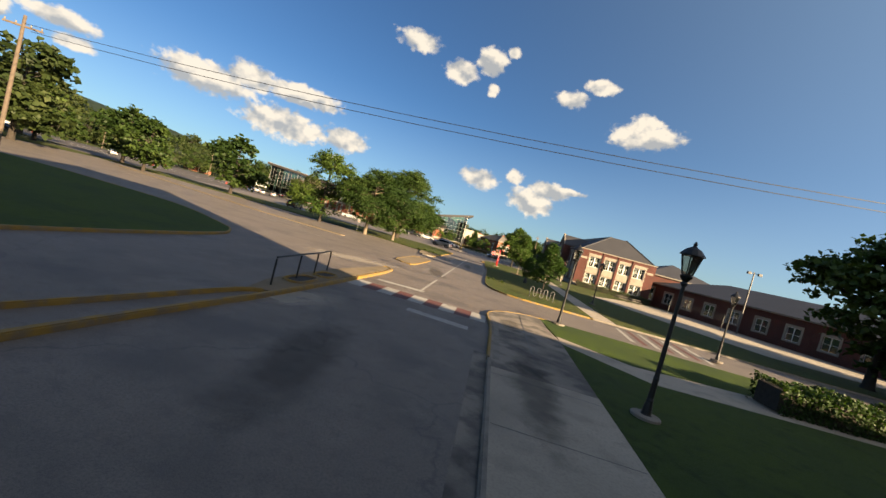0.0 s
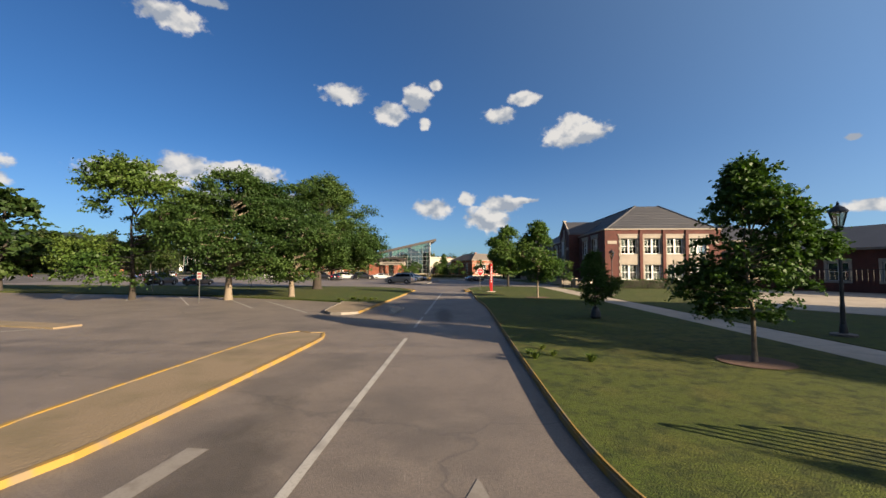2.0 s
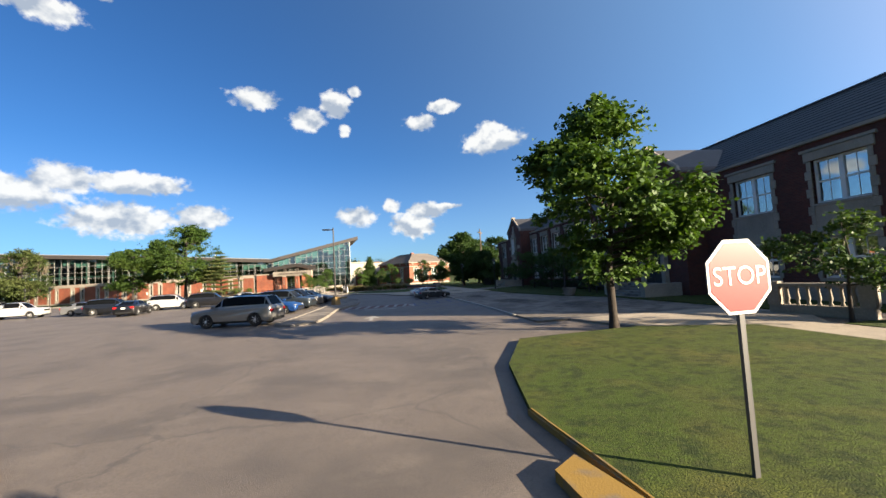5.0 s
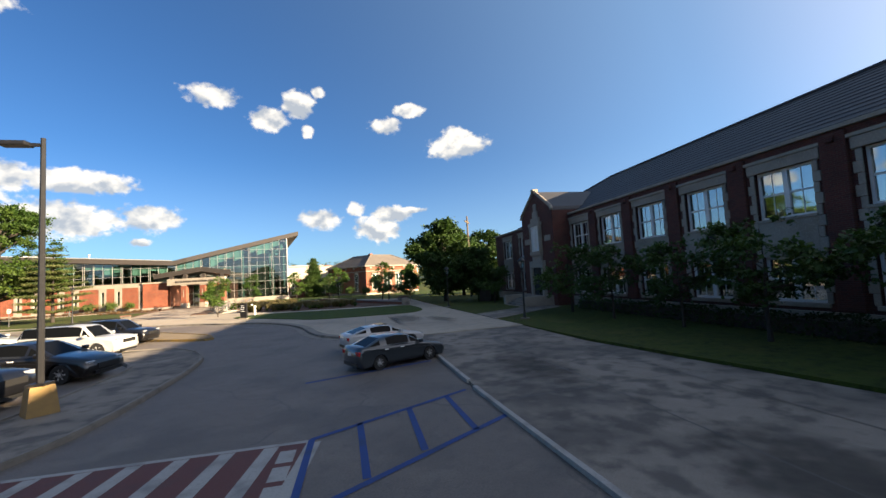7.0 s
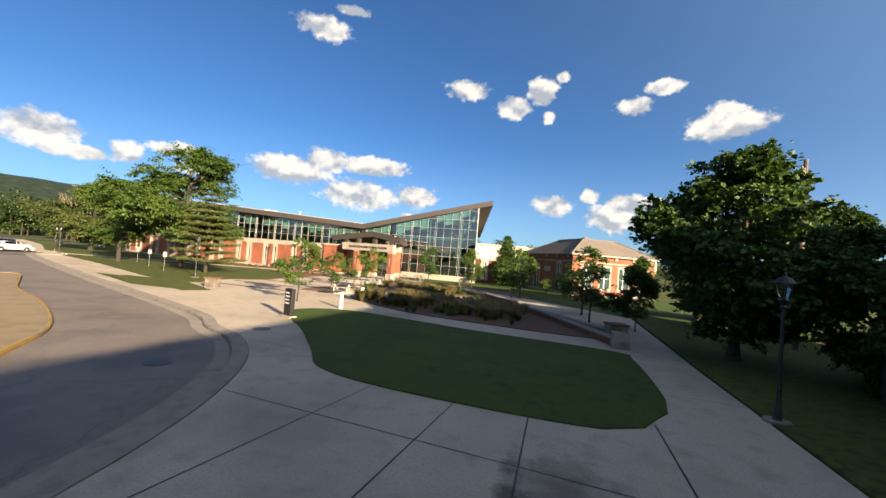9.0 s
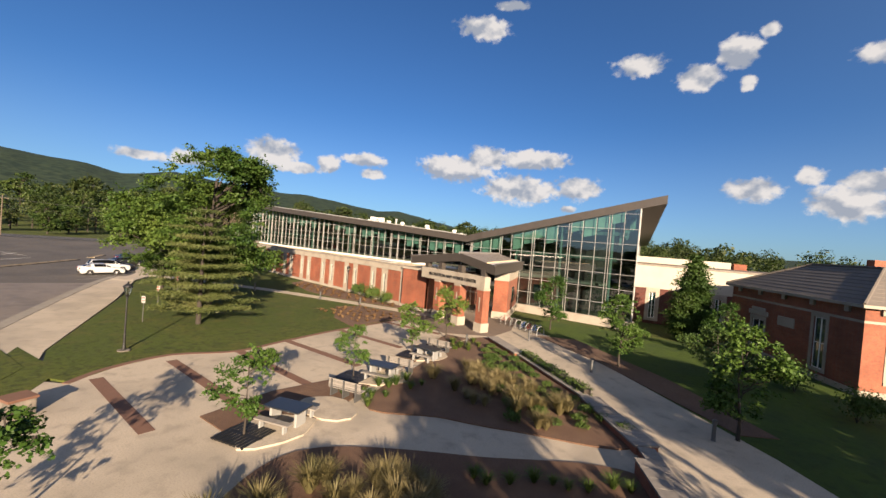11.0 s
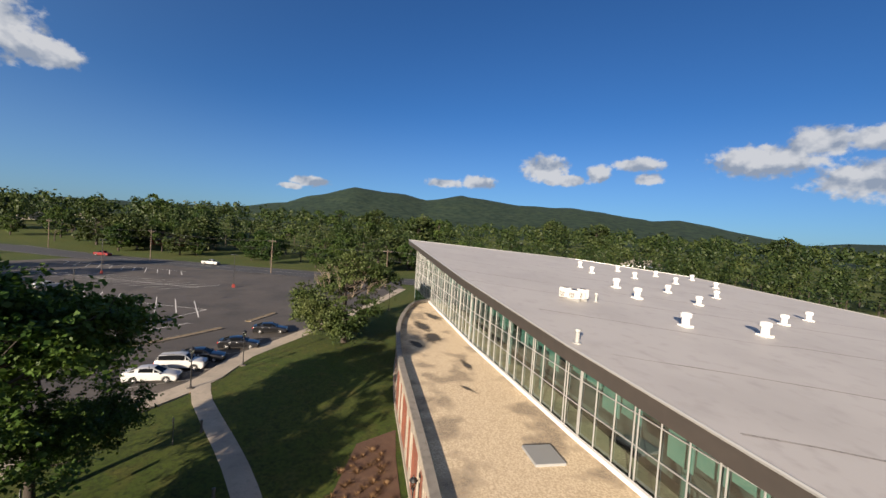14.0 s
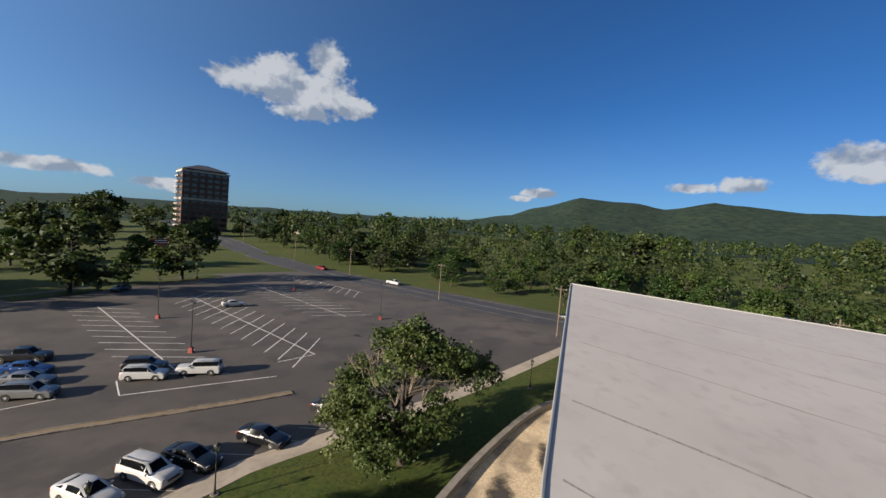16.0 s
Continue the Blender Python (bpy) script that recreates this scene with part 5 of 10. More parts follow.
def gable_bay(yc, hw, top, out):
    """A projecting entrance bay with stepped stone gable, oriel window, arch and steps."""
    x0 = HX0 - out
    bm = bmesh.new()
    prof = [(-hw, 0), (hw, 0), (hw, 7.95), (hw - 0.15, 8.3), (0.45, top - 0.25), (0, top), (-0.45, top - 0.25), (-hw + 0.15, 8.3), (-hw, 7.95)]
    f = [bm.verts.new((x0, yc + y, z)) for y, z in prof]
    b_ = [bm.verts.new((HX0 + 5.5 if z > 7.9 else HX0 + 0.2, yc + y, z)) for y, z in prof]
    bm.faces.new(list(reversed(f)))
    for i in range(len(f)):
        j = (i + 1) % len(f)
        bm.faces.new((f[i], f[j], b_[j], b_[i]))
    bm.normal_update()
    bmesh.ops.recalc_face_normals(bm, faces=bm.faces)
    for f_ in bm.faces:
        f_.material_index = 1 if f_.normal.z > 0.25 else 0
    bay = part("gable_bay", bm, [M_BRICK_RED, M_SLATE], hall, "projecting brick bay with pointed gable")
    m = Matrix.Translation((x0, yc, 0)) @ pose(0, 0, 0, 0, 0, -90)
    # coping along the gable
    bm = bmesh.new()
    for s in (-1, 1):
        ribs = [(s * hw, 8.0), (s * (hw - 0.15), 8.35), (s * 0.45, top - 0.2), (0, top + 0.1)]
        for (y0, z0), (y1, z1) in zip(ribs, ribs[1:]):
            tube(bm, (x0 - 0.02, yc + y0, z0), (x0 - 0.02, yc + y1, z1), 0.15, n=6)
    box(bm, x0 - 0.2, x0 + 0.3, yc - 0.25, yc + 0.25, top - 0.05, top + 0.22)
    part("gable_coping", bm, M_LIME, bay, "pale stone coping")
    lst = [(-1.05, 1.05, -0.32, 0.05, 4.4, 4.75), (-1.0, -0.78, -0.28, 0.05, 4.75, 7.0), (0.78, 1.0, -0.28, 0.05, 4.75, 7.0), (-1.1, 1.1, -0.32, 0.05, 7.0, 7.3),
           (-0.8, 0.8, -0.2, 0.05, 7.3, 7.75), (-0.5, 0.5, -0.12, 0.05, 7.75, 8.3), (-0.28, 0.28, -0.1, 0.05, 8.3, 9.0), (-0.9, 0.9, -0.18, 0.05, 3.9, 4.4),
           (-2.6, -1.5, -0.06, 0.05, 5.5, 6.0), (1.5, 2.6, -0.06, 0.05, 5.5, 6.0), (-1.35, -0.95, -0.3, 0.1, 0, 3.4), (0.95, 1.35, -0.3, 0.1, 0, 3.4), (-1.35, 1.35, -0.3, 0.1, 3.3, 3.9)]
    boxes_part("oriel_stone", bay, m, M_LIME, lst, "carved limestone oriel and doorcase", 0.03)
    boxes_part("oriel_frame", bay, m, M_WHITE, [(-0.78, 0.78, -0.2, -0.05, 4.75, 4.85), (-0.78, 0.78, -0.2, -0.05, 6.9, 7.0), (-0.05, 0.05, -0.2, -0.05, 4.85, 6.9), (-0.78, 0.78, -0.19, -0.06, 5.85, 5.92), (-0.78, -0.7, -0.2, -0.05, 4.85, 6.9), (0.7, 0.78, -0.2, -0.05, 4.85, 6.9)])
    boxes_part("oriel_pane", bay, m, M_BLIND, [(-0.7, -0.05, -0.12, -0.1, 4.85, 6.9), (0.05, 0.7, -0.12, -0.1, 4.85, 6.9)])
    # doorway shadow is put into the near-black colour of the door
    boxes_part("door", bay, m, M_UNLIT, [(-0.95, 0.95, -0.1, 0.03, 0.9, 3.3)], "double door coloured near-black for the shade of its recess")
    boxes_part("door_rail", bay, m, M_BLACK, [(-0.03, 0.03, -0.13, -0.1, 0.9, 3.3), (-0.9, 0.9, -0.12, -0.1, 2.0, 2.1)])
    # small slate roof behind the gable
    bm = bmesh.new()
    for s in (-1, 1):
        bm.faces.new([bm.verts.new(p) for p in ((x0 + 0.3, yc + s * hw, 8.05), (HX0 + 6.0, yc + s * hw, 8.05), (HX0 + 6.0, yc, top - 0.1), (x0 + 0.3, yc, top - 0.1))])
    part("gable_roof", bm, M_SLATE, bay)
    steps = thing("stone_steps", "worn stone entrance steps with low side walls", "steps")
    for k in range(6):
        bm = bbox(x0 - 0.6 - (6 - k) * 0.36, x0 - 0.25 + 0.0 * k, yc - 2.0, yc + 2.0, k * 0.15, (k + 1) * 0.15, 0.015)
        part("step", bm, M_CONC_OLD, steps)
    for s in (-1, 1):
        part("side_wall", bbox(x0 - 2.6, x0 - 0.02, yc + s * 2.25 - 0.24, yc + s * 2.25 + 0.24, 0, 0.95, 0.03), M_LIME, steps)


gable_bay(33.3, 3.1, 10.1, 1.5)
gable_bay(0.4, 3.1, 10.3, 1.5)

# ---- recreation centre ----
rec = thing("recreation_centre", "modern glass and orange-brick recreation centre with winged roof", "building")


def roof_w(x, y):
    return 14.4 - 0.064 * (x + 115) - 0.05 * (y - 87)


def roof_e(x, y):
    return 9.18 + 0.2465 * (x + 36.6) - 0.02 * (y - 90)


def roof_slab(name, pts, fz, thick, mats, label):
    bm = bmesh.new()
    hi = [bm.verts.new((x, y, fz(x, y))) for x, y in pts]
    lo = [bm.verts.new((x, y, fz(x, y) - thick)) for x, y in pts]
    f = bm.faces.new(hi)
    if f.normal.z == 0:
        f.normal_update()
    bm.faces.new(list(reversed(lo))).material_index = 1
    n = len(pts)
    for i in range(n):
        j = (i + 1) % n
        bm.faces.new((lo[i], lo[j], hi[j], hi[i])).material_index = 1
    bmesh.ops.recalc_face_normals(bm, faces=bm.faces)
    return part(name, bm, mats, rec, label)


PW = [(-115.5, 85.8), (-70, 87.2), (-50, 88.6), (-36.6, 90.2), (-36.6, 152), (-58, 155), (-104, 147), (-116, 126)]
PE = [(-36.6, 90.2), (-34.0, 90.4), (-12.9, 94.2), (-24, 130), (-36.6, 130)]
rw = roof_slab("roof_west", PW, roof_w, 0.9, [M_MEMB, M_DKMETAL], "pale membrane roof with bronze fascia")
roof_slab("roof_east", PE, roof_e, 0.9, [M_MEMB, M_DKMETAL], "rising wing roof with bronze fascia")
# metal edge trim and membrane seams
bm = bmesh.new()
for (a, b_) in zip(PW, PW[1:] + PW[:1]):
    if a[0] == -36.6 and b_[0] == -36.6:
        continue
    tube(bm, (*a, roof_w(*a) + 0.04), (*b_, roof_w(*b_) + 0.04), 0.09, n=6)
part("edge_trim", bm, M_ALU, rw, "bright metal roof edge")
M_SEAMDIRT = node_mat("dirty_roof_seam", (0.42, 0.39, 0.36), 0.85, var=[(0.7, 5, 0.42, 0.6, (0.56, 0.52, 0.48), 0.95), (6, 4, 0.45, 0.65, (0.16, 0.145, 0.13), 0.7)])
sr = random.Random(3)
for k, x0 in enumerate((-108.5, -98.6, -88.9, -77.8, -70.4, -60.2, -50.0, -41.5)):
    y1 = 121 if k < 2 else 144
    pts = []
    y = 87.9 if k < 5 else 91.0
    while y < y1:
        pts.append((x0 + (y - 88) * 0.33 * (1 if y < 110 else 0.9) + sr.uniform(-0.12, 0.12), y))
        y += sr.uniform(1.6, 3.2)
    pts = [p for p in pts if p[0] < -37.5]
    bm = bmesh.new()
    rows_ = []
    for x, y in pts:
        w = sr.uniform(0.03, 0.11)
        rows_.append([bm.verts.new((x + s * w, y, roof_w(x + s * w, y) + 0.006)) for s in (-1, 1)])
    for p, q in zip(rows_, rows_[1:]):
        bm.faces.new((p[0], p[1], q[1], q[0]))
    part("roof_seam", bm, M_SEAMDIRT, rw, "dirt-stained membrane seam")
# glass walls
def curtain(name, p0, p1, zlo, ztop, cols, zrows, label):
    """A glazed wall between two plan points: panes, mullions and transoms; ztop(x, y) gives its upper edge."""
    a, b_ = Vector(p0), Vector(p1)
    d = (b_ - a).normalized()
    out = Vector((d.y, -d.x))
    L = (b_ - a).length
    wall = new(name)
    wall.empty_display_size = 0.2
    wall.parent = rec
    wall["label"] = label
    bm = bmesh.new()
    zt = lambda s: ztop(*(a + d * s)) - 0.95
    step = L / cols
    for i in range(cols + 1):
        s = i * step
        for ds in ((0.0,) if i % 3 else (-0.14, 0.14)):
            q = a + d * min(L, max(0, s + ds)) + out * 0.08
            box(bm, -0.02, 0.02, -0.035, 0.035, zlo, zt(min(L, max(0, s + ds))), 0, Matrix.Translation((q.x, q.y, 0)) @ pose(0, 0, 0, 0, 0, math.degrees(math.atan2(d.y, d.x))))
    for r_ in zrows:
        for i in range(cols):
            s0, s1 = i * step, (i + 1) * step
            if min(zt(s0), zt(s1)) < r_ + 0.1:
                continue
            q = a + d * s0 + out * 0.06
            box(bm, 0, step, -0.03, 0.05, r_ - 0.022, r_ + 0.022, 0, Matrix.Translation((q.x, q.y, 0)) @ pose(0, 0, 0, 0, 0, math.degrees(math.atan2(d.y, d.x))))
    part("mullion", bm, M_ALU, wall)
    levels = [zlo] + list(zrows) + [99]
    for i in range(cols):
        s0, s1 = i * step, (i + 1) * step
        q0, q1 = a + d * s0, a + d * s1
        for z0, z1 in zip(levels, levels[1:]):
            t0, t1 = min(z1, zt(s0)), min(z1, zt(s1))
            if t0 <= z0 + 0.05 and t1 <= z0 + 0.05:
                continue
            bg_ = bmesh.new()
            bg_.faces.new([bg_.verts.new(p) for p in ((q0.x, q0.y, z0), (q1.x, q1.y, z0), (q1.x, q1.y, max(t1, z0 + 0.01)), (q0.x, q0.y, max(t0, z0 + 0.01)))])
            g = part("pane", bg_, M_CURTAIN, wall)
            g.visible_shadow = False
    # roller shades behind the top lights
    for i in range(cols):
        if (i * 7 + cols) % 5 == 0:
            continue
        s0, s1 = i * step + 0.05, (i + 1) * step - 0.05
        q0, q1 = a + d * s0 - out * 0.3, a + d * s1 - out * 0.3
        drop = 1.1 + 0.45 * ((i * 5) % 3)
        bs = bmesh.new()
        bs.faces.new([bs.verts.new(p) for p in ((q0.x, q0.y, zt(s0) - drop), (q1.x, q1.y, zt(s1) - drop), (q1.x, q1.y, zt(s1) - 0.05), (q0.x, q0.y, zt(s0) - 0.05))])
        part("roller_shade", bs, M_SHADE, wall)
    # inner columns and floor edge
    for i in range(4, cols - 1, 4):
        q = a + d * (i * step) - out * 1.6
        bt = bmesh.new()
        tube(bt, (q.x, q.y, 0), (q.x, q.y, zt(i * step)), 0.16, n=8)
        part("inner_column", bt, M_TEAL, wall)
    return wall


rows_w = [6.4, 8.0, 9.6, 11.2, 12.6]
for wa, wb, wc in (((-114, 87.7), (-70, 88.6), 28), ((-70, 88.6), (-50, 89.8), 13), ((-50, 89.8), (-36.2, 91.2), 9)):
    curtain("glass_wall_west", wa, wb, 4.3, lambda x, y: roof_w(x, y), wc, rows_w, "long clerestory of clear green-tinted glass")
curtain("glass_wall_east", (-36.2, 91.2), (-15.3, 93.6), 0.95, lambda x, y: min(roof_e(x, y), 20), 14, [2.6, 4.3, 6.0, 7.7, 9.4, 11.1, 12.8], "tall green-tinted glass wall")
curtain("glass_wall_return", (-15.3, 93.6), (-22.0, 107), 0.95, lambda x, y: min(roof_e(x, y), 20), 8, [2.6, 4.3, 6.0, 7.7, 9.4, 11.1], "glazed return wall of the hall")
curtain("glass_wall_end", (-114, 118), (-114, 87.7), 0.6, lambda x, y: roof_w(x, y), 18, [2.5, 4.5, 6.4, 8.0, 9.6, 11.2, 12.6], "glazed end wall of the hall")
# solid back walls, floors, inner wall
bm = bmesh.new()
for (a, b_) in (((-103, 146), (-58, 154)), ((-58, 154), (-36.6, 151)), ((-36.6, 129), (-25, 129)), ((-115, 118), (-115, 126)), ((-115, 126), (-103, 146)), ((-25, 129), (-22.0, 107))):
    q = [Vector(a), Vector(b_)]
    fz = roof_w if min(q[0].x, q[1].x) < -36.7 else roof_e
    bm = bmesh.new()
    bm.faces.new([bm.verts.new((*q[0], 0)), bm.verts.new((*q[1], 0)), bm.verts.new((*q[1], fz(*q[1]) - 0.9)), bm.verts.new((*q[0], fz(*q[0]) - 0.9))])
    part("back_wall", bm, M_INTW, rec)
# wall coloured near-black for the dim interior behind the glass
boxes_part("inner_wall", rec, Matrix.Identity(4), M_UNLIT, [(-113, -20.5, 99, 99.3, 0, 9.0)])
boxes_part("inner_deck", rec, Matrix.Identity(4), M_INTW, [(-112, -37, 93, 99, 4.2, 4.5), (-36, -20, 96, 99, 4.2, 4.5)])
boxes_part("inner_beam", rec, Matrix.Identity(4), M_TEAL, [(-112, -37, 92.6, 93.0, 6.8, 7.2), (-33, -18, 95.2, 95.6, 7.4, 7.8), (-30, -17, 95.2, 95.6, 10.4, 10.8)])
bm = bmesh.new()
ribbon(bm, [(-36.3, 91.0), (-15.2, 93.45), (-15.2, 93.46)], 0.5, 0, 0.95)
ribbon(bm, [(-15.15, 93.6), (-21.9, 107)], 0.4, 0, 0.95)
part("plinth", bm, M_LIME, rec, "pale stone plinth below the glass")
# curved wing
ARC = smooth_line([(-97.5, 90.5), (-96.4, 87.2), (-93.0, 84.7), (-86, 82.6), (-77, 80.9), (-66, 80.0), (-56, 79.9), (-46, 79.8), (-36.3, 79.4)], step=1.2)
wing = new("wing")
wing.parent, wing.empty_display_size = rec, 0.2
wing["label"] = "curved single-storey brick wing with pale window strips"


def at_len(pts, s):
    for a, b_ in zip(pts, pts[1:]):
        L = math.hypot(b_[0] - a[0], b_[1] - a[1])
        if s <= L:
            return (a[0] + (b_[0] - a[0]) * s / L, a[1] + (b_[1] - a[1]) * s / L), math.atan2(b_[1] - a[1], b_[0] - a[0])
        s -= L
    return pts[-1], math.atan2(pts[-1][1] - pts[-2][1], pts[-1][0] - pts[-2][0])


total = sum(math.hypot(b_[0] - a[0], b_[1] - a[1]) for a, b_ in zip(ARC, ARC[1:]))
s, k = 0.0, 0
pattern = [2.6, 1.0, 1.1, 1.0]          # brick, strip, brick, strip
while s < total - 0.3:
    w = min(pattern[k % 4] * (1.0 if k % 8 < 4 else 1.15), total - s)
    p, ang = at_len(ARC, s + w / 2)
    m = Matrix.Translation((*p, 0)) @ pose(0, 0, 0, 0, 0, math.degrees(ang))
    h = w / 2 + 0.02
    if k % 2 == 0:
        bmb = bmesh.new()
        box(bmb, -h, h, 0, 0.35, 0.45, 4.1, 0, m)
        part("brick_panel", bmb, M_BRICK_OR, wing, "orange brick panel")
    else:
        bml, bmg, bmf = bmesh.new(), bmesh.new(), bmesh.new()
        box(bml, -h, -0.24, -0.03, 0.3, 0.45, 4.1, 0, m), box(bml, 0.24, h, -0.03, 0.3, 0.45, 4.1, 0, m)
        box(bml, -0.24, 0.24, -0.02, 0.3, 0.45, 1.15, 0, m), box(bml, -0.24, 0.24, -0.02, 0.3, 3.55, 4.1, 0, m)
        box(bmg, -0.24, 0.24, 0.14, 0.16, 1.15, 3.55, 0, m)
        strip = part("stone_strip", bml, M_LIME, wing, "pale stone strip with a slit window")
        box(bmf, -0.24, -0.2, 0.09, 0.16, 1.15, 3.55, 0, m), box(bmf, 0.2, 0.24, 0.09, 0.16, 1.15, 3.55, 0, m), box(bmf, -0.2, 0.2, 0.09, 0.16, 2.6, 2.66, 0, m)
        part("slit_pane", bmg, M_PANE, strip), part("slit_frame", bmf, M_ALU, strip)
    s += w
    k += 1
bm = bmesh.new(); ribbon(bm, ARC, 0.42, 4.1, 4.75, False, -0.0 + 0.12); ribbon(bm, ARC, 0.46, 0, 0.45, False, 0.1); part("stone_band", bm, M_LIME, wing, "pale stone parapet band")
bm = bmesh.new(); ribbon(bm, ARC, 0.5, 4.75, 4.85, False, 0.12); part("parapet_cap", bm, M_KERB, wing, "grey metal parapet cap")
bm = bmesh.new(); slab(bm, [(x, y + 0.3) for x, y in ARC] + [(-31, 79.7), (-31, 92.0), (-97.4, 92)], 4.2, 4.36); part("gravel_roof", bm, M_GRAVEL, wing, "tan gravel roof with dark patches")
for k, (x, y, sx, sy, turn) in enumerate(((-78.5, 84.2, 4.5, 1.5, 8), (-73.0, 84.6, 4.0, 1.6, -6), (-70.2, 82.4, 2.6, 1.0, 20), (-84.5, 86.6, 4.0, 1.3, 14), (-57.8, 84.9, 1.6, 0.4, 30), (-63.5, 86.2, 2.4, 0.7, 5))):
    bm = bmesh.new()
    bmesh.ops.create_circle(bm, cap_ends=True, segments=24, radius=1.0)
    db = part("roof_debris", bm, M_ROOFDIRT, wing, "dark wet debris on the gravel")
    db.matrix_basis = pose(x, y, 4.366 + 0.003 * k, 0, 0, turn) @ Matrix.Diagonal((sx, sy, 1, 1))
bm = bmesh.new(); ribbon(bm, [(-97, 87.85), (-70, 88.38), (-50, 89.58), (-36.4, 90.95)], 0.23, 4.2, 4.62); part("roof_flashing", bm, M_WHITE, wing)
boxes_part("roof_hatch", wing, Matrix.Identity(4), M_ALU, [(-49.2, -47.2, 85.8, 87.6, 4.3, 4.5)], "metal roof hatch", 0.03)
# entrance
ent = new("entrance")
ent.parent, ent.empty_display_size = rec, 0.2
ent["label"] = "brick entrance porch with bronze canopy"
for b_ in [(-36.6, -32.4, 79.0, 79.4, 0.45, 4.6), (-32.7, -32.3, 79.0, 91.2, 0.45, 4.6)]:
    boxes_part("brick_wall", ent, Matrix.Identity(4), M_BRICK_OR, [b_])
for b_ in [(-36.7, -32.2, 78.9, 79.5, 0, 0.45), (-36.7, -32.2, 78.9, 79.5, 4.6, 4.85)]:
    boxes_part("stone_course", ent, Matrix.Identity(4), M_LIME, [b_])
MR = Matrix.Translation((-26.77, 83.59, 0)) @ pose(0, 0, 0, 0, 0, 25)
rb = boxes_part("brick_block", ent, MR, M_BRICK_OR, [(0, 1.55, 0, 8.7, 0.9, 4.3)], "orange brick block beside the doors")
boxes_part("block_base", rb, MR, M_LIME, [(-0.08, 1.63, -0.08, 8.7, 0, 0.9)], "", 0.02)
boxes_part("block_band", rb, MR, M_LIME, [(-0.05, 1.6, -0.05, 8.7, 4.3, 5.2)], "", 0.02)
boxes_part("block_window", rb, MR, M_GLASS, [(1.545, 1.565, 3.4, 5.4, 1.6, 3.4)], "dark window pane")
for px, py in ((-29.6, 77.85), (-26.45, 77.3), (-23.25, 76.75)):
    pr = boxes_part("pier", ent, Matrix.Translation((px, py, 0)) @ pose(0, 0, 0, 0, 0, -9), M_BRICK_OR, [(-0.42, 0.42, -0.42, 0.42, 0.95, 3.9)], "brick pier")
    boxes_part("pier_base", pr, Matrix.Translation((px, py, 0)) @ pose(0, 0, 0, 0, 0, -9), M_LIME, [(-0.5, 0.5, -0.5, 0.5, 0, 0.95)], "", 0.02)
    boxes_part("pier_cap", pr, Matrix.Translation((px, py, 0)) @ pose(0, 0, 0, 0, 0, -9), M_LIME, [(-0.46, 0.46, -0.46, 0.46, 3.9, 4.1)], "", 0.02)
    boxes_part("pier_slot", pr, Matrix.Translation((px, py, 0)) @ pose(0, 0, 0, 0, 0, -9), M_LIME, [(-0.06, 0.06, -0.44, -0.4, 2.0, 3.3)])
MB = Matrix.Translation((-32.3, 78.2, 0)) @ pose(0, 0, 0, 0, 0, -9.4)
boxes_part("sign_beam", ent, MB, M_LIME, [(0, 9.7, -0.42, 0.3, 4.1, 5.2)], "pale stone sign beam", 0.02)
for x in (0.6, 2.9, 6.0, 9.2):
    boxes_part("short_column", ent, MB, M_DKMETAL, [(x - 0.28, x + 0.28, -0.25, 0.25, 5.2, 5.9)], "bronze stub column")
tx = bpy.data.curves.new("sign_text", "FONT")
tx.body, tx.size, tx.extrude, tx.align_x = "RECREATION AND FITNESS CENTER", 0.44, 0.02, "CENTER"
tx.materials.append(M_BLACK)
to = new("sign_text", tx)
to.matrix_basis = MB @ pose(5.0, -0.45, 4.5, 90, 0, 0)
to.parent = ent
to["label"] = "dark raised letters of the sign"
boxes_part("door_frame", ent, Matrix.Identity(4), M_ALU, [(-32.3, -26.4, 84.6, 84.72, 2.4, 2.5), (-32.3, -26.4, 84.6, 84.72, 4.0, 4.1)] + [(x, x + 0.1, 84.6, 84.72, 0.1, 4.1) for x in (-32.2, -30.8, -29.8, -28.8, -27.8, -26.6)])
g = boxes_part("door_glass", ent, Matrix.Identity(4), M_PANE, [(-32.3, -26.4, 84.64, 84.06, 0.1, 4.1)])
boxes_part("inner_lobby", ent, Matrix.Identity(4), M_INTW, [(-32.3, -27.6, 87.4, 87.6, 0, 5)])
FL, FP, FR, BR, BP, BL = (-34.6, 78.2), (-26.7, 77.1), (-21.8, 76.2), (-26.7, 89.2), (-31.0, 90.2), (-38.2, 88.6)
CZ = {FL: 6.1, FP: 7.05, FR: 6.2, BR: 6.25, BP: 7.05, BL: 6.1}
bm = bmesh.new()
for quad in ((FL, FP, BP, BL), (FP, FR, BR, BP)):
    hi = [bm.verts.new((*p, CZ[p])) for p in quad]
    bm.faces.new(hi)
bmesh.ops.recalc_face_normals(bm, faces=bm.faces)
bmesh.ops.remove_doubles(bm, verts=bm.verts, dist=0.001)
cn = part("canopy_sheet", bm, M_SEAM, ent, "standing-seam metal canopy roof")
bm = bmesh.new()
loop = [FL, FP, FR, BR, BP, BL]
for a, b_ in zip(loop, loop[1:] + loop[:1]):
    v = [bm.verts.new((*a, CZ[a] - 0.75)), bm.verts.new((*b_, CZ[b_] - 0.75)), bm.verts.new((*b_, CZ[b_] + 0.05)), bm.verts.new((*a, CZ[a] + 0.05))]
    bm.faces.new(v)
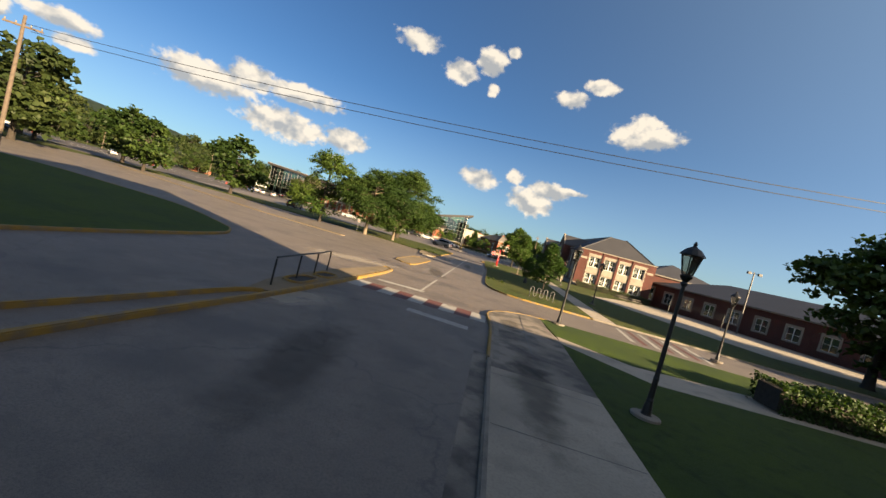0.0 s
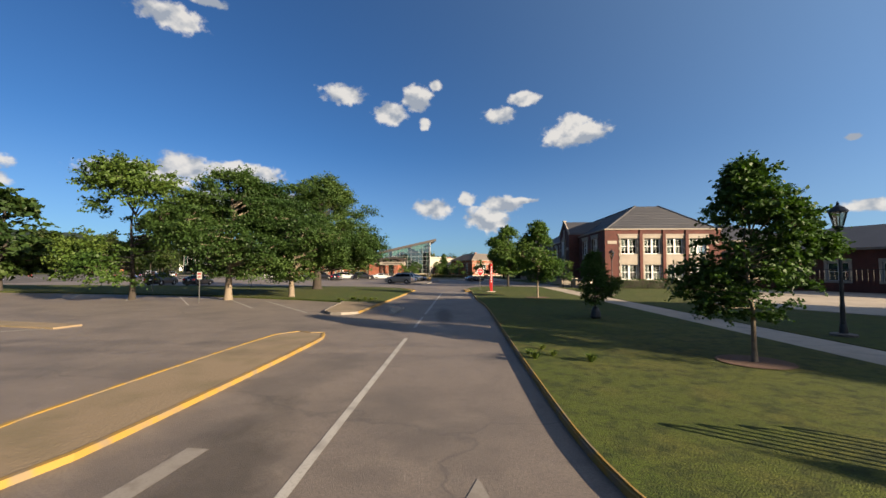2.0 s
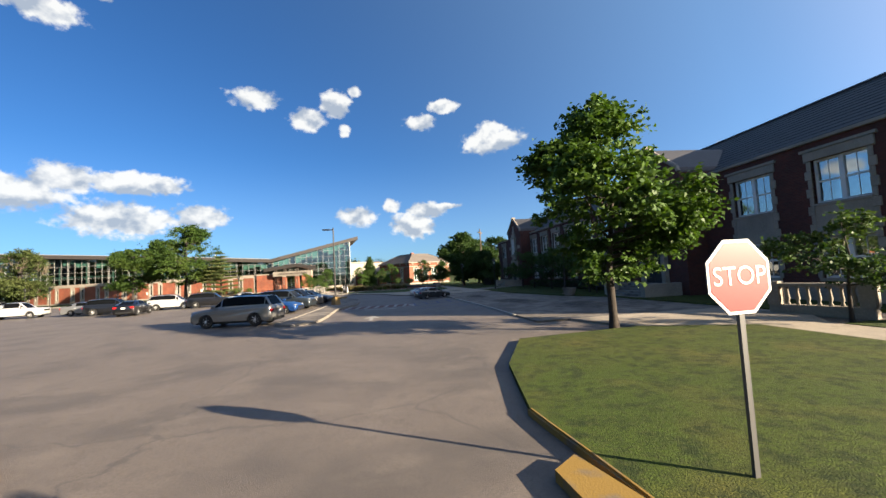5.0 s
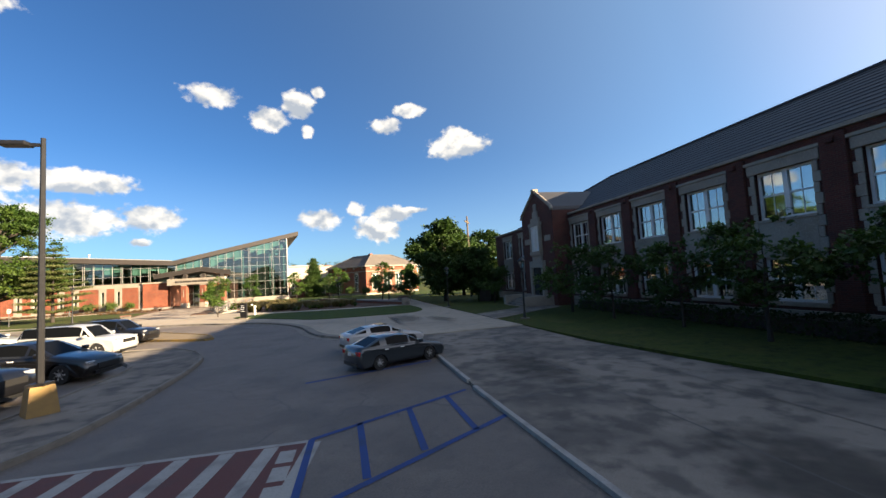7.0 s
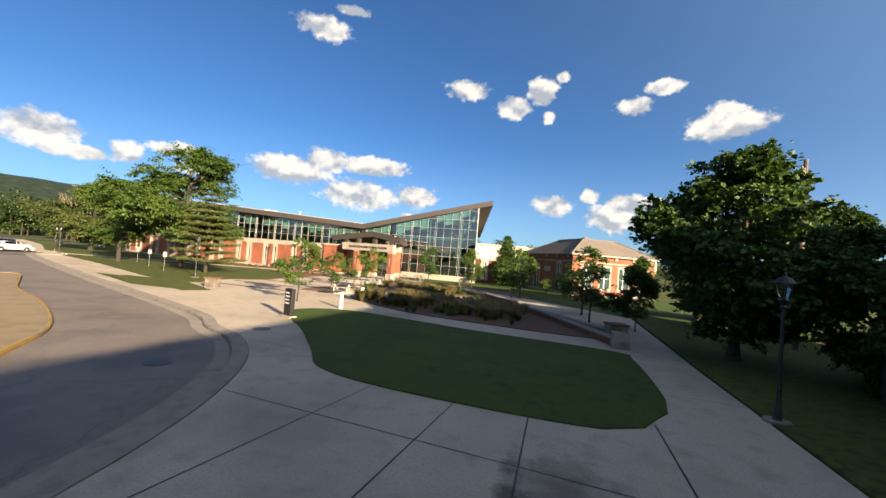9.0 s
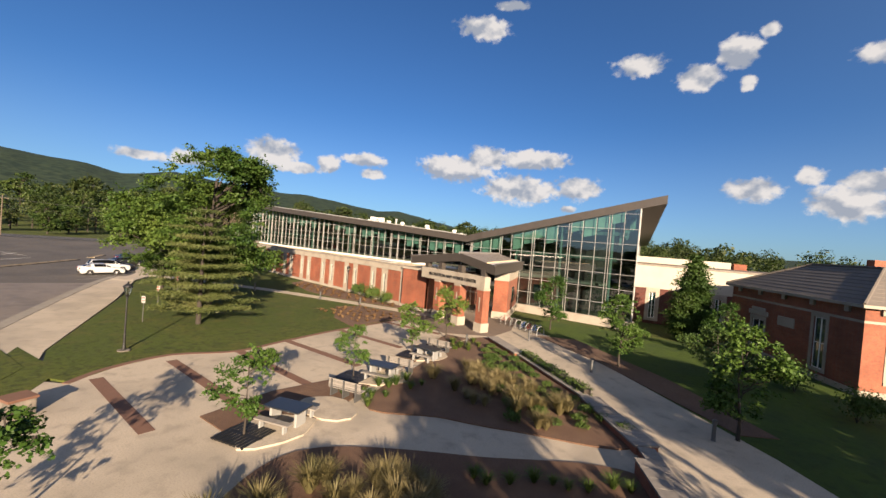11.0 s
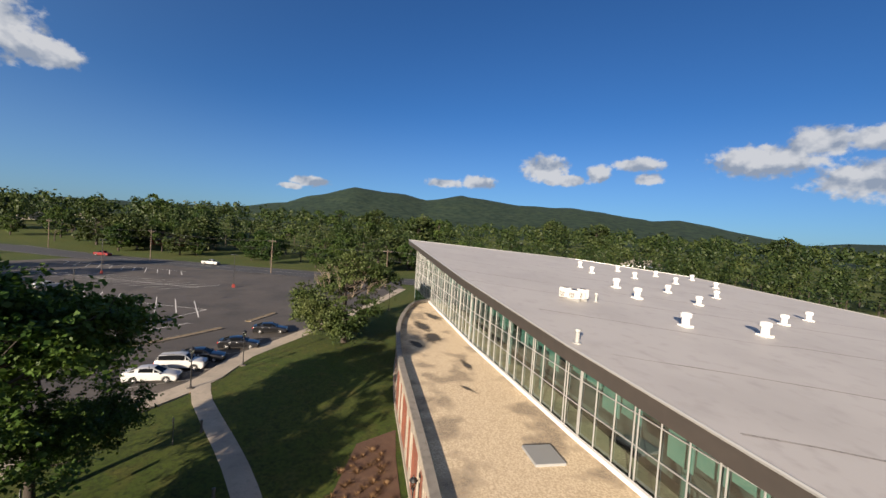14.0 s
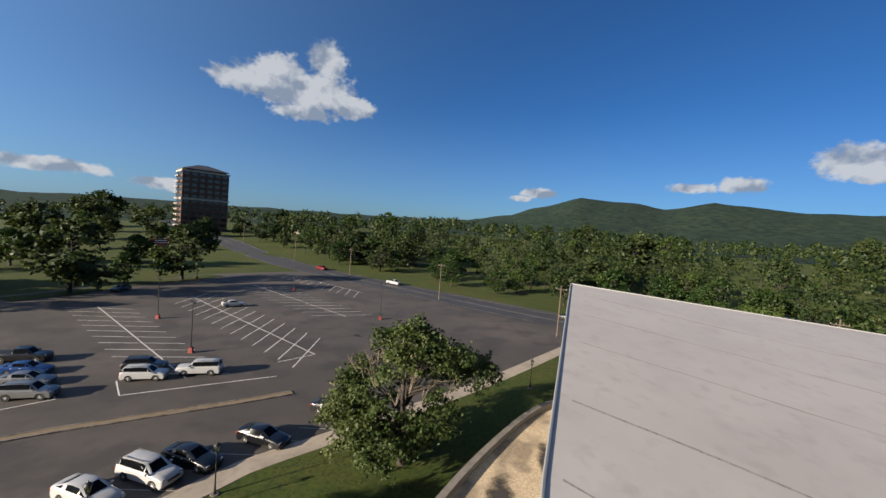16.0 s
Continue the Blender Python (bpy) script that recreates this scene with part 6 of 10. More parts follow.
bm.faces.new([bm.verts.new((*p, CZ[p] - 0.75)) for p in (FL, FP, BP, BL)]), bm.faces.new([bm.verts.new((*p, CZ[p] - 0.75)) for p in (FP, FR, BR, BP)])
part("fascia", bm, M_DKMETAL, cn, "deep bronze fascia")
bm = bmesh.new()
for i in range(26):
    t = (i + 0.5) / 26
    for (a, b_, c, d_) in ((FL, FP, BP, BL), (FR, FP, BP, BR)):
        p = Vector((*a, CZ[a])).lerp(Vector((*d_, CZ[d_])), t)
        q = Vector((*b_, CZ[b_])).lerp(Vector((*c, CZ[c])), t)
        tube(bm, p + Vector((0, 0, 0.03)), q + Vector((0, 0, 0.03)), 0.055, n=4, cap=False)
part("seam", bm, M_SEAM, cn)
bm = bmesh.new(); tube(bm, (*FP, CZ[FP] + 0.05), (*BP, CZ[BP] + 0.05), 0.14, n=6); part("ridge_cap", bm, M_SEAM, cn)
bm = bmesh.new()
for a, b_, dz in ((FR, BR, 0.0), (FL, BL, 0.0)):
    p, q = Vector((*a, CZ[a] + 0.12)), Vector((*b_, CZ[b_] + 0.12))
    tube(bm, p, q, 0.16, n=4)
part("gutter_edge", bm, M_DKMETAL, cn)
ga, gb = Vector((*FR, CZ[FR])), Vector((*BR, CZ[BR]))
inw = (Vector((*FP, CZ[FP])) - ga).normalized()
bm = bmesh.new()
bm.faces.new([bm.verts.new(p + Vector((0, 0, 0.09))) for p in (ga + inw * 0.2, gb + inw * 0.2, gb + inw * 0.95, ga + inw * 0.95)])
part("gutter_floor", bm, M_MEMB, cn, "grey lined box gutter")
bm = bmesh.new(); tube(bm, ga + inw * 1.0 + Vector((0, 0, 0.1)), gb + inw * 1.0 + Vector((0, 0, 0.1)), 0.09, n=6); part("gutter_debris", bm, M_GRAVEL, cn, "line of tan leaf litter")
# roof equipment
M_CASING = node_mat("weathered_casing", (0.72, 0.71, 0.69), 0.55, var=[(2.5, 5, 0.45, 0.7, (0.5, 0.48, 0.45), 0.7)])
vents = ((-57.5, 103.8), (-56.4, 110.9), (-54, 133), (-76.3, 109.9), (-69.3, 107.9), (-76.7, 118.3), (-96.6, 132.4), (-89.5, 122.5), (-98.4, 125.3), (-88.3, 129.7), (-68.9, 116), (-76, 125.7), (-97.2, 141.3), (-90.7, 115), (-98.4, 117.2), (-87.8, 137.5), (-65.5, 128), (-62, 120), (-50, 124))
vent = thing("roof_vent", "white turbine roof vent with round cap", "vent", group="roof vents")
bm = bmesh.new(); box(bm, -0.42, 0.42, -0.42, 0.42, 0, 0.18); part("curb", bm, M_WHITE, vent)
bm = bmesh.new(); lathe(bm, [(0.3, 0.18), (0.3, 0.8), (0.42, 0.82), (0.44, 1.12), (0.3, 1.2), (0.02, 1.24)], 16); part("hood", bm, M_WHITE, vent, smooth=False)
for k, (x, y) in enumerate(vents):
    m = pose(x, y, roof_w(x, y) - 0.03) @ Matrix.Scale(1.05 if k < 5 else 0.9, 4)
    if k == 0:
        vent.matrix_basis = m
    else:
        copy_thing(vent, m)
ac = thing("air_conditioner", "cluster of pale rooftop condenser units on a rack", "air conditioner", pose(-65.0, 97.3, roof_w(-65, 97.3) - 0.05, 0, 0, 20))
for dx, dy, hh in ((-0.62, -0.55, 0.95), (0.55, -0.5, 0.85), (-0.5, 0.6, 0.75), (0.62, 0.62, 0.95)):
    b_ = part("casing", bbox(dx - 0.42, dx + 0.42, dy - 0.4, dy + 0.4, 0.25, 0.25 + hh, 0.03), M_CASING, ac)
    bm = bmesh.new(); tube(bm, (dx, dy, 0.25 + hh), (dx, dy, 0.29 + hh), 0.31, 0.31, 18); part("fan_grille", bm, M_DKMETAL, b_)
    for q in range(5):
        bm = bmesh.new(); box(bm, dx - 0.36, dx + 0.36, dy - 0.412, dy - 0.4, 0.35 + q * 0.11, 0.41 + q * 0.11); part("louvre", bm, M_DKMETAL, b_)
for s_ in (-0.55, 0.55):
    part("base_rail", bbox(-1.25, 1.25, s_ - 0.06, s_ + 0.06, 0.0, 0.25, 0.01), M_ALU, ac)
for x_ in (-1.35, -1.15, 1.2):
    bm = bmesh.new(); tube(bm, (x_, 0.3, 0.0), (x_, 0.3, 0.9), 0.035, n=6); tube(bm, (x_, 0.3, 0.9), (x_ * 0.6, 0.1, 0.75), 0.03, n=6); part("pipe", bm, M_ALU, ac)
for (x, y) in ((-64.9, 99.8), (-50.6, 89.6)):
    v2 = thing("roof_pipe", "short metal exhaust pipe on the roof", "vent", pose(x, y, roof_w(x, y) - 0.03))
    bm = bmesh.new(); lathe(bm, [(0.28, 0), (0.28, 0.1), (0.14, 0.12), (0.14, 0.75), (0.24, 0.8), (0.2, 0.95), (0.02, 1.0)], 12); part("pipe", bm, M_ALU, v2)

# ---- parked cars ----
def paint(name, c, metal=0.35):
    m = node_mat(name, c, 0.28, metal, var=[(0.9, 3, 0.5, 0.75, tuple(v * 0.82 for v in c), 0.4)], space="object")
    b = m.node_tree.nodes["Principled BSDF"]
    b.inputs["Coat Weight"].default_value, b.inputs["Coat Roughness"].default_value = 0.7, 0.05
    return m


P_GREY = paint("slate_grey_paint", (0.055, 0.07, 0.085))
P_WHITE = paint("white_car_paint", (0.69, 0.69, 0.68), 0.0)
P_SILVER = paint("silver_paint", (0.42, 0.42, 0.41), 0.6)
P_BLACK = paint("black_car_paint", (0.012, 0.012, 0.014), 0.2)
P_BLUE = paint("blue_car_paint", (0.02, 0.09, 0.34))
P_RED = paint("red_car_paint", (0.3, 0.02, 0.015), 0.2)
M_RUBBER = node_mat("tyre_rubber", (0.018, 0.018, 0.018), 0.85, var=[(12, 3, 0.5, 0.7, (0.035, 0.033, 0.03), 0.5)], space="object")
M_RIM = node_mat("alloy_rim", (0.69, 0.69, 0.7), 0.4, 0.1)
M_TRIM = node_mat("black_plastic", (0.02, 0.02, 0.02), 0.5)
M_TAIL = node_mat("red_lamp_lens", (0.69, 0.02, 0.02), 0.15, spec=0.8)
M_HEADL = node_mat("clear_lamp_lens", (0.6, 0.62, 0.64), 0.1, 0.3, spec=0.9)
M_CARWIN = node_mat("dark_car_glass", (0.008, 0.009, 0.01), 0.06, spec=0.06)
SHAPES = {
    # half length, half width, wheel radius, front axle, rear axle, lower outline (x, z), cabin stations (x, roof z, pillar after)
    "sedan": (2.42, 0.91, 0.335, 1.43, -1.37, [(2.42, 0.42), (2.4, 0.6), (2.25, 0.74), (1.7, 0.86), (0.92, 0.99), (-0.6, 1.02), (-1.7, 1.08), (-2.25, 1.1), (-2.38, 1.0), (-2.42, 0.62), (-2.38, 0.36)],
              [(1.05, 0.97), (0.25, 1.40), (0.05, 1.44), (-0.32, 1.465), (-0.44, 1.465), (-0.95, 1.43), (-1.2, 1.385), (-1.95, 1.09)], (4,), 0.2),
    "coupe": (2.45, 0.92, 0.345, 1.5, -1.38, [(2.45, 0.4), (2.43, 0.58), (2.25, 0.72), (1.7, 0.84), (0.92, 0.95), (-0.6, 0.98), (-1.7, 1.05), (-2.3, 1.08), (-2.43, 0.97), (-2.45, 0.6), (-2.4, 0.36)],
              [(1.0, 0.93), (0.2, 1.34), (0.0, 1.38), (-0.42, 1.40), (-0.54, 1.40), (-1.05, 1.35), (-1.2, 1.32), (-2.1, 1.06)], (4,), 0.2),
    "suv": (2.4, 0.95, 0.375, 1.42, -1.42, [(2.4, 0.45), (2.38, 0.75), (2.25, 0.95), (1.7, 1.03), (1.0, 1.1), (-0.6, 1.12), (-1.9, 1.15), (-2.3, 1.15), (-2.36, 1.0), (-2.4, 0.7), (-2.36, 0.42)],
            [(1.12, 1.08), (0.5, 1.62), (0.3, 1.68), (-0.25, 1.73), (-0.38, 1.73), (-1.2, 1.71), (-1.34, 1.7), (-1.95, 1.66), (-2.28, 1.16)], (4, 6), 0.25),
    "long_suv": (2.6, 1.0, 0.4, 1.55, -1.5, [(2.6, 0.48), (2.58, 0.85), (2.45, 1.04), (1.8, 1.12), (1.12, 1.16), (-0.6, 1.17), (-2.1, 1.2), (-2.5, 1.2), (-2.57, 1.0), (-2.6, 0.7), (-2.56, 0.45)],
                 [(1.22, 1.14), (0.65, 1.72), (0.45, 1.78), (-0.2, 1.83), (-0.33, 1.83), (-1.3, 1.82), (-1.44, 1.82), (-2.3, 1.78), (-2.5, 1.21)], (4, 6), 0.28),
    "pickup": (2.9, 0.98, 0.4, 1.85, -1.7, [(2.9, 0.5), (2.88, 0.9), (2.75, 1.08), (2.0, 1.15), (1.4, 1.18), (-0.4, 1.18), (-0.62, 1.2), (-2.85, 1.2), (-2.88, 1.0), (-2.9, 0.75), (-2.86, 0.55)],
               [(1.45, 1.16), (0.85, 1.75), (0.6, 1.82), (0.15, 1.84), (0.03, 1.84), (-0.4, 1.8), (-0.5, 1.78), (-0.66, 1.2)], (4,), 0.3),
}


def car(kind, x, y, heading, pm, label, cat="car", z=0.0, group="parked cars", size=1.0):
    hl, hw, wr, fx, rx_, low, cab, pillars, sill = SHAPES[kind]
    t = thing({"sedan": "sedan", "coupe": "coupe", "suv": "sport_utility_car", "long_suv": "sport_utility_car", "pickup": "pickup_truck"}[kind], label, cat, pose(x, y, z, 0, 0, heading) @ Matrix.Scale(size, 4), group)
    arch = wr + 0.06
    outline = [(px, pz) for px, pz in low]
    bottom = [(-hl + 0.12, sill)]
    for ax in (rx_, fx):
        for i in range(9):
            a = math.pi - math.pi * i / 8
            bottom.append((ax + arch * math.cos(a), max(sill, wr + arch * math.sin(a) - 0.02)))
    bottom.append((hl - 0.12, sill))
    prof = outline + bottom
    bm = bmesh.new()
    rows = []
    for yy, dz, sx in ((-1.0, -0.16, 0.925), (-0.985, -0.07, 0.955), (-0.9, -0.015, 0.98), (-0.55, 0.0, 1.0), (0, 0.012, 1.005), (0.55, 0.0, 1.0), (0.9, -0.015, 0.98), (0.985, -0.07, 0.955), (1.0, -0.16, 0.925)):
        r = []
        for i, (px, pz) in enumerate(prof):
            top = 0.0 if pz < 0.55 or i >= len(outline) else 1.0
            k = sx if abs(px) > hl * 0.86 else 1 - (1 - sx) * 0.25
            flare = 1.0 if pz < 0.85 else 0.975
            r.append(bm.verts.new((px * k, yy * hw * flare, pz + dz * top)))
        rows.append(r)
    n = len(prof)
    for a, b_ in zip(rows, rows[1:]):
        for i in range(n):
            j = (i + 1) % n
            bm.faces.new((a[i], b_[i], b_[j], a[j]))
    bm.faces.new(rows[0]), bm.faces.new(list(reversed(rows[-1])))
    bmesh.ops.recalc_face_normals(bm, faces=bm.faces)
    for f in bm.faces:
        f.smooth = len(f.verts) == 4
    body = part("body", bm, pm, t)
    # cabin: paint on roof and pillars, glass between
    bp, bg_ = bmesh.new(), bmesh.new()
    belt = [float(np.interp(-px, [-p[0] for p in low[1:8]], [p[1] for p in low[1:8]])) - 0.03 for px, _ in cab]
    sec = []
    m_ = len(cab)
    for i, ((px, rz), bz) in enumerate(zip(cab, belt)):
        end = i in (0, m_ - 1)
        f_ = 0.0 if end else min(1.0, (rz - bz) / 0.42)
        wb, wt = hw * 0.93, hw * (0.9 - 0.17 * f_)
        ztop = rz if not end else bz + 0.02
        mid = bz + (ztop - bz) * 0.16
        sec.append([(px, -wb, bz), (px, -wb + 0.02, mid), (px, -wt, ztop - 0.045 * f_), (px, -wt * 0.72, ztop), (px, wt * 0.72, ztop), (px, wt, ztop - 0.045 * f_), (px, wb - 0.02, mid), (px, wb, bz)])
    for i in range(m_ - 1):
        a, b_ = sec[i], sec[i + 1]
        for j in range(7):
            quad = [a[j], a[j + 1], b_[j + 1], b_[j]]
            glass = False
            if j == 3 and i in (0, m_ - 2):
                glass = True
            if j in (1, 5) and i not in (0, m_ - 2) and not (kind in ("sedan", "coupe") and i == m_ - 3):
                glass = True
            if j in (2, 4) and i in (0, m_ - 2):
                glass = False
            tgt = bg_ if glass else bp
            vs = [tgt.verts.new(p) for p in quad]
            try:
                tgt.faces.new(vs)
            except ValueError:
                pass
    for b2 in (bp, bg_):
        bmesh.ops.remove_doubles(b2, verts=b2.verts, dist=0.002)
        bmesh.ops.recalc_face_normals(b2, faces=b2.faces)
        for f in b2.faces:
            f.smooth = True
    # quarter glass in the sloping ends
    for i in (0, m_ - 2):
        for sgn in (1, 6):
            a, b_ = sec[i], sec[i + 1]
            j = 1 if sgn == 1 else 5
            c = [Vector(a[j]), Vector(a[j + 1]), Vector(b_[j + 1]), Vector(b_[j])]
            ctr = sum(c, Vector()) / 4
            off = Vector((0, -0.006 if j == 1 else 0.006, 0.004))
            vs = [bg_.verts.new(ctr + (p - ctr) * 0.74 + off) for p in c]
            bg_.faces.new(vs)
    cabin = part("cabin", bp, pm, t)
    part("window_glass", bg_, M_CARWIN, t, "dark tinted window glass")
    for ax in (fx, rx_):
        for s in (-1, 1):
            wy = s * (hw - 0.13)
            bm = bmesh.new()
            lathe(bm, [(wr * 0.62, -0.1), (wr * 0.94, -0.11), (wr, -0.07), (wr, 0.07), (wr * 0.94, 0.11), (wr * 0.62, 0.1)], 22)
            bmesh.ops.rotate(bm, verts=bm.verts, matrix=Matrix.Rotation(math.pi / 2, 3, "X"))
            bmesh.ops.translate(bm, verts=bm.verts, vec=(ax, wy, wr))
            w = part("wheel", bm, M_RUBBER, t, smooth=False)
            bm = bmesh.new()
            lathe(bm, [(wr * 0.64, 0.085), (wr * 0.6, 0.1), (wr * 0.55, 0.06), (wr * 0.2, 0.075), (wr * 0.17, 0.1), (0.02, 0.105)], 18)
            for q in range(7):
                a = q * 2 * math.pi / 7
                box(bm, wr * 0.12, wr * 0.6, -0.028, 0.028, 0.07, 0.1, 0, Matrix.Rotation(a, 4, "Z"))
            bmesh.ops.rotate(bm, verts=bm.verts, matrix=Matrix.Rotation(-math.pi / 2 * s, 3, "X"))
            bmesh.ops.translate(bm, verts=bm.verts, vec=(ax, wy, wr))
            part("rim", bm, M_RIM, w, "spoked alloy rim")
    # dark wheel wells and underside
    bm = bmesh.new()
    box(bm, -hl + 0.25, hl - 0.25, -hw + 0.26, hw - 0.26, sill - 0.04, wr * 2 + 0.02)
    part("underbody", bm, M_TRIM, t)
    zl = low[2][1]
    zr = low[8][1] - 0.08
    for s in (-1, 1):
        part("headlight", bbox(hl - 0.42, hl - 0.1, s * hw * 0.72 - 0.17, s * hw * 0.72 + 0.17, zl - 0.16, zl - 0.02, 0.03), M_HEADL, t, "clear headlight")
        part("taillight", bbox(-hl + 0.03, -hl + 0.34, s * hw * 0.72 - 0.2, s * hw * 0.72 + 0.2, zr - 0.16, zr + 0.02, 0.03), M_TAIL, t, "red tail light")
        mx = cab[0][0] - 0.22
        part("wing_mirror", bbox(mx - 0.08, mx + 0.08, s * (hw + 0.09) - 0.1, s * (hw + 0.09) + 0.1, belt[0] + 0.02, belt[0] + 0.17, 0.03), pm, t)
        for k, hx in enumerate((-0.15, -1.0)):
            if kind == "coupe" and k:
                continue
            part("door_handle", bbox(hx - 0.1, hx + 0.1, s * hw * 0.985 - 0.02, s * hw * 0.985 + 0.02, belt[3] - 0.12, belt[3] - 0.08, 0.008), M_RIM if kind == "sedan" else pm, t)
    bm = bmesh.new()
    box(bm, hl - 0.1, hl + 0.015, -0.5, 0.5, zl - 0.32, zl - 0.14)
    box(bm, hl - 0.1, hl + 0.01, -0.62, 0.62, 0.26, 0.36)
    part("grille", bm, M_TRIM, t, "black grille and air intake")
    part("number_plate", bbox(-hl - 0.012, -hl + 0.05, -0.16, 0.16, 0.72, 0.87, 0.004), M_WHITE, t, "plain pale plate")
    bm = bmesh.new(); box(bm, -hl - 0.008, -hl + 0.1, -hw * 0.7, hw * 0.7, 0.3, 0.45); part("rear_bumper", bm, M_TRIM, t)
    if kind in ("suv", "long_suv"):
        for s in (-1, 1):
            bm = bmesh.new(); tube(bm, (0.15, s * hw * 0.64, cab[3][1] + 0.04), (-1.9, s * hw * 0.64, cab[5][1] + 0.04), 0.025, n=6); part("roof_rail", bm, M_TRIM, t)
    if kind == "coupe":
        part("sunroof", bbox(-0.42, 0.12, -0.45, 0.45, cab[3][1] - 0.02, cab[3][1] + 0.012, 0.005), M_CARWIN, t, "dark glass sunroof")
    if kind == "pickup":
        bm = bmesh.new(); box(bm, -2.8, -0.75, -hw * 0.82, hw * 0.82, 1.206, 1.215); part("bed_cover", bm, M_TRIM, t, "dark bed of the truck")
    return t


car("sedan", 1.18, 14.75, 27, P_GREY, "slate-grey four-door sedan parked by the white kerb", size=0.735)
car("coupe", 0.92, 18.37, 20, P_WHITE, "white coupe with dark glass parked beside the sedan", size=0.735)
car("suv", -11.9, 10.5, -8, P_GREY, "dark grey sport utility car in the lot")
car("suv", -11.9, 13.9, -8, P_BLACK, "black sport utility car in the lot")
car("sedan", -11.5, 17.6, -8, P_BLACK, "black sedan with a dusty bonnet in the lot")
car("long_suv", -13.7, 23.6, -6, P_WHITE, "long white sport utility car by the drive", size=0.88)
car("suv", -14.4, 28.0, -6, P_BLACK, "black sport utility car behind the white one", size=0.88)
car("coupe", -12.2, 6.7, -8, P_BLUE, "bright blue coupe in the lot")
car("suv", -11.6, -1.0, 170, P_SILVER, "silver sport utility car standing at the lot entrance")
for k, (x, y, h, kd, pm, lb) in enumerate(((-45, 25, 10, "pickup", P_WHITE, "white pickup truck in the far row"), (-37, 24.5, 12, "sedan", P_SILVER, "silver sedan in the far row"), (-28.5, 18, 100, "sedan", P_BLACK, "black sedan in the middle of the lot"),
        (-28.5, 25, 12, "suv", P_WHITE, "white sport utility car in the far row"), (-24.5, 25.5, 14, "suv", P_BLACK, "black sport utility car in the far row"), (-20.5, 27.0, 14, "sedan", P_WHITE, "white sedan near the drive"), (-33, 22, 12, "suv", P_BLACK, "black sport utility car in the far row"),
        (-44, -12.3, 95, "suv", P_BLACK, "dark sport utility car under the oaks"), (-39, -11.6, 95, "sedan", P_BLACK, "dark sedan under the oaks"))):
    car(kd, x, y, h, pm, lb)
# row by the west walk
for x, y, kd, pm, lb in ((-71.4, 56.6, "sedan", P_WHITE, "white sedan in the row along the walk"), (-74.8, 57.8, "suv", P_WHITE, "white sport utility car in the row along the walk"), (-77.6, 58.8, "sedan", P_BLACK, "black sedan in the row along the walk"),
        (-82.8, 61.3, "sedan", P_BLACK, "black sedan with dusty roof by the walk"), (-90.6, 63.4, "sedan", P_BLACK, "black sedan at the end of the row")):
    car(kd, x, y, 95, pm, lb)
for x, y, h, kd, pm, lb in ((-86.8, 38.9, 127, "suv", P_WHITE, "white sport utility car in the west lot"), (-91.2, 42.5, -53, "long_suv", P_WHITE, "long white sport utility car in the west lot"), (-88.6, 36.2, 127, "suv", P_BLACK, "black sport utility car in the west lot"),
        (-121.4, 14.9, 148, "sedan", P_WHITE, "white sedan alone in the west lot"), (-78, 34.5, 127, "suv", P_SILVER, "silver sport utility car in the west lot"), (-79.6, 30.5, 127, "sedan", P_SILVER, "silver sedan in the west lot"),
        (-81.2, 26.8, 127, "sedan", P_BLUE, "dark blue sedan in the west lot"), (-83, 21.8, 127, "pickup", P_BLACK, "black pickup truck in the west lot"), (-117, -16, 20, "sedan", P_BLACK, "dark sedan by the lot's far edge")):
    car(kd, x, y, h, pm, lb)
car("pickup", -190.5, -14, 72, P_RED, "red pickup truck on the county road", z=0.08, group="")
car("pickup", -179.0, 25, 72, P_WHITE, "white pickup truck on the county road", z=0.08, group="")
car("sedan", -161.5, 84, 78, P_BLACK, "dark sedan on the county road", z=0.08, group="")

# ---- other buildings ----
M_TAN_BRICK = brick_material("brown_brick", (0.2, 0.1, 0.06), (0.15, 0.075, 0.05), (0.25, 0.19, 0.14))
M_STUCCO = node_mat("cream_stucco", (0.66, 0.6, 0.5), 0.85, var=[(0.6, 5, 0.45, 0.7, (0.56, 0.5, 0.42), 0.6), (15, 3, 0.5, 0.7, (0.7, 0.65, 0.56), 0.4)], bump=0.15)
M_TANROOF = node_mat("grey_shingles", (0.2, 0.17, 0.145), 0.85, var=[(0.5, 4, 0.4, 0.7, (0.14, 0.12, 0.105), 0.7), (6, 4, 0.45, 0.7, (0.27, 0.23, 0.2), 0.5)], bump=0.5, bump_scale=8)


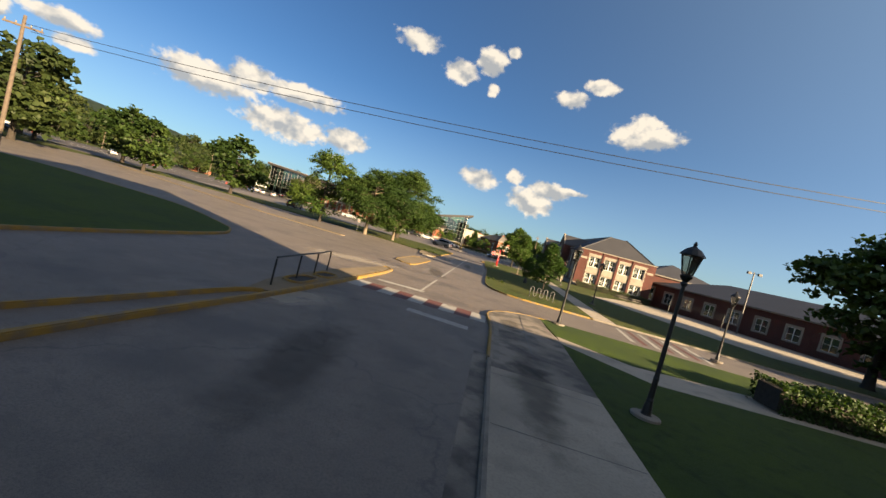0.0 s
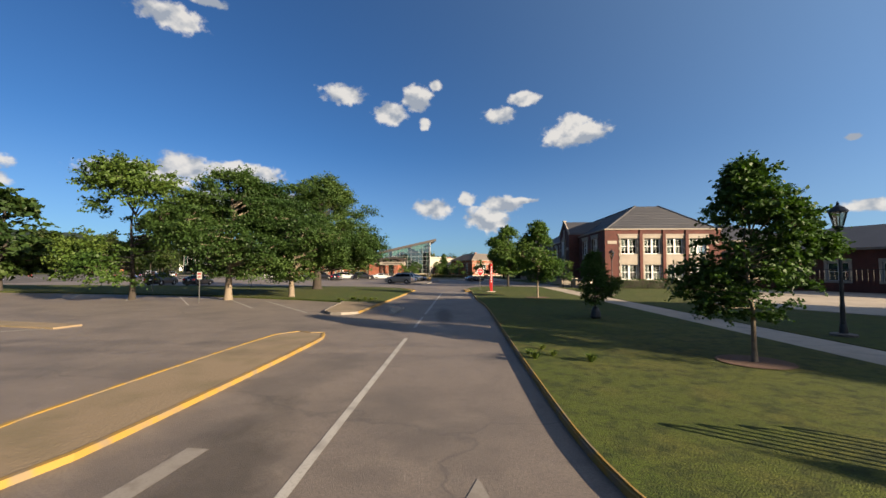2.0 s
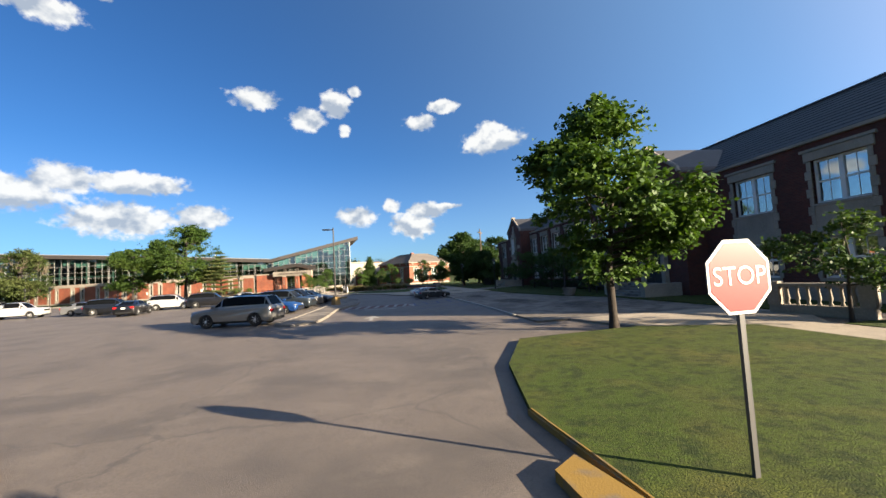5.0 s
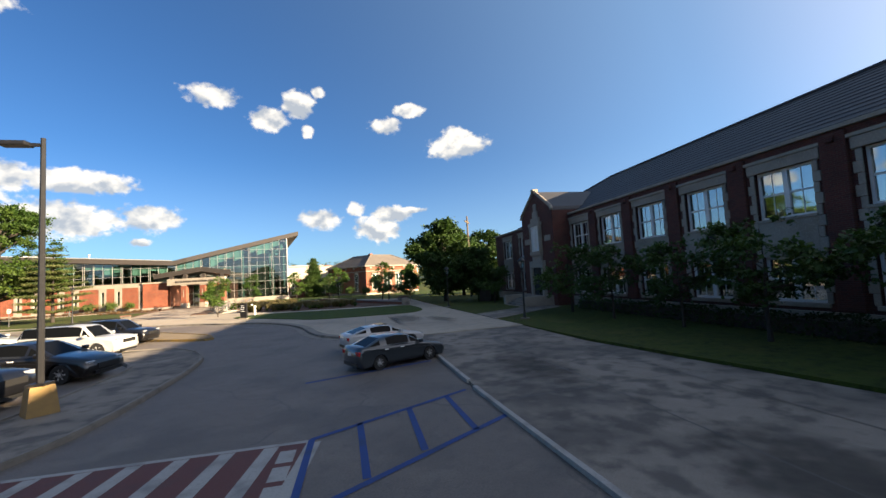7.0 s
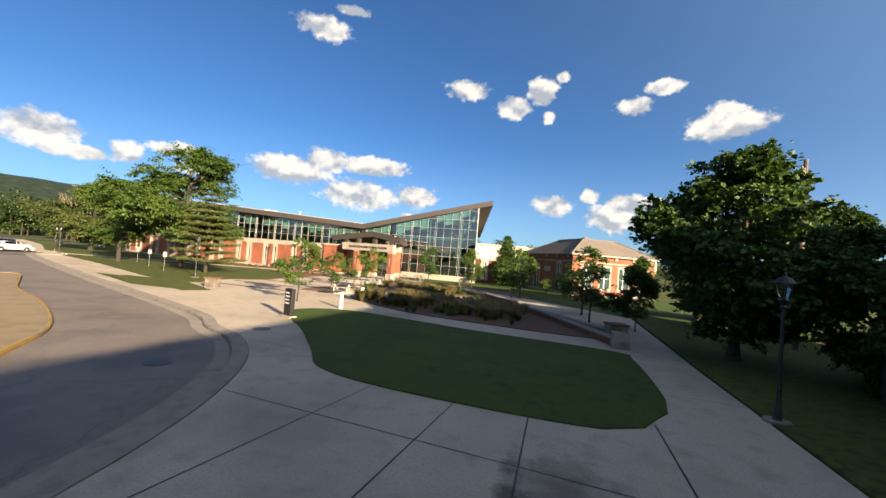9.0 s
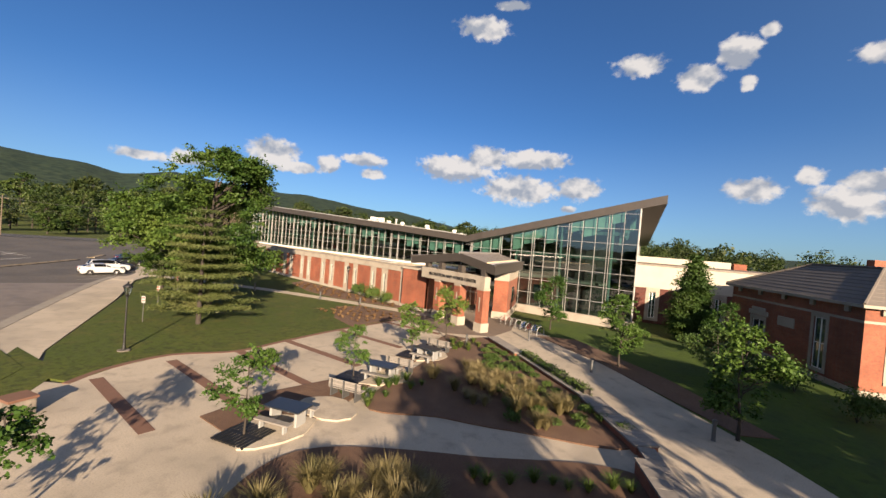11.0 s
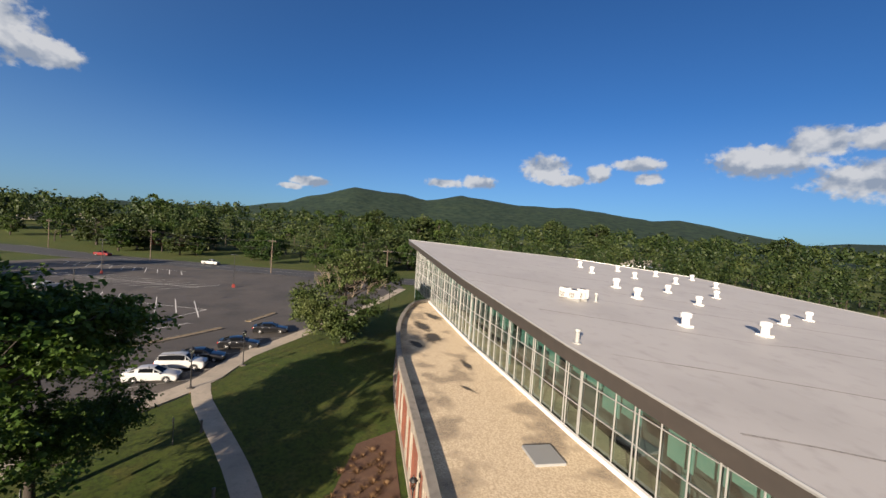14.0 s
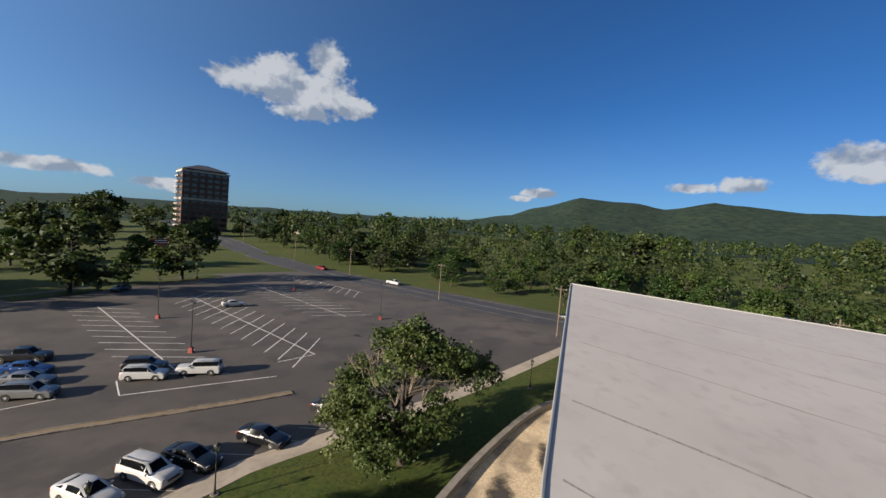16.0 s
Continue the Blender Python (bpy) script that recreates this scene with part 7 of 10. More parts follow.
def hip_roof(parent, x0, x1, y0, y1, z0, z1, over=0.5, m=None, mats=None, thick=0.22):
    """Hipped roof with its ridge along the longer side, eave board under it."""
    x0, x1, y0, y1 = x0 - over, x1 + over, y0 - over, y1 + over
    w = min(x1 - x0, y1 - y0) / 2
    cx, cy = (x0 + x1) / 2, (y0 + y1) / 2
    if x1 - x0 > y1 - y0:
        ra, rb = (x0 + w, cy, z1), (x1 - w, cy, z1)
    else:
        ra, rb = (cx, y0 + w, z1), (cx, y1 - w, z1)
    m = m or Matrix.Identity(4)
    c = [(x0, y0, z0), (x1, y0, z0), (x1, y1, z0), (x0, y1, z0)]
    bm = bmesh.new()
    V = lambda p: bm.verts.new(m @ Vector(p))
    if x1 - x0 > y1 - y0:
        fs = [(c[0], c[1], rb, ra), (c[1], c[2], rb), (c[2], c[3], ra, rb), (c[3], c[0], ra)]
    else:
        fs = [(c[0], c[1], ra), (c[1], c[2], rb, ra), (c[2], c[3], rb), (c[3], c[0], ra, rb)]
    for f in fs:
        bm.faces.new([V(p) for p in f])
    roof = part("roof", bm, mats or M_SLATE, parent)
    bm = bmesh.new(); box(bm, x0, x1, y0, y1, z0 - thick, z0 - 0.004, 0, m); part("eave", bm, M_KERB, roof)
    return roof


def simple_window(parent, m, x0, x1, z0, z1, surround=0.0, arch=False):
    """Window set in a wall opening: stone surround, frame, cross bars, pane."""
    if surround:
        s = surround
        boxes_part("surround", parent, m, M_LIME, [(x0 - s, x1 + s, -0.05, 0.12, z1, z1 + s * 1.3), (x0 - s, x1 + s, -0.07, 0.12, z0 - s * 0.8, z0), (x0 - s, x0, -0.04, 0.12, z0, z1), (x1, x1 + s, -0.04, 0.12, z0, z1)], "pale stone surround")
    w = 0.06
    xm, zm = (x0 + x1) / 2, (z0 + z1) / 2
    win = boxes_part("window", parent, m, M_WHITE, [(x0, x1, 0.1, 0.18, z0, z0 + w), (x0, x1, 0.1, 0.18, z1 - w, z1), (x0, x0 + w, 0.1, 0.18, z0 + w, z1 - w), (x1 - w, x1, 0.1, 0.18, z0 + w, z1 - w),
        (xm - 0.05, xm + 0.05, 0.1, 0.18, z0 + w, z1 - w), (x0 + w, xm - 0.05, 0.11, 0.16, zm - 0.025, zm + 0.025), (xm + 0.05, x1 - w, 0.11, 0.16, zm - 0.025, zm + 0.025)])
    bm = bmesh.new(); box(bm, x0 + w, x1 - w, 0.13, 0.14, z0 + w, z1 - w, 0, m); part("pane", bm, M_GLASS, win)
    bm = bmesh.new(); box(bm, x0 + w, x1 - w, 0.2, 0.21, z0 + (z1 - z0) * 0.45, z1 - w, 0, m); part("blind", bm, M_BLIND, win)


def block(t, m, L, D, h, mat_, fronts, surround=0.25, z0=0.0):
    """Four thick walls of a block L x D; fronts[i] lists the windows (x0, x1, z0, z1) of side i."""
    sides = (m, m @ Matrix.Translation((L, 0, 0)) @ pose(0, 0, 0, 0, 0, 90), m @ Matrix.Translation((L, D, 0)) @ pose(0, 0, 0, 0, 0, 180), m @ Matrix.Translation((0, D, 0)) @ pose(0, 0, 0, 0, 0, -90))
    for i, sm in enumerate(sides):
        ln = L if i % 2 == 0 else D
        wl_ = facade("wall", t, sm, ln, h, 0.3, fronts[i], mat_, z0)
        for o in fronts[i]:
            simple_window(wl_, sm, *o, surround=surround)
    # floor colour carries the darkness of the closed room
    bm = bmesh.new(); box(bm, 0.3, L - 0.3, 0.3, D - 0.3, 0.05, 0.1, 0, m); part("floor", bm, M_UNLIT, t)
    return sides


# hip-roofed brick building behind the lawn
hb = thing("brick_annex", "brick building with hipped shingle roof and arched white doorway", "building")
MB2 = Matrix.Translation((1.5, 85.0, 0)) @ pose(0, 0, 0, 0, 0, 33)
block(hb, MB2, 14.0, 15.5, 5.98, M_BRICK_OR, ([(1.6, 3.2, 1.2, 4.4), (4.6, 6.2, 1.2, 4.4), (7.8, 9.4, 1.2, 4.4), (11.0, 12.6, 1.2, 4.4)], [], [], [(3.6, 5.4, 0.4, 3.3), (11.2, 12.4, 0.9, 4.7)]), 0.26)
bm = bmesh.new()
ring0 = [(-0.45, -0.45), (14.45, -0.45), (14.45, 15.95), (-0.45, 15.95)]
ring1 = [(4.2, 4.2), (9.8, 4.2), (9.8, 11.3), (4.2, 11.3)]
lo_v = [bm.verts.new(MB2 @ Vector((x, y, 6.2))) for x, y in ring0]
hi_v = [bm.verts.new(MB2 @ Vector((x, y, 8.7))) for x, y in ring1]
for k in range(4):
    bm.faces.new((lo_v[k], lo_v[(k + 1) % 4], hi_v[(k + 1) % 4], hi_v[k]))
bm.faces.new(hi_v)
rf = part("roof", bm, M_TANROOF, hb, "grey shingle roof with flat top")
bm = bmesh.new()
for k in range(4):
    tube(bm, MB2 @ Vector((*ring0[k], 6.24)), MB2 @ Vector((*ring1[k], 8.74)), 0.1, n=6)
    tube(bm, MB2 @ Vector((*ring1[k], 8.74)), MB2 @ Vector((*ring1[(k + 1) % 4], 8.74)), 0.1, n=6)
for k in range(1, 10):
    q = k / 10 + 0.01
    a0, b0 = -0.45 + 4.65 * q, -0.45 + 4.65 * q
    z = 6.2 + 2.5 * q
    pr = [(a0, b0), (14.45 - 4.65 * q, b0), (14.45 - 4.65 * q, 15.95 - 4.65 * q), (a0, 15.95 - 4.65 * q)]
    for m_ in range(4):
        tube(bm, MB2 @ Vector((*pr[m_], z)), MB2 @ Vector((*pr[(m_ + 1) % 4], z)), 0.022, n=4)
part("ridge_cap", bm, M_TANROOF, rf)
boxes_part("eave", hb, MB2, M_LIME, [(-0.5, 14.5, -0.5, 16.0, 5.98, 6.19)])
boxes_part("stone_course", hb, MB2, M_LIME, [(-0.05, 14.05, -0.05, 15.55, 4.95, 5.12), (-0.09, 14.09, -0.09, 15.59, 0, 0.5)], "pale stone courses")
MBW = MB2 @ Matrix.Translation((0, 15.5, 0)) @ pose(0, 0, 0, 0, 0, -90)
for k in range(5):
    boxes_part("bracket", hb, MBW, M_LIME, [(1.2 + k * 3.2, 1.6 + k * 3.2, -0.16, 0.02, 5.55, 5.97)], "small pale stone bracket")
    boxes_part("bracket", hb, MB2, M_LIME, [(0.9 + k * 3.0, 1.3 + k * 3.0, -0.16, 0.02, 5.55, 5.97)], "small pale stone bracket")
boxes_part("stone_panel", hb, MBW, M_LIME, [(7.2, 9.2, -0.06, 0.02, 3.3, 4.1)], "carved pale stone panel")
boxes_part("stone_hood", hb, MBW, M_LIME, [(3.1, 5.9, -0.1, 0.02, 3.68, 4.1), (3.5, 5.5, -0.08, 0.02, 4.1, 4.4)], "pale arched hood over the doorway", 0.04)
boxes_part("chimney", hb, MB2, M_BRICK_OR, [(7.8, 8.7, 9.6, 10.4, 8.3, 9.5)], "brick chimney")
# low cream block behind the glass hall
lb = thing("pale_block", "low cream-walled hall with brick base behind the glass building", "building")
ML = Matrix.Translation((-17.6, 101.2, 0)) @ pose(0, 0, 0, 0, 0, 19)
block(lb, ML, 36, 22, 4.4, M_BRICK_RED, ([(1.9 + k * 3.5, 2.6 + k * 3.5, 0.7, 3.9) for k in range(9)], [], [], []), 0.42)
boxes_part("upper_wall", lb, ML, M_STUCCO, [(-0.03, 36.03, -0.03, 22.03, 4.4, 7.2)], "blank cream upper wall")
boxes_part("roof_edge", lb, ML, M_KERB, [(-0.1, 36.1, -0.1, 22.1, 7.2, 7.38)], "thin roof edge")
boxes_part("roof_deck", lb, ML, M_BROWNPAVE, [(0.2, 35.8, 0.2, 21.8, 7.38, 7.42)], "flat tan roof")
boxes_part("rear_wall", lb, ML, M_STUCCO, [(0.5, 14, 17, 21.6, 7.42, 8.4)], "low cream parapet at the back")
boxes_part("vent_stack", lb, ML, M_BRICK_OR, [(14.4, 16.0, 17, 18.4, 7.42, 8.3)], "small brick roof stack")
# annex east of the hall
an = thing("slate_annex", "low dark-brick annex with hipped slate roof east of the lawn", "building")
MA = Matrix.Translation((33.8, -11.2, 0)) @ pose(0, 0, 0, 0, 0, -67)
block(an, MA, 42, 16, 4.5, M_BRICK_RED, ([(2.6 + k * 4.4, 4.4 + k * 4.4, 1.3, 3.2) for k in range(9)], [], [], []), 0.28)
hip_roof(an, 0, 42, 0, 16, 4.7, 7.6, 0.6, MA)
lk = thing("link_wing", "brick link between hall and annex with slate roof", "building")
MK = Matrix.Translation((31.6, -11.0, 0))
block(lk, MK, 14, 14, 6.2, M_BRICK_RED, ([(0.5, 2.1, 1.2, 3.6)], [], [], []), 0.25)
hip_roof(lk, 0, 14, 0, 14, 6.4, 9.4, 0.4, MK)
# unseen block and lower wing behind the start of the walk, added to shade it
dm = thing("dormitory", "unseen tall brick block shading the street corner", "building")
MD = Matrix.Translation((9.5, -140, 0))
wins = [(1.2 + k * 3.0, 2.6 + k * 3.0, 1.2 + s * 2.9, 2.7 + s * 2.9) for k in range(3) for s in range(6)]
block(dm, MD, 10.5, 45.8, 17.9, M_BRICK_OR, ([], [], wins, []), 0.0)
boxes_part("roof_slab", dm, MD, M_KERB, [(-0.2, 10.7, -0.2, 46.0, 17.9, 18.2)])
dw = thing("dormitory_wing", "unseen lower brick wing shading the walk", "building")
MDW = Matrix.Translation((20.3, -94.4, 0)) @ pose(0, 0, 0, 0, 0, -4) @ Matrix.Translation((0, -12, 0))
block(dw, MDW, 40, 12, 8.15, M_BRICK_OR, ([], [], [], []), 0.0)
boxes_part("roof_slab", dw, MDW, M_KERB, [(-0.2, 40.2, -0.2, 12.2, 8.15, 8.4)])
# apartment tower far to the south-west
tw = thing("apartment_tower", "twelve-storey brown brick tower with pale floor bands and dark roof", "building")
MT = Matrix.Translation((-262, -172, 0)) @ pose(0, 0, 0, 0, 0, -28)
W_, D_, ST = 28.0, 22.0, 3.75
boxes_part("wall", tw, MT, M_TAN_BRICK, [(-W_ / 2, W_ / 2, -D_ / 2, D_ / 2, 0, 45.5)])
M_TOWERGLASS = node_mat("far_window_glass", (0.045, 0.05, 0.055), 0.1, spec=0.8)
pane_me = None
for s in range(12):
    zb = s * ST + 0.6
    boxes_part("floor_band", tw, MT, M_STUCCO if s in (6, 11) else M_TAN_BRICK, [(-W_ / 2 - 0.5, W_ / 2 + 0.5, -D_ / 2 - 0.5, D_ / 2 + 0.5, zb + 3.15, zb + 3.35 + (1.0 if s == 6 else 0.9 if s == 11 else 0))], "pale concrete floor band")
    for k in range(6):
        if pane_me is None:
            bm = bmesh.new(); box(bm, -1.5, 1.5, -0.25, 0.1, 0, 2.0); pane_me = mesh_of("window", bm, M_TOWERGLASS)
        for side in range(2):
            ob = new("window", pane_me)
            ob.parent = tw
            a = -W_ / 2 + 2.6 + k * 4.55
            ob.matrix_basis = MT @ (pose(a, D_ / 2, zb + 0.9, 0, 0, 180) if side else pose(W_ / 2, -D_ / 2 + 2.2 + k * 3.5, zb + 0.9, 0, 0, 90) @ Matrix.Diagonal((0.62, 1, 1, 1)))
for s in range(11):
    for q in (-0.55, 0.1):
        part("balcony", bbox(W_ / 2, W_ / 2 + 1.6, q * D_ / 2 - 2, q * D_ / 2 + 2.5, s * ST + 4.1, s * ST + 5.0, 0.05, MT), M_STUCCO, tw, "pale balcony")
boxes_part("penthouse", tw, MT, M_DKMETAL, [(-W_ / 2 + 3, W_ / 2 - 3, -D_ / 2 + 3, D_ / 2 - 3, 45.5, 47.5)])
hip_roof(tw, -W_ / 2 + 2, W_ / 2 - 2, -D_ / 2 + 2, D_ / 2 - 2, 47.2, 51.0, 2.0, MT)
# white mansion among the trees
mz = terrain(-194, 193)
mn = thing("white_mansion", "white columned mansion among the trees", "house")
MM = Matrix.Translation((-194, 193, mz)) @ pose(0, 0, 0, 0, 0, 42)
block(mn, MM, 17, 11, 6.8, M_WHITE, ([(1.2 + k * 3.2, 2.5 + k * 3.2, zz, zz + 2.0) for k in range(5) for zz in (0.8, 4.0)], [], [], []), 0.0)
hip_roof(mn, 0, 17, 0, 11, 7.0, 9.6, 0.5, MM, M_KERB)
boxes_part("porch_roof", mn, MM, M_WHITE, [(3, 14, -3.2, 0, 6.3, 7.0)])
for k in range(5):
    bm = bmesh.new(); p = MM @ Vector((3.4 + k * 2.55, -2.8, 0)); lathe(bm, [(0.38, 0), (0.3, 0.3), (0.26, 6.0), (0.38, 6.3)], 12, p); part("column", bm, M_WHITE, mn)
# long low building on the western rise
wz = terrain(-300, -122)
lw = thing("long_building", "long low pale building on the wooded rise", "building")
MLW = Matrix.Translation((-300, -132, wz)) @ pose(0, 0, 0, 0, 0, 120)
block(lw, MLW, 46, 14, 5.5, M_STUCCO, ([], [], [(3 + k * 5, 6 + k * 5, 1.5, 3.6) for k in range(8)], []), 0.0)
boxes_part("roof_slab", lw, MLW, M_KERB, [(-0.6, 46.6, -0.6, 14.6, 5.5, 6.3)])
# houses along the county road
for k, (x, y, r, pm) in enumerate(((-192, 128, 60, M_BRICK_OR), (-236, -20, 75, M_BRICK_OR))):
    hz = terrain(x, y)
    hs = thing("house", "single-storey house half hidden by trees", "house")
    MH = Matrix.Translation((x, y, hz)) @ pose(0, 0, 0, 0, 0, r)
    block(hs, MH, 13, 9, 2.9, pm, ([(2, 3.4, 1, 2.3), (6, 7.4, 1, 2.3), (9.5, 10.9, 1, 2.3)], [], [], []), 0.0)
    hip_roof(hs, 0, 13, 0, 9, 3.1, 5.4, 0.5, MH, M_TANROOF)
# red message sign by the road
sg = thing("message_sign", "red and white roadside message board on a brick base", "sign", pose(-187, -104, terrain(-187, -104), 0, 0, -35) @ Matrix.Scale(1.35, 4))
part("sign_base", bbox(-3.2, 3.2, -0.4, 0.4, 0, 1.0, 0.04), M_BRICK_OR, sg)
part("sign_panel", bbox(-3.0, 3.0, -0.25, 0.25, 1.0, 3.8, 0.05), P_RED, sg, "red display panel")
for k in range(3):
    for s in (-1, 1):
        bm = bmesh.new(); box(bm, -2.2 + 0.3 * k, 2.0 - 0.4 * k, s * 0.27 - 0.015, s * 0.27 + 0.015, 1.5 + k * 0.7, 1.75 + k * 0.7); part("text_bar", bm, M_WHITE, sg)

# ---- trees ----
def leaf_material(name, c1, c2, c3):
    m = bpy.data.materials.new(name)
    m.use_nodes = True
    N, L = m.node_tree.nodes, m.node_tree.links
    b = N["Principled BSDF"]
    g = N.new("ShaderNodeNewGeometry")
    r = N.new("ShaderNodeValToRGB")
    r.color_ramp.elements[0].color, r.color_ramp.elements[1].color = (*[v * 0.54 for v in c1], 1), (*[v * 0.54 for v in c3], 1)
    e = r.color_ramp.elements.new(0.5)
    e.color = (*[v * 0.54 for v in c2], 1)
    t = N.new("ShaderNodeTexNoise")
    t.inputs["Scale"].default_value, t.inputs["Detail"].default_value = 0.5, 3
    L.new(g.outputs["Position"], t.inputs["Vector"])
    mx = N.new("ShaderNodeMath")
    mx.operation = "MULTIPLY_ADD"
    L.new(g.outputs["Random Per Island"], mx.inputs[0])
    mx.inputs[1].default_value = 0.4
    sc = N.new("ShaderNodeMapRange")
    sc.inputs["From Min"].default_value, sc.inputs["From Max"].default_value, sc.inputs["To Max"].default_value = 0.3, 0.7, 0.6
    L.new(t.outputs["Fac"], sc.inputs["Value"])
    L.new(sc.outputs[0], mx.inputs[2])
    wide_n = N.new("ShaderNodeTexNoise")
    wide_n.inputs["Scale"].default_value, wide_n.inputs["Detail"].default_value = 0.09, 4
    L.new(g.outputs["Position"], wide_n.inputs["Vector"])
    ws = N.new("ShaderNodeMapRange")
    ws.inputs["From Min"].default_value, ws.inputs["From Max"].default_value, ws.inputs["To Min"].default_value, ws.inputs["To Max"].default_value = 0.34, 0.66, -0.45, 0.45
    L.new(wide_n.outputs["Fac"], ws.inputs["Value"])
    both = N.new("ShaderNodeMath")
    both.operation = "ADD"
    L.new(mx.outputs[0], both.inputs[0]), L.new(ws.outputs[0], both.inputs[1])
    L.new(both.outputs[0], r.inputs[0])
    L.new(r.outputs[0], b.inputs["Base Color"])
    b.inputs["Roughness"].default_value = 0.55
    b.inputs["Specular IOR Level"].default_value = 0.18
    tr = N.new("ShaderNodeBsdfTranslucent")
    br = N.new("ShaderNodeMix")
    br.data_type, br.blend_type = "RGBA", "MULTIPLY"
    br.inputs[0].default_value = 1
    br.inputs[7].default_value = (1.5, 1.6, 0.6, 1)
    L.new(r.outputs[0], br.inputs[6])
    L.new(br.outputs[2], tr.inputs["Color"])
    ms = N.new("ShaderNodeMixShader")
    ms.inputs[0].default_value = 0.22
    L.new(b.outputs[0], ms.inputs[1])
    L.new(tr.outputs[0], ms.inputs[2])
    L.new(ms.outputs[0], N["Material Output"].inputs["Surface"])
    return m


M_OAK = leaf_material("oak_leaves", (0.026, 0.06, 0.013), (0.055, 0.105, 0.022), (0.1, 0.155, 0.034))
M_MAPLE = leaf_material("maple_leaves", (0.03, 0.075, 0.014), (0.06, 0.125, 0.022), (0.1, 0.175, 0.032))
M_YOUNG = leaf_material("young_leaves", (0.05, 0.11, 0.018), (0.1, 0.17, 0.03), (0.16, 0.23, 0.045))
M_ELM = leaf_material("elm_leaves", (0.034, 0.08, 0.014), (0.07, 0.125, 0.022), (0.12, 0.18, 0.034))
M_PINE = leaf_material("pine_needles", (0.06, 0.09, 0.026), (0.12, 0.15, 0.045), (0.19, 0.2, 0.075))
M_DARKLEAF = leaf_material("dark_leaves", (0.034, 0.075, 0.018), (0.06, 0.115, 0.028), (0.1, 0.16, 0.04))
M_FAROAK = leaf_material("verge_oak_leaves", (0.022, 0.049, 0.011), (0.045, 0.083, 0.018), (0.083, 0.124, 0.028))
M_FARELM = leaf_material("verge_elm_leaves", (0.032, 0.063, 0.013), (0.059, 0.098, 0.021), (0.098, 0.14, 0.032))
M_FARDRY = leaf_material("verge_olive_leaves", (0.026, 0.046, 0.013), (0.049, 0.074, 0.022), (0.083, 0.105, 0.034))
M_DRY = leaf_material("olive_leaves", (0.039, 0.066, 0.016), (0.074, 0.105, 0.029), (0.117, 0.14, 0.045))


def leaf_mesh(name, mat_, centres, normals, sizes, rng, fold=0.35, wide=0.36, stir=0.95):
    """One small folded quad for every centre, as a mesh."""
    n = len(centres)
    rnd = rng.normal(size=(n, 3))
    nn = normals + rnd * stir
    nn /= np.linalg.norm(nn, axis=1, keepdims=True)
    a = np.cross(nn, rng.normal(size=(n, 3)))
    a /= np.linalg.norm(a, axis=1, keepdims=True) + 1e-9
    b = np.cross(nn, a)
    s = sizes[:, None]
    v = np.empty((n, 4, 3))
    v[:, 0] = centres - a * s * 0.5
    v[:, 1] = centres + b * s * wide + nn * s * fold * 0.25
    v[:, 2] = centres + a * s * 0.5
    v[:, 3] = centres - b * s * wide + nn * s * fold * 0.25
    me = bpy.data.meshes.new(name)
    me.vertices.add(n * 4)
    me.vertices.foreach_set("co", v.reshape(-1))
    me.loops.add(n * 4)
    me.loops.foreach_set("vertex_index", np.arange(n * 4, dtype=np.int32))
    me.polygons.add(n)
    me.polygons.foreach_set("loop_start", np.arange(0, n * 4, 4, dtype=np.int32))
    me.polygons.foreach_set("loop_total", np.full(n, 4, dtype=np.int32))
    me.materials.append(mat_)
    me.update(calc_edges=True)
    return me


def blob_leaves(blobs, per_m2, rng, shell=0.25):
    C, Nn = [], []
    for (cx, cy, cz, r, fl) in blobs:
        k = int(per_m2 * 4 * math.pi * r * r)
        d = rng.normal(size=(k, 3))
        d /= np.linalg.norm(d, axis=1, keepdims=True)
        # fewer leaves on the underside
        keep = rng.random(k) < np.clip(0.55 + 0.6 * d[:, 2] + 0.3, 0.3, 1)
        d = d[keep]
        rad = r * (1 - shell * rng.random(len(d)) ** 1.5 * 2.2)
        ripple = 1 + 0.24 * np.sin(d[:, 0] * 7 + cx * 3) * np.sin(d[:, 1] * 6 + cy * 2) + 0.12 * rng.normal(size=len(d))
        p = d * (rad * ripple)[:, None]
        p[:, 2] *= fl
        C.append(p + np.array([cx, cy, cz]))
        Nn.append(d + np.array([0, 0, 0.35]))
    return np.concatenate(C), np.concatenate(Nn)


def spray_leaves(sprays, dens, rng, twigs=6):
    """Leaves along the fanned twigs of many small flat sprays: centre, way outwards, size."""
    C, Nn = [], []
    for c, o, r in sprays:
        side = np.cross(o, (0.0, 0.0, 1.0))
        side /= np.linalg.norm(side) + 1e-6
        up = np.cross(side, o)
        n = max(3, int(dens * r * r / twigs))
        for k in range(twigs):
            a = rng.uniform(-1.15, 1.15)
            way = o * math.cos(a) + side * math.sin(a) + up * rng.normal() * 0.24
            L = r * rng.uniform(0.85, 1.7)
            q = (0.12 + 0.88 * rng.random(n)) ** 0.8
            p = c - o * (r * 0.6) + np.outer(q * L, way)
            p += rng.normal(size=(n, 3)) * (r * 0.15) * np.array([1, 1, 0.6])
            p[:, 2] -= 0.14 * r * (q * L / r) ** 2
            C.append(p)
            Nn.append(np.tile(up * 0.8 + o * 0.45 + np.array([0, 0, 0.35]), (n, 1)))
    return np.concatenate(C), np.concatenate(Nn)


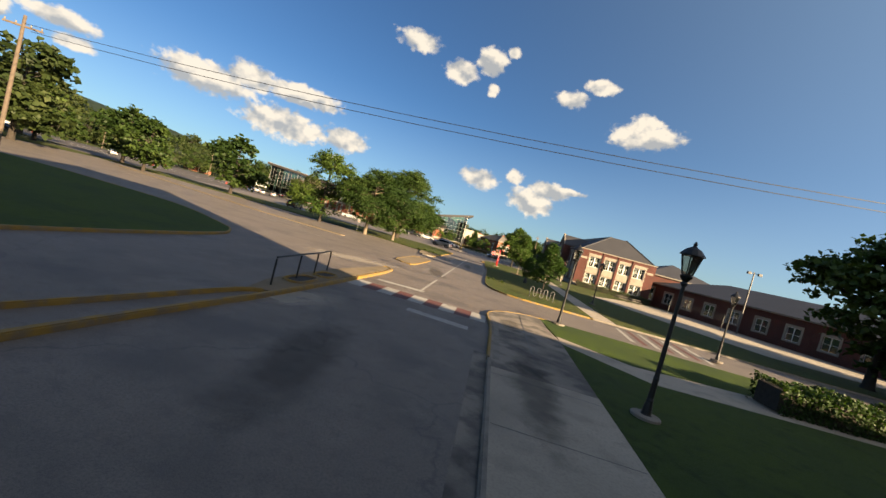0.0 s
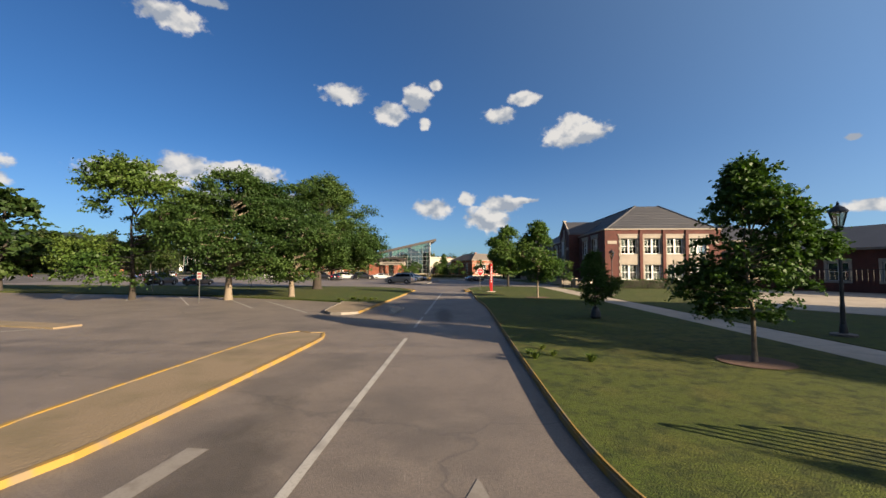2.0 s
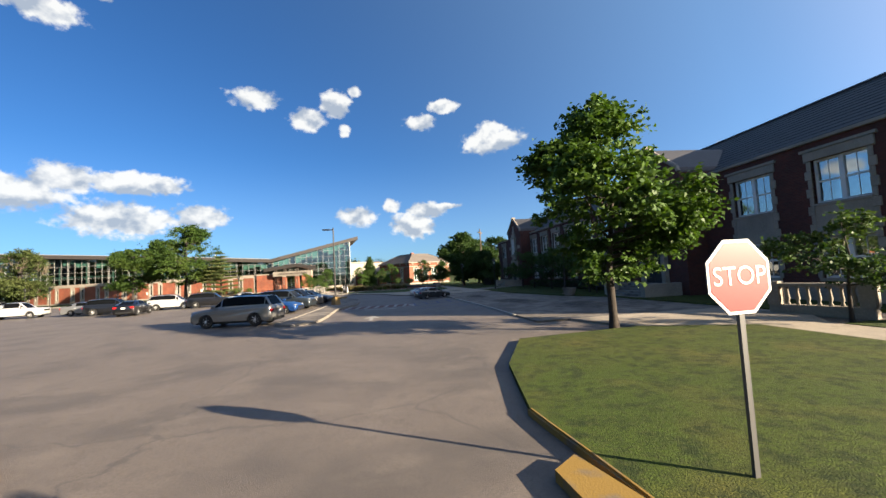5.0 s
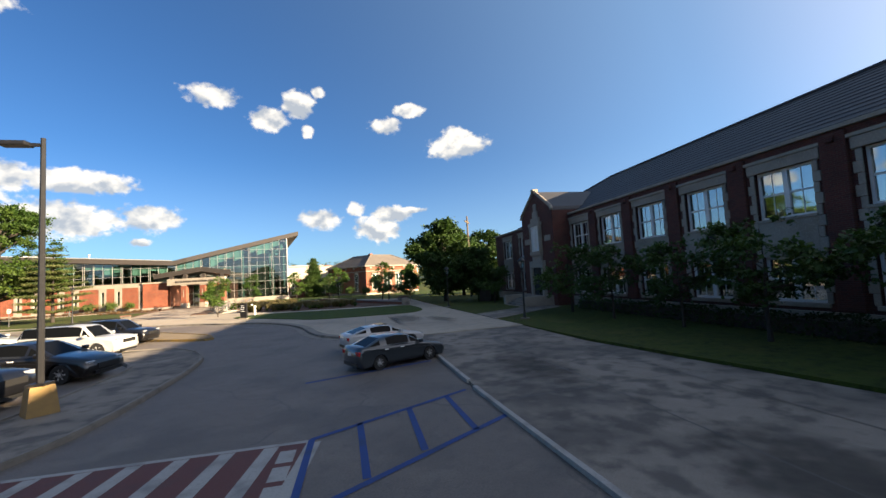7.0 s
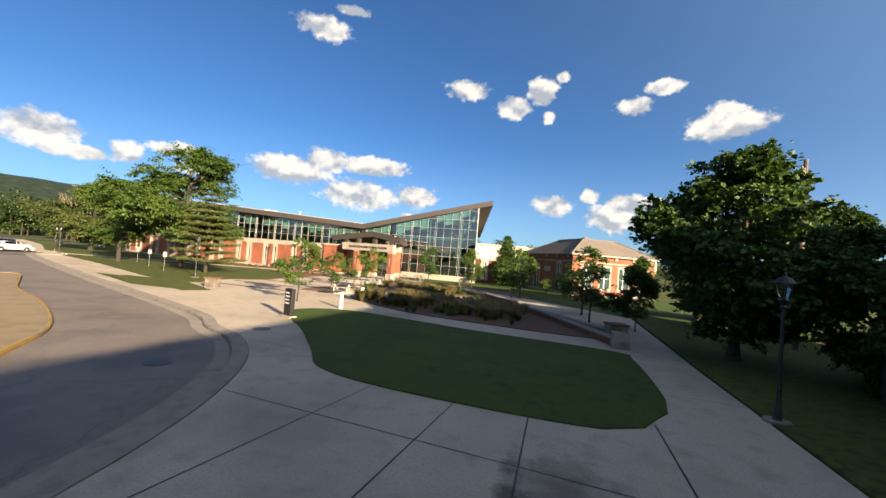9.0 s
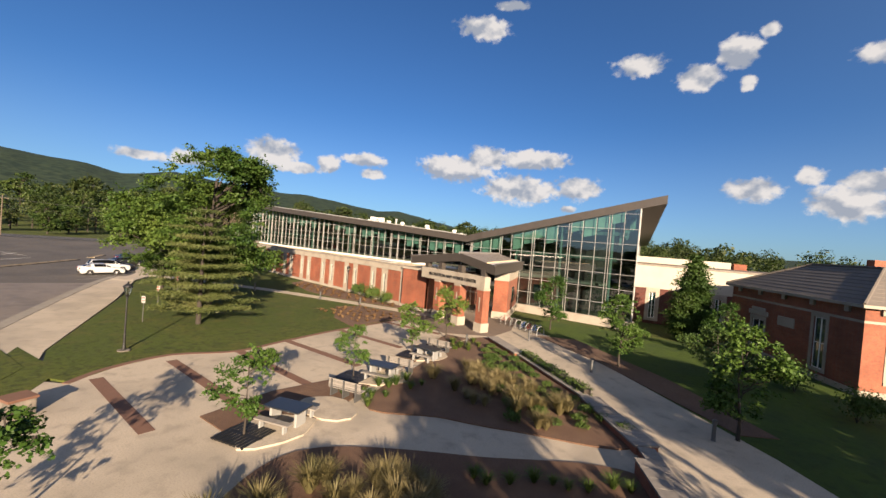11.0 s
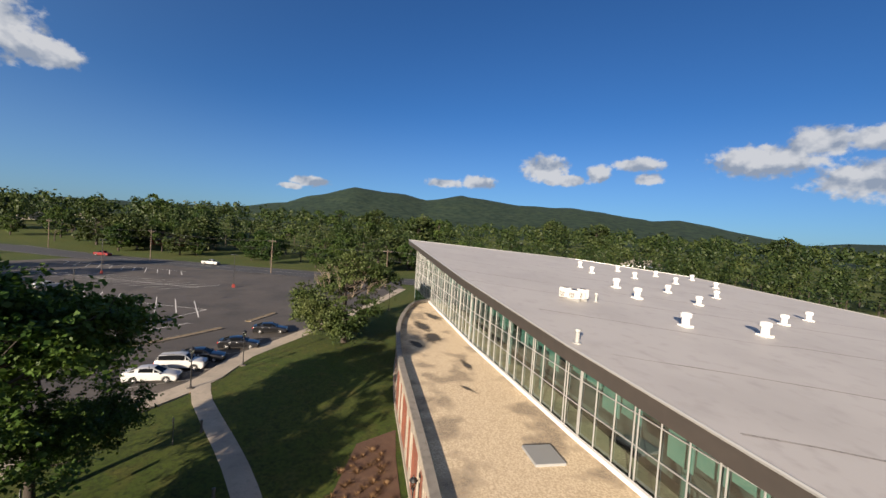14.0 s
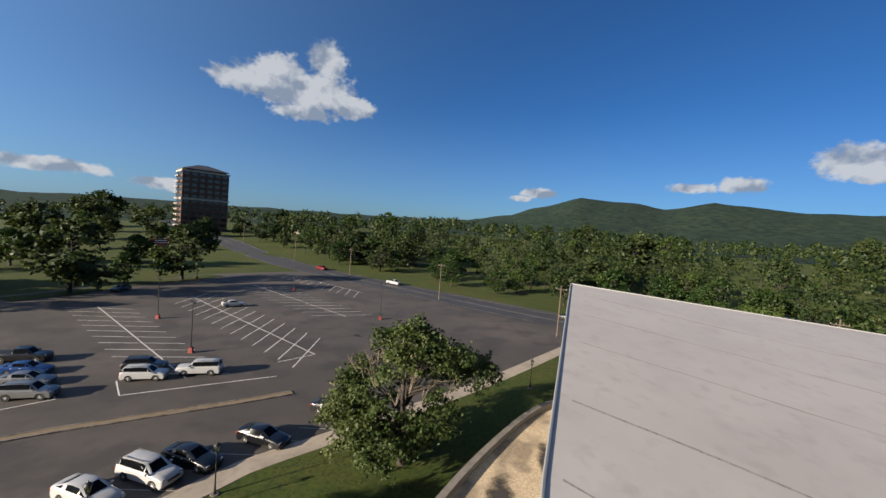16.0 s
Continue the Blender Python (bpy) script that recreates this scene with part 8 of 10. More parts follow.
def make_tree(name, label, h, crown_r, trunk_h, trunk_r, leaf_m, leaf, dens, seed, boughs=22, per_bough=16, top=1.0, bark=None, foot=0.8, spray=0.12, fill=0.3, lean=0.0, wild=0.2, twigs=6, cone=0.0):
    """A broadleaf tree at the origin: crooked trunk, a limb to each bough, boughs of leafy sprays."""
    rng = np.random.default_rng(seed)
    t = thing(name, label, "tree")
    bm = bmesh.new()
    sides = 10 if crown_r > 2 else 7
    tube(bm, (0, 0, -0.1), (0, 0, min(0.35, trunk_h * 0.3)), trunk_r * 1.4, trunk_r * 1.06, sides, cap=False)
    q = Vector((lean, 0.03, trunk_h))
    tube(bm, (0, 0, min(0.35, trunk_h * 0.3)), q, trunk_r * 1.06, trunk_r * 0.85, sides, cap=False)
    z0 = trunk_h * foot
    mid, half = (h + z0) / 2, (h - z0) / 2
    peak = Vector((lean, 0, z0 + (h - z0) * 0.8))
    tube(bm, q, q.lerp(peak, 0.5) + Vector((0.03 * h, -0.02 * h, 0)), trunk_r * 0.8, trunk_r * 0.42, 8, cap=False)
    tube(bm, q.lerp(peak, 0.5) + Vector((0.03 * h, -0.02 * h, 0)), peak, trunk_r * 0.42, 0.015, 6, cap=False)
    sprays = []
    for i in range(boughs):
        u = -0.82 + 1.72 * ((i * 0.618 + 0.13 * rng.random()) % 1.0)
        a = i * 2.399 + rng.normal() * 0.25
        wide = max(0.16, 1 - abs(u) ** 2.3 * top) if u > 0 else max(0.5, 1 - abs(u) ** 2.6 * 0.55)
        wide *= 1 - cone * max(0.0, u + 0.25)
        reach = crown_r * wide * (1 - wild + 1.6 * wild * rng.random())
        b_r = crown_r * rng.uniform(0.22, 0.36)
        c = np.array([math.cos(a) * max(0.0, reach - b_r * 0.85) + lean, math.sin(a) * max(0.0, reach - b_r * 0.85), mid + u * (half - b_r * 0.55)])
        out = np.array([math.cos(a), math.sin(a), 0.35 + 0.5 * u])
        out /= np.linalg.norm(out)
        root = q.lerp(peak, max(0.0, min(0.85, 0.5 * (u + 0.75))))
        end = Vector(c + out * b_r * 0.5)
        knee = root.lerp(end, 0.5) + Vector((rng.normal() * 0.06 * crown_r, rng.normal() * 0.06 * crown_r, -0.05 * crown_r))
        tube(bm, root, knee, trunk_r * 0.34, trunk_r * 0.2, 6, cap=False)
        tube(bm, knee, end, trunk_r * 0.2, 0.012, 5, cap=False)
        for k in range(per_bough):
            d = rng.normal(size=3) + out * 0.75 + np.array([0, 0, 0.25])
            d /= np.linalg.norm(d)
            r = crown_r * spray * rng.uniform(0.65, 1.35)
            o = d * np.array([1, 1, 0.42]) + out * 0.25
            o /= np.linalg.norm(o)
            pos = c + d * np.array([1, 1, 0.7]) * b_r * rng.uniform(0.6, 1.12)
            sprays.append((pos, o, r))
            if k % 4 == 0:
                tube(bm, end, Vector(pos), 0.02 + trunk_r * 0.04, 0.006, 4, cap=False)
    for i in range(int(boughs * per_bough * fill)):
        u, a = rng.uniform(-0.85, 0.85), rng.random() * 6.283
        rr = crown_r * max(0.2, 1 - abs(u) ** 2.3 * top) * (1 - cone * max(0.0, u + 0.25)) * rng.uniform(0.3, 0.8)
        o = np.array([math.cos(a), math.sin(a), 0.25])
        sprays.append((np.array([math.cos(a) * rr + lean, math.sin(a) * rr, mid + u * half]), o / np.linalg.norm(o), crown_r * spray * rng.uniform(0.8, 1.4)))
    part("trunk", bm, bark or M_BARK, t, smooth=True)
    C, Nn = spray_leaves(sprays, dens, rng, twigs)
    ob = new("crown", leaf_mesh("crown", leaf_m, C, Nn, leaf * (0.6 + 0.8 * rng.random(len(C))), rng, stir=0.9))
    ob.parent = t
    return t


def make_conifer(name, label, h, r, seed, mat_=None, leaf=0.32, tiers=15, dense=60, bare=1.2, wide=0.36, flat_=0.4):
    rng = np.random.default_rng(seed)
    t = thing(name, label, "tree")
    bm = bmesh.new()
    tube(bm, (0, 0, -0.1), (0, 0, h * 0.97), 0.2, 0.03, 9, cap=False)
    C, Nn = [], []
    for k in range(tiers):
        z = bare + (h - bare) * (k / tiers) ** 0.92
        rr = r * (1 - (k / tiers)) ** 0.75 * (0.8 + 0.35 * rng.random()) + 0.15
        nb = 7 if k < tiers * 0.7 else 5
        for j in range(nb):
            a = 2 * math.pi * j / nb + rng.random()
            L = rr * (0.65 + 0.5 * rng.random())
            d = Vector((math.cos(a), math.sin(a), 0.12))
            tube(bm, (0, 0, z), d * L + Vector((0, 0, z)), 0.035, 0.01, 5, cap=False)
            m = int(dense * L)
            s = rng.random(m) ** 0.7
            pts = np.outer(s * L, np.array(d)) + np.array([0, 0, z])
            w = 0.16 + 0.5 * s[:, None] * (1 - 0.6 * s[:, None]) * min(1.0, L)
            pts += rng.normal(size=(m, 3)) * w * np.array([1, 1, flat_])
            C.append(pts)
            Nn.append(np.tile(np.array([0, 0, 1.0]), (m, 1)))
    part("trunk", bm, M_BARK, t, smooth=True)
    C, Nn = np.concatenate(C), np.concatenate(Nn)
    ob = new("crown", leaf_mesh("crown", mat_ or M_PINE, C, Nn, leaf * (0.6 + 0.7 * rng.random(len(C))), rng, wide=wide))
    ob.parent = t
    return t


def plant(src, x, y, z=0.0, s=1.0, turn=0.0, sz=None, label="", group=""):
    m = pose(x, y, z, 0, 0, turn) @ Matrix.Diagonal((s, s, sz or s, 1))
    ob = copy_thing(src, m)
    return tagged(ob, label, "", group)


def stand(src, x, y, z=0.0, s=1.0, turn=0.0, sz=None):
    src.matrix_basis = pose(x, y, z, 0, 0, turn) @ Matrix.Diagonal((s, s, sz or s, 1))
    return src


M_PALEBARK = node_mat("pale_bark", (0.3, 0.24, 0.17), 0.9, var=[(8, 5, 0.4, 0.65, (0.17, 0.13, 0.09), 0.7)], bump=0.5, bump_scale=18, space="object")
# old oaks on the west lawn
oak = make_tree("oak_tree", "spreading old oak with dense dark green crown on the lawn", 13.2, 7.2, 1.9, 0.42, M_OAK, 0.165, 165, 11, boughs=44, per_bough=16, spray=0.12, fill=0.4, foot=0.75)
oak_b = make_tree("oak_tree", "broad oak with a pale trunk beside the car park", 10.2, 5.4, 1.8, 0.25, M_OAK, 0.16, 175, 12, boughs=36, per_bough=15, spray=0.13, fill=0.4, bark=M_PALEBARK, foot=0.6)
ash = make_tree("ash_tree", "open-crowned ash with gaps of sky beside the car park", 10.6, 5.2, 1.7, 0.18, M_ELM, 0.19, 170, 31, boughs=30, per_bough=11, spray=0.13, fill=0.15, foot=0.25, wild=0.22)
oak_far = make_tree("oak_tree", "oak with full green crown on the verge", 10.5, 5.2, 1.8, 0.3, M_FAROAK, 0.66, 17, 24, boughs=20, per_bough=9, spray=0.17, fill=0.55, foot=0.5, wild=0.15, twigs=3)
maple = make_tree("maple_tree", "young maple with an egg-shaped crown in a mulch ring", 6.9, 2.3, 1.75, 0.075, M_MAPLE, 0.13, 470, 13, boughs=44, per_bough=10, top=0.9, bark=M_PALEBARK, spray=0.13, fill=0.5, foot=0.6, wild=0.15, cone=0.5)
maple_b = make_tree("maple_tree", "maple with bright green crown on the lawn", 8.6, 3.2, 1.9, 0.14, M_MAPLE, 0.17, 300, 14, boughs=32, per_bough=11, top=0.9, spray=0.14, fill=0.45, foot=0.6, wild=0.16, cone=0.3)
elm = make_tree("elm_tree", "tall open elm with light green crown before the brick wing", 14.8, 7.0, 2.6, 0.34, M_ELM, 0.22, 130, 15, boughs=38, per_bough=13, spray=0.125, fill=0.25, wild=0.26)
elm_far = make_tree("elm_tree", "tall light green elm on the verge", 15, 6.0, 3.0, 0.3, M_FARELM, 0.7, 12, 25, boughs=18, per_bough=8, spray=0.17, fill=0.2, wild=0.28, twigs=3)
shade_tree = make_tree("linden_tree", "tall dark linden at the corner of the hall", 10.1, 3.9, 0.9, 0.26, M_DARKLEAF, 0.25, 140, 16, boughs=34, per_bough=11, top=0.8, spray=0.15, fill=0.8, foot=0.5)
round_tree = make_tree("hackberry_tree", "broad olive-green hackberry with a thinning top beside the car park", 11.5, 6.4, 1.2, 0.33, M_DRY, 0.24, 105, 17, boughs=34, per_bough=13, spray=0.13, fill=0.3, foot=0.5)
rng = np.random.default_rng(71)
bm = bmesh.new()
for k in range(46):
    a, rr = rng.random() * 6.283, 4.2 * math.sqrt(rng.random())
    p = Vector((math.cos(a) * rr, math.sin(a) * rr, 9.0 - 0.12 * rr * rr + rng.uniform(-1.2, 0.4)))
    for j in range(3):
        q = p + Vector((math.cos(a) * 0.5 + rng.normal() * 0.35, math.sin(a) * 0.5 + rng.normal() * 0.35, rng.uniform(0.9, 1.7)))
        tube(bm, p, q, 0.035, 0.01, 4, cap=False)
        tube(bm, p.lerp(q, 0.6), q + Vector((rng.normal() * 0.5, rng.normal() * 0.5, 0.1)), 0.016, 0.006, 4, cap=False)
part("dry_top", bm, M_PALEBARK, round_tree, "dry leafless twigs at the top")
round_far = make_tree("hackberry_tree", "round olive-green hackberry on the verge", 11.5, 5.7, 2.0, 0.3, M_FARDRY, 0.66, 15, 26, boughs=19, per_bough=9, spray=0.17, fill=0.5, foot=0.5, wild=0.16, twigs=3)
young = make_tree("honey_locust", "young honey locust with airy light green crown", 3.6, 1.3, 0.95, 0.04, M_YOUNG, 0.1, 620, 18, boughs=15, per_bough=8, spray=0.16, fill=0.2, top=0.8, wild=0.3)
upright = make_tree("hornbeam_tree", "narrow upright hornbeam on the lawn", 5.8, 1.8, 0.9, 0.08, M_MAPLE, 0.14, 300, 19, boughs=22, per_bough=10, top=0.8, spray=0.15, fill=0.4)
crape = make_tree("crape_myrtle", "multi-stemmed crape myrtle with dark leaves", 4.4, 2.2, 1.3, 0.07, M_DARKLEAF, 0.15, 260, 20, boughs=14, per_bough=9, spray=0.16, fill=0.2, wild=0.28)
pine = make_conifer("pine_tree", "soft-needled pine on the lawn", 9.4, 3.5, 21, leaf=0.34, dense=210, tiers=11, wide=0.06, flat_=0.17)
arbor = make_conifer("arborvitae", "dark columnar arborvitae beside the brick building", 8.8, 2.2, 22, M_OAK, 0.2, 24, 210, 0.2)
stand(oak, -17.2, -23.2, 0.1, 1.1, 20, 1.0)
stand(oak_b, -18.3, -38.2, 0.1, 1.0, 0)
plant(oak_b, -14.6, -35.6, 0.1, 0.86, 130, 0.8)
stand(ash, -25.5, -38.6, 0.1, 1.05, 200)
stand(oak_far, -47, -30, 0.1, 1.0, 90)
plant(oak_far, -62, -33, 0.1, 0.9, 40)
stand(round_far, -70, -47, 0.1, 1.35, 15)
plant(oak_far, -76, -24, 0.1, 1.1, 75)
plant(oak_far, -88, -31, 0.1, 1.15, 110)
stand(maple, 5.2, -34.7, 0.1, 0.92)
plant(maple, 6.4, -57.3, 0.1, 0.8, 140, label="young maple with open crown in a mulch ring")
stand(maple_b, 5.1, -12.4, 0.1, 1.0, 30)
plant(maple, 5.4, -48.6, 0.1, 0.5, 80, label="slim young tree with a watering bag on the lawn")
plant(maple_b, 9.5, 76, 0.1, 0.7, 10)
stand(elm, -44.3, 60.8, 0.1, 1.05)
plant(elm, -53, 59.0, 0.1, 0.7, 140)
stand(elm_far, -128, 112, 0.1, 0.9)
stand(pine, -36.3, 57.6, 0.1)
stand(shade_tree, 9.8, 46.0, 0.1)
plant(shade_tree, 13.2, 43.0, 0.1, 0.62, 70, label="dark shrubby tree crowding the hall corner")
# largely hidden behind the corner tree; added to shade the lawn and bed
plant(shade_tree, 15.0, 57.5, 0.1, 0.95, 160, label="tall dark linden behind the hall corner, set to shade the lawn")
plant(shade_tree, 20.5, 63.5, 0.1, 1.05, 250, label="tall dark linden behind the hall corner, set to shade the lawn")
plant(shade_tree, 12.6, 64.5, 0.1, 0.92, 40, label="tall dark linden behind the hall corner, set to shade the lawn")
stand(round_tree, -85.6, 74.2, 0.1, 1.12, 0, 1.15)
for k, (x, y, s) in enumerate(((-16.9, 53.3, 1.0), (-19.8, 60.3, 0.85), (-21.1, 66.0, 1.05), (-23.2, 71.9, 1.25), (-14.5, 46.2, 1.2))):
    (stand if k == 0 else plant)(young, x, y, 0.1, s, k * 70)
for k, (x, y, s) in enumerate(((-20.3, 84.6, 1.0), (-11.1, 77.0, 0.95), (-3.4, 69.6, 1.0), (3.2, 58.5, 1.0), (-6.0, 86.5, 0.9))):
    (stand if k == 0 else plant)(upright, x, y, 0.1, s, k * 95)
stand(arbor, -9.9, 94.6, 0.1)
plant(maple, 6.4, 52.1, 0.1, 0.68, 200, label="small round maple beside the walk")
for k, (x, y, s) in enumerate(((13.9, 6.8, 1.0), (13.7, 11.4, 1.05), (14.1, 15.6, 0.95), (13.8, 20.2, 1.0), (14.0, 25.0, 1.1), (13.5, 39.5, 0.9), (11.9, -14.6, 0.85), (3.7, 52.6, 0.95), (-5.6, 78.5, 0.9))):
    (stand if k == 0 else plant)(crape, x, y, 0.1, s, k * 51)
# dark trees along the side street, east of the corner
dark_oak = make_tree("dark_oak", "dense dark oak shading the lawn from the side street", 12.5, 5.8, 1.6, 0.36, M_DARKLEAF, 0.5, 18, 23, boughs=26, per_bough=11, spray=0.16, fill=0.7, foot=0.6)
stand(dark_oak, 31.5, -61.3, 0.1, 1.03)
# all but the first stand out of view, sized to shade lawn and drive
for k, (x, y, s) in enumerate(((38, -62.6, 1.09), (43, -75.8, 1.0), (49, -76.5, 1.5), (56, -77, 1.5), (45, -63.8, 1.08), (51.5, -66, 1.07))):
    plant(dark_oak, x, y, 0.1, s, k * 73)
# trees round the car park and by the road
for k, (x, y, s) in enumerate(((-137, -22.3, 1.1), (-123, -24.6, 0.8), (-108.4, -18.9, 1.15), (-100, -40, 1.0), (-129.5, -75.6, 1.3), (-150, -62, 1.0), (-235, -235, 1.9), (-180, -150, 1.4), (-215, -150, 1.3), (-240, -140, 1.5), (-205, -190, 1.6), (-120, -70, 1.1), (-165, -110, 1.0), (-95, -75, 1.2), (-70, -62, 1.1), (-82, -50, 1.0), (-100, -140, 1.2))):
    plant(oak_far if k % 2 else round_far, x, y, 0, s, k * 63)

# single trees on the verge beyond the county road
rng = np.random.default_rng(8)
for k in range(60):
    y = rng.uniform(-150, 150)
    rx = float(np.interp(y, [-200, -40, 25, 86, 200], [-272, -200, -178, -160, -150]))
    x = rx - rng.uniform(16, 62)
    src = (oak_far, round_far, oak_far, elm_far)[k % 4]
    plant(src, x, y, terrain(x, y), rng.uniform(0.7, 1.2), k * 47)

for k in range(34):
    az = radians(rng.uniform(112, 235))
    rr = rng.uniform(190, 380)
    x, y = HUB[0] + rr * math.cos(az), HUB[1] + rr * math.sin(az)
    if x > float(np.interp(y, [-200, -40, 25, 86, 200], [-272, -200, -178, -160, -150])) - 45:
        continue
    plant((elm_far, oak_far, round_far)[k % 3], x, y, terrain(x, y), rng.uniform(1.15, 1.6), k * 77)

# far woodland as one mass of clumps
rng = np.random.default_rng(77)
C, Nn, S = [], [], []
spots = []
while len(spots) < 2000:
    az = radians(rng.uniform(88, 262))
    r = 150 + 600 * rng.random() ** 1.15
    x, y = HUB[0] + r * math.cos(az), HUB[1] + r * math.sin(az)
    # keep the road, the car park and the verge open
    road_x = np.interp(y, [-200, -40, 25, 86, 200], [-272, -200, -178, -160, -150])
    if x > road_x - 34 and y < 112:
        if not (x > -110 and y < -60 and rng.random() < 0.3):
            continue
    if y >= 112 and x > -150 and r < 190 and rng.random() < 0.5:
        continue
    dens_n = noise.noise(Vector((x * 0.02, y * 0.02, 0)))
    if dens_n < -0.3 and r < 240:
        continue
    spots.append((x, y, r))
for k in range(330):
    az = radians(rng.uniform(20, 100))
    r = rng.uniform(95, 330)
    x, y = HUB[0] + r * math.cos(az) * 1.3, HUB[1] + 20 + r * math.sin(az)
    if y > 128 and not (-110 < x < 20 and y < 165):
        spots.append((x, y, r))
for x, y, r in spots:
    z = terrain(x, y)
    h = rng.uniform(7, 20) * (1.0 if r > 210 else 0.85)
    w = h * rng.uniform(0.26, 0.44)
    nb = 6 if r < 300 else 4
    blobs = []
    for i in range(nb):
        a, u = rng.random() * 6.28, rng.random()
        blobs.append((x + math.cos(a) * w * 0.6 * (1 - 0.6 * u), y + math.sin(a) * w * 0.6 * (1 - 0.6 * u), z + h * (0.3 + 0.52 * u), w * rng.uniform(0.3, 0.66), 0.9))
    leaf = 0.75 if r < 215 else 1.15 if r < 300 else 2.2
    c, n_ = blob_leaves(blobs, 1.05 if r < 215 else 0.42 if r < 300 else 0.15, rng)
    C.append(c), Nn.append(n_), S.append(leaf * (0.6 + 0.8 * rng.random(len(c))))
C, Nn, S = np.concatenate(C), np.concatenate(Nn), np.concatenate(S)
M_WOOD = leaf_material("woodland_leaves", (0.014, 0.03, 0.008), (0.04, 0.065, 0.016), (0.076, 0.097, 0.027))
wood = new("woodland", leaf_mesh("woodland", M_WOOD, C, Nn, S, rng, stir=0.45))
tagged(wood, "mixed summer woodland covering the rising ground", "woodland", "", "stuff")
bm = bmesh.new()
for x, y, r in spots:
    if r < 260:
        z = terrain(x, y)
        tube(bm, (x, y, z - 0.3), (x, y, z + 6), 0.25, 0.14, 5, cap=False)
tagged(part("woodland_trunk", bm, M_BARK), "bare lower trunks of the woodland edge", "trunk", "", "stuff")

# ---- lamps ----
M_LANT = glass_material("lantern_glass", (0.75, 0.72, 0.62), 0.8, 0.1)
M_REDC = node_mat("red_concrete", (0.32, 0.03, 0.02), 0.7, var=[(4, 4, 0.45, 0.7, (0.24, 0.04, 0.03), 0.6)], bump=0.2)
M_YELC = node_mat("ochre_concrete", (0.48, 0.3, 0.1), 0.8, var=[(4, 4, 0.45, 0.7, (0.36, 0.23, 0.1), 0.7)], bump=0.2)
M_GREYPOLE = node_mat("grey_pole", (0.16, 0.16, 0.16), 0.5, 0.4)
M_TIMBER = node_mat("weathered_timber", (0.2, 0.15, 0.11), 0.9, var=[(5, 5, 0.4, 0.7, (0.12, 0.09, 0.07), 0.8)], bump=0.4, space="object")
M_PLANK = node_mat("grey_planks", (0.33, 0.3, 0.27), 0.85, var=[(7, 4, 0.4, 0.7, (0.24, 0.215, 0.19), 0.7)], bump=0.3, space="object", rnd=0.15)
M_SOLAR = node_mat("dark_table_top", (0.03, 0.035, 0.042), 0.3, var=[(3, 3, 0.4, 0.7, (0.05, 0.055, 0.06), 0.5)], space="object")
M_SIGNRED = node_mat("sign_red", (0.5, 0.02, 0.02), 0.4, var=[(6, 3, 0.5, 0.7, (0.4, 0.03, 0.025), 0.4)], space="object")
M_SIGNG = node_mat("pale_sign_face", (0.6, 0.62, 0.58), 0.45, var=[(6, 3, 0.5, 0.7, (0.5, 0.52, 0.48), 0.4)], space="object")


def lantern(h=4.5):
    t = thing("street_lamp", "black cast-iron street lamp with a glazed lantern", "street lamp", group="lantern lamps")
    bm = bmesh.new(); lathe(bm, [(0.17, 0), (0.17, 0.05), (0.12, 0.09), (0.1, 0.3), (0.08, 0.4), (0.09, 0.44), (0.075, 0.5), (0.065, 0.95), (0.075, 1.0), (0.06, 1.06)], 16); part("base", bm, M_BLACK, t, "flared cast base")
    bm = bmesh.new()
    tube(bm, (0, 0, 1.0), (0, 0, h - 0.95), 0.06, 0.045, 12)
    part("post", bm, M_BLACK, t)
    bm = bmesh.new(); lathe(bm, [(0.05, h - 1.1), (0.09, h - 1.04), (0.06, h - 0.98), (0.12, h - 0.9), (0.15, h - 0.84), (0.1, h - 0.8)], 14); part("collar", bm, M_BLACK, t)
    z0, z1, r0, r1 = h - 0.8, h - 0.32, 0.13, 0.25
    bm = bmesh.new()
    for i in range(6):
        a, b_ = i * math.pi / 3, (i + 1) * math.pi / 3
        tube(bm, (r0 * math.cos(a), r0 * math.sin(a), z0), (r1 * math.cos(a), r1 * math.sin(a), z1), 0.014, n=5)
        tube(bm, (r1 * math.cos(a), r1 * math.sin(a), z1), (r1 * math.cos(b_), r1 * math.sin(b_), z1), 0.016, n=5)
    ln = part("lantern_frame", bm, M_BLACK, t)
    bm = bmesh.new(); lathe(bm, [(r0 - 0.01, z0), (r1 - 0.012, z1)], 6); g = part("lantern_glass", bm, M_LANT, ln, "milky lantern glass"); g.visible_shadow = False
    bm = bmesh.new(); lathe(bm, [(0.29, z1), (0.28, z1 + 0.03), (0.17, z1 + 0.16), (0.06, z1 + 0.22), (0.035, z1 + 0.26), (0.05, z1 + 0.29), (0.01, z1 + 0.36)], 12); part("lantern_cap", bm, M_BLACK, ln)
    bm = bmesh.new(); lathe(bm, [(0.36, -0.05), (0.36, 0.05), (0.3, 0.07)], 16); part("footing", bm, M_CONC_OLD, t, "round concrete footing")
    return t


lamp = lantern()
for k, (x, y, s) in enumerate(((5.8, -85.8, 1.0), (5.4, -74.1, 0.98), (15.5, -70.5, 0.95), (12.2, -53, 1.0), (12.4, -30.8, 0.9), (11.6, 6.4, 0.9), (9.9, 23.5, 0.85), (-31.0, 52.1, 0.9), (-69, 60.9, 0.9), (-75.6, 63.7, 0.9), (-109.6, 82, 0.9), (-48, 79.4, 0.8), (8.1, 37.0, 0.85))):
    m = pose(x, y, 0.13) @ Matrix.Scale(s, 4)
    if k == 0:
        lamp.matrix_basis = m
    else:
        copy_thing(lamp, m)


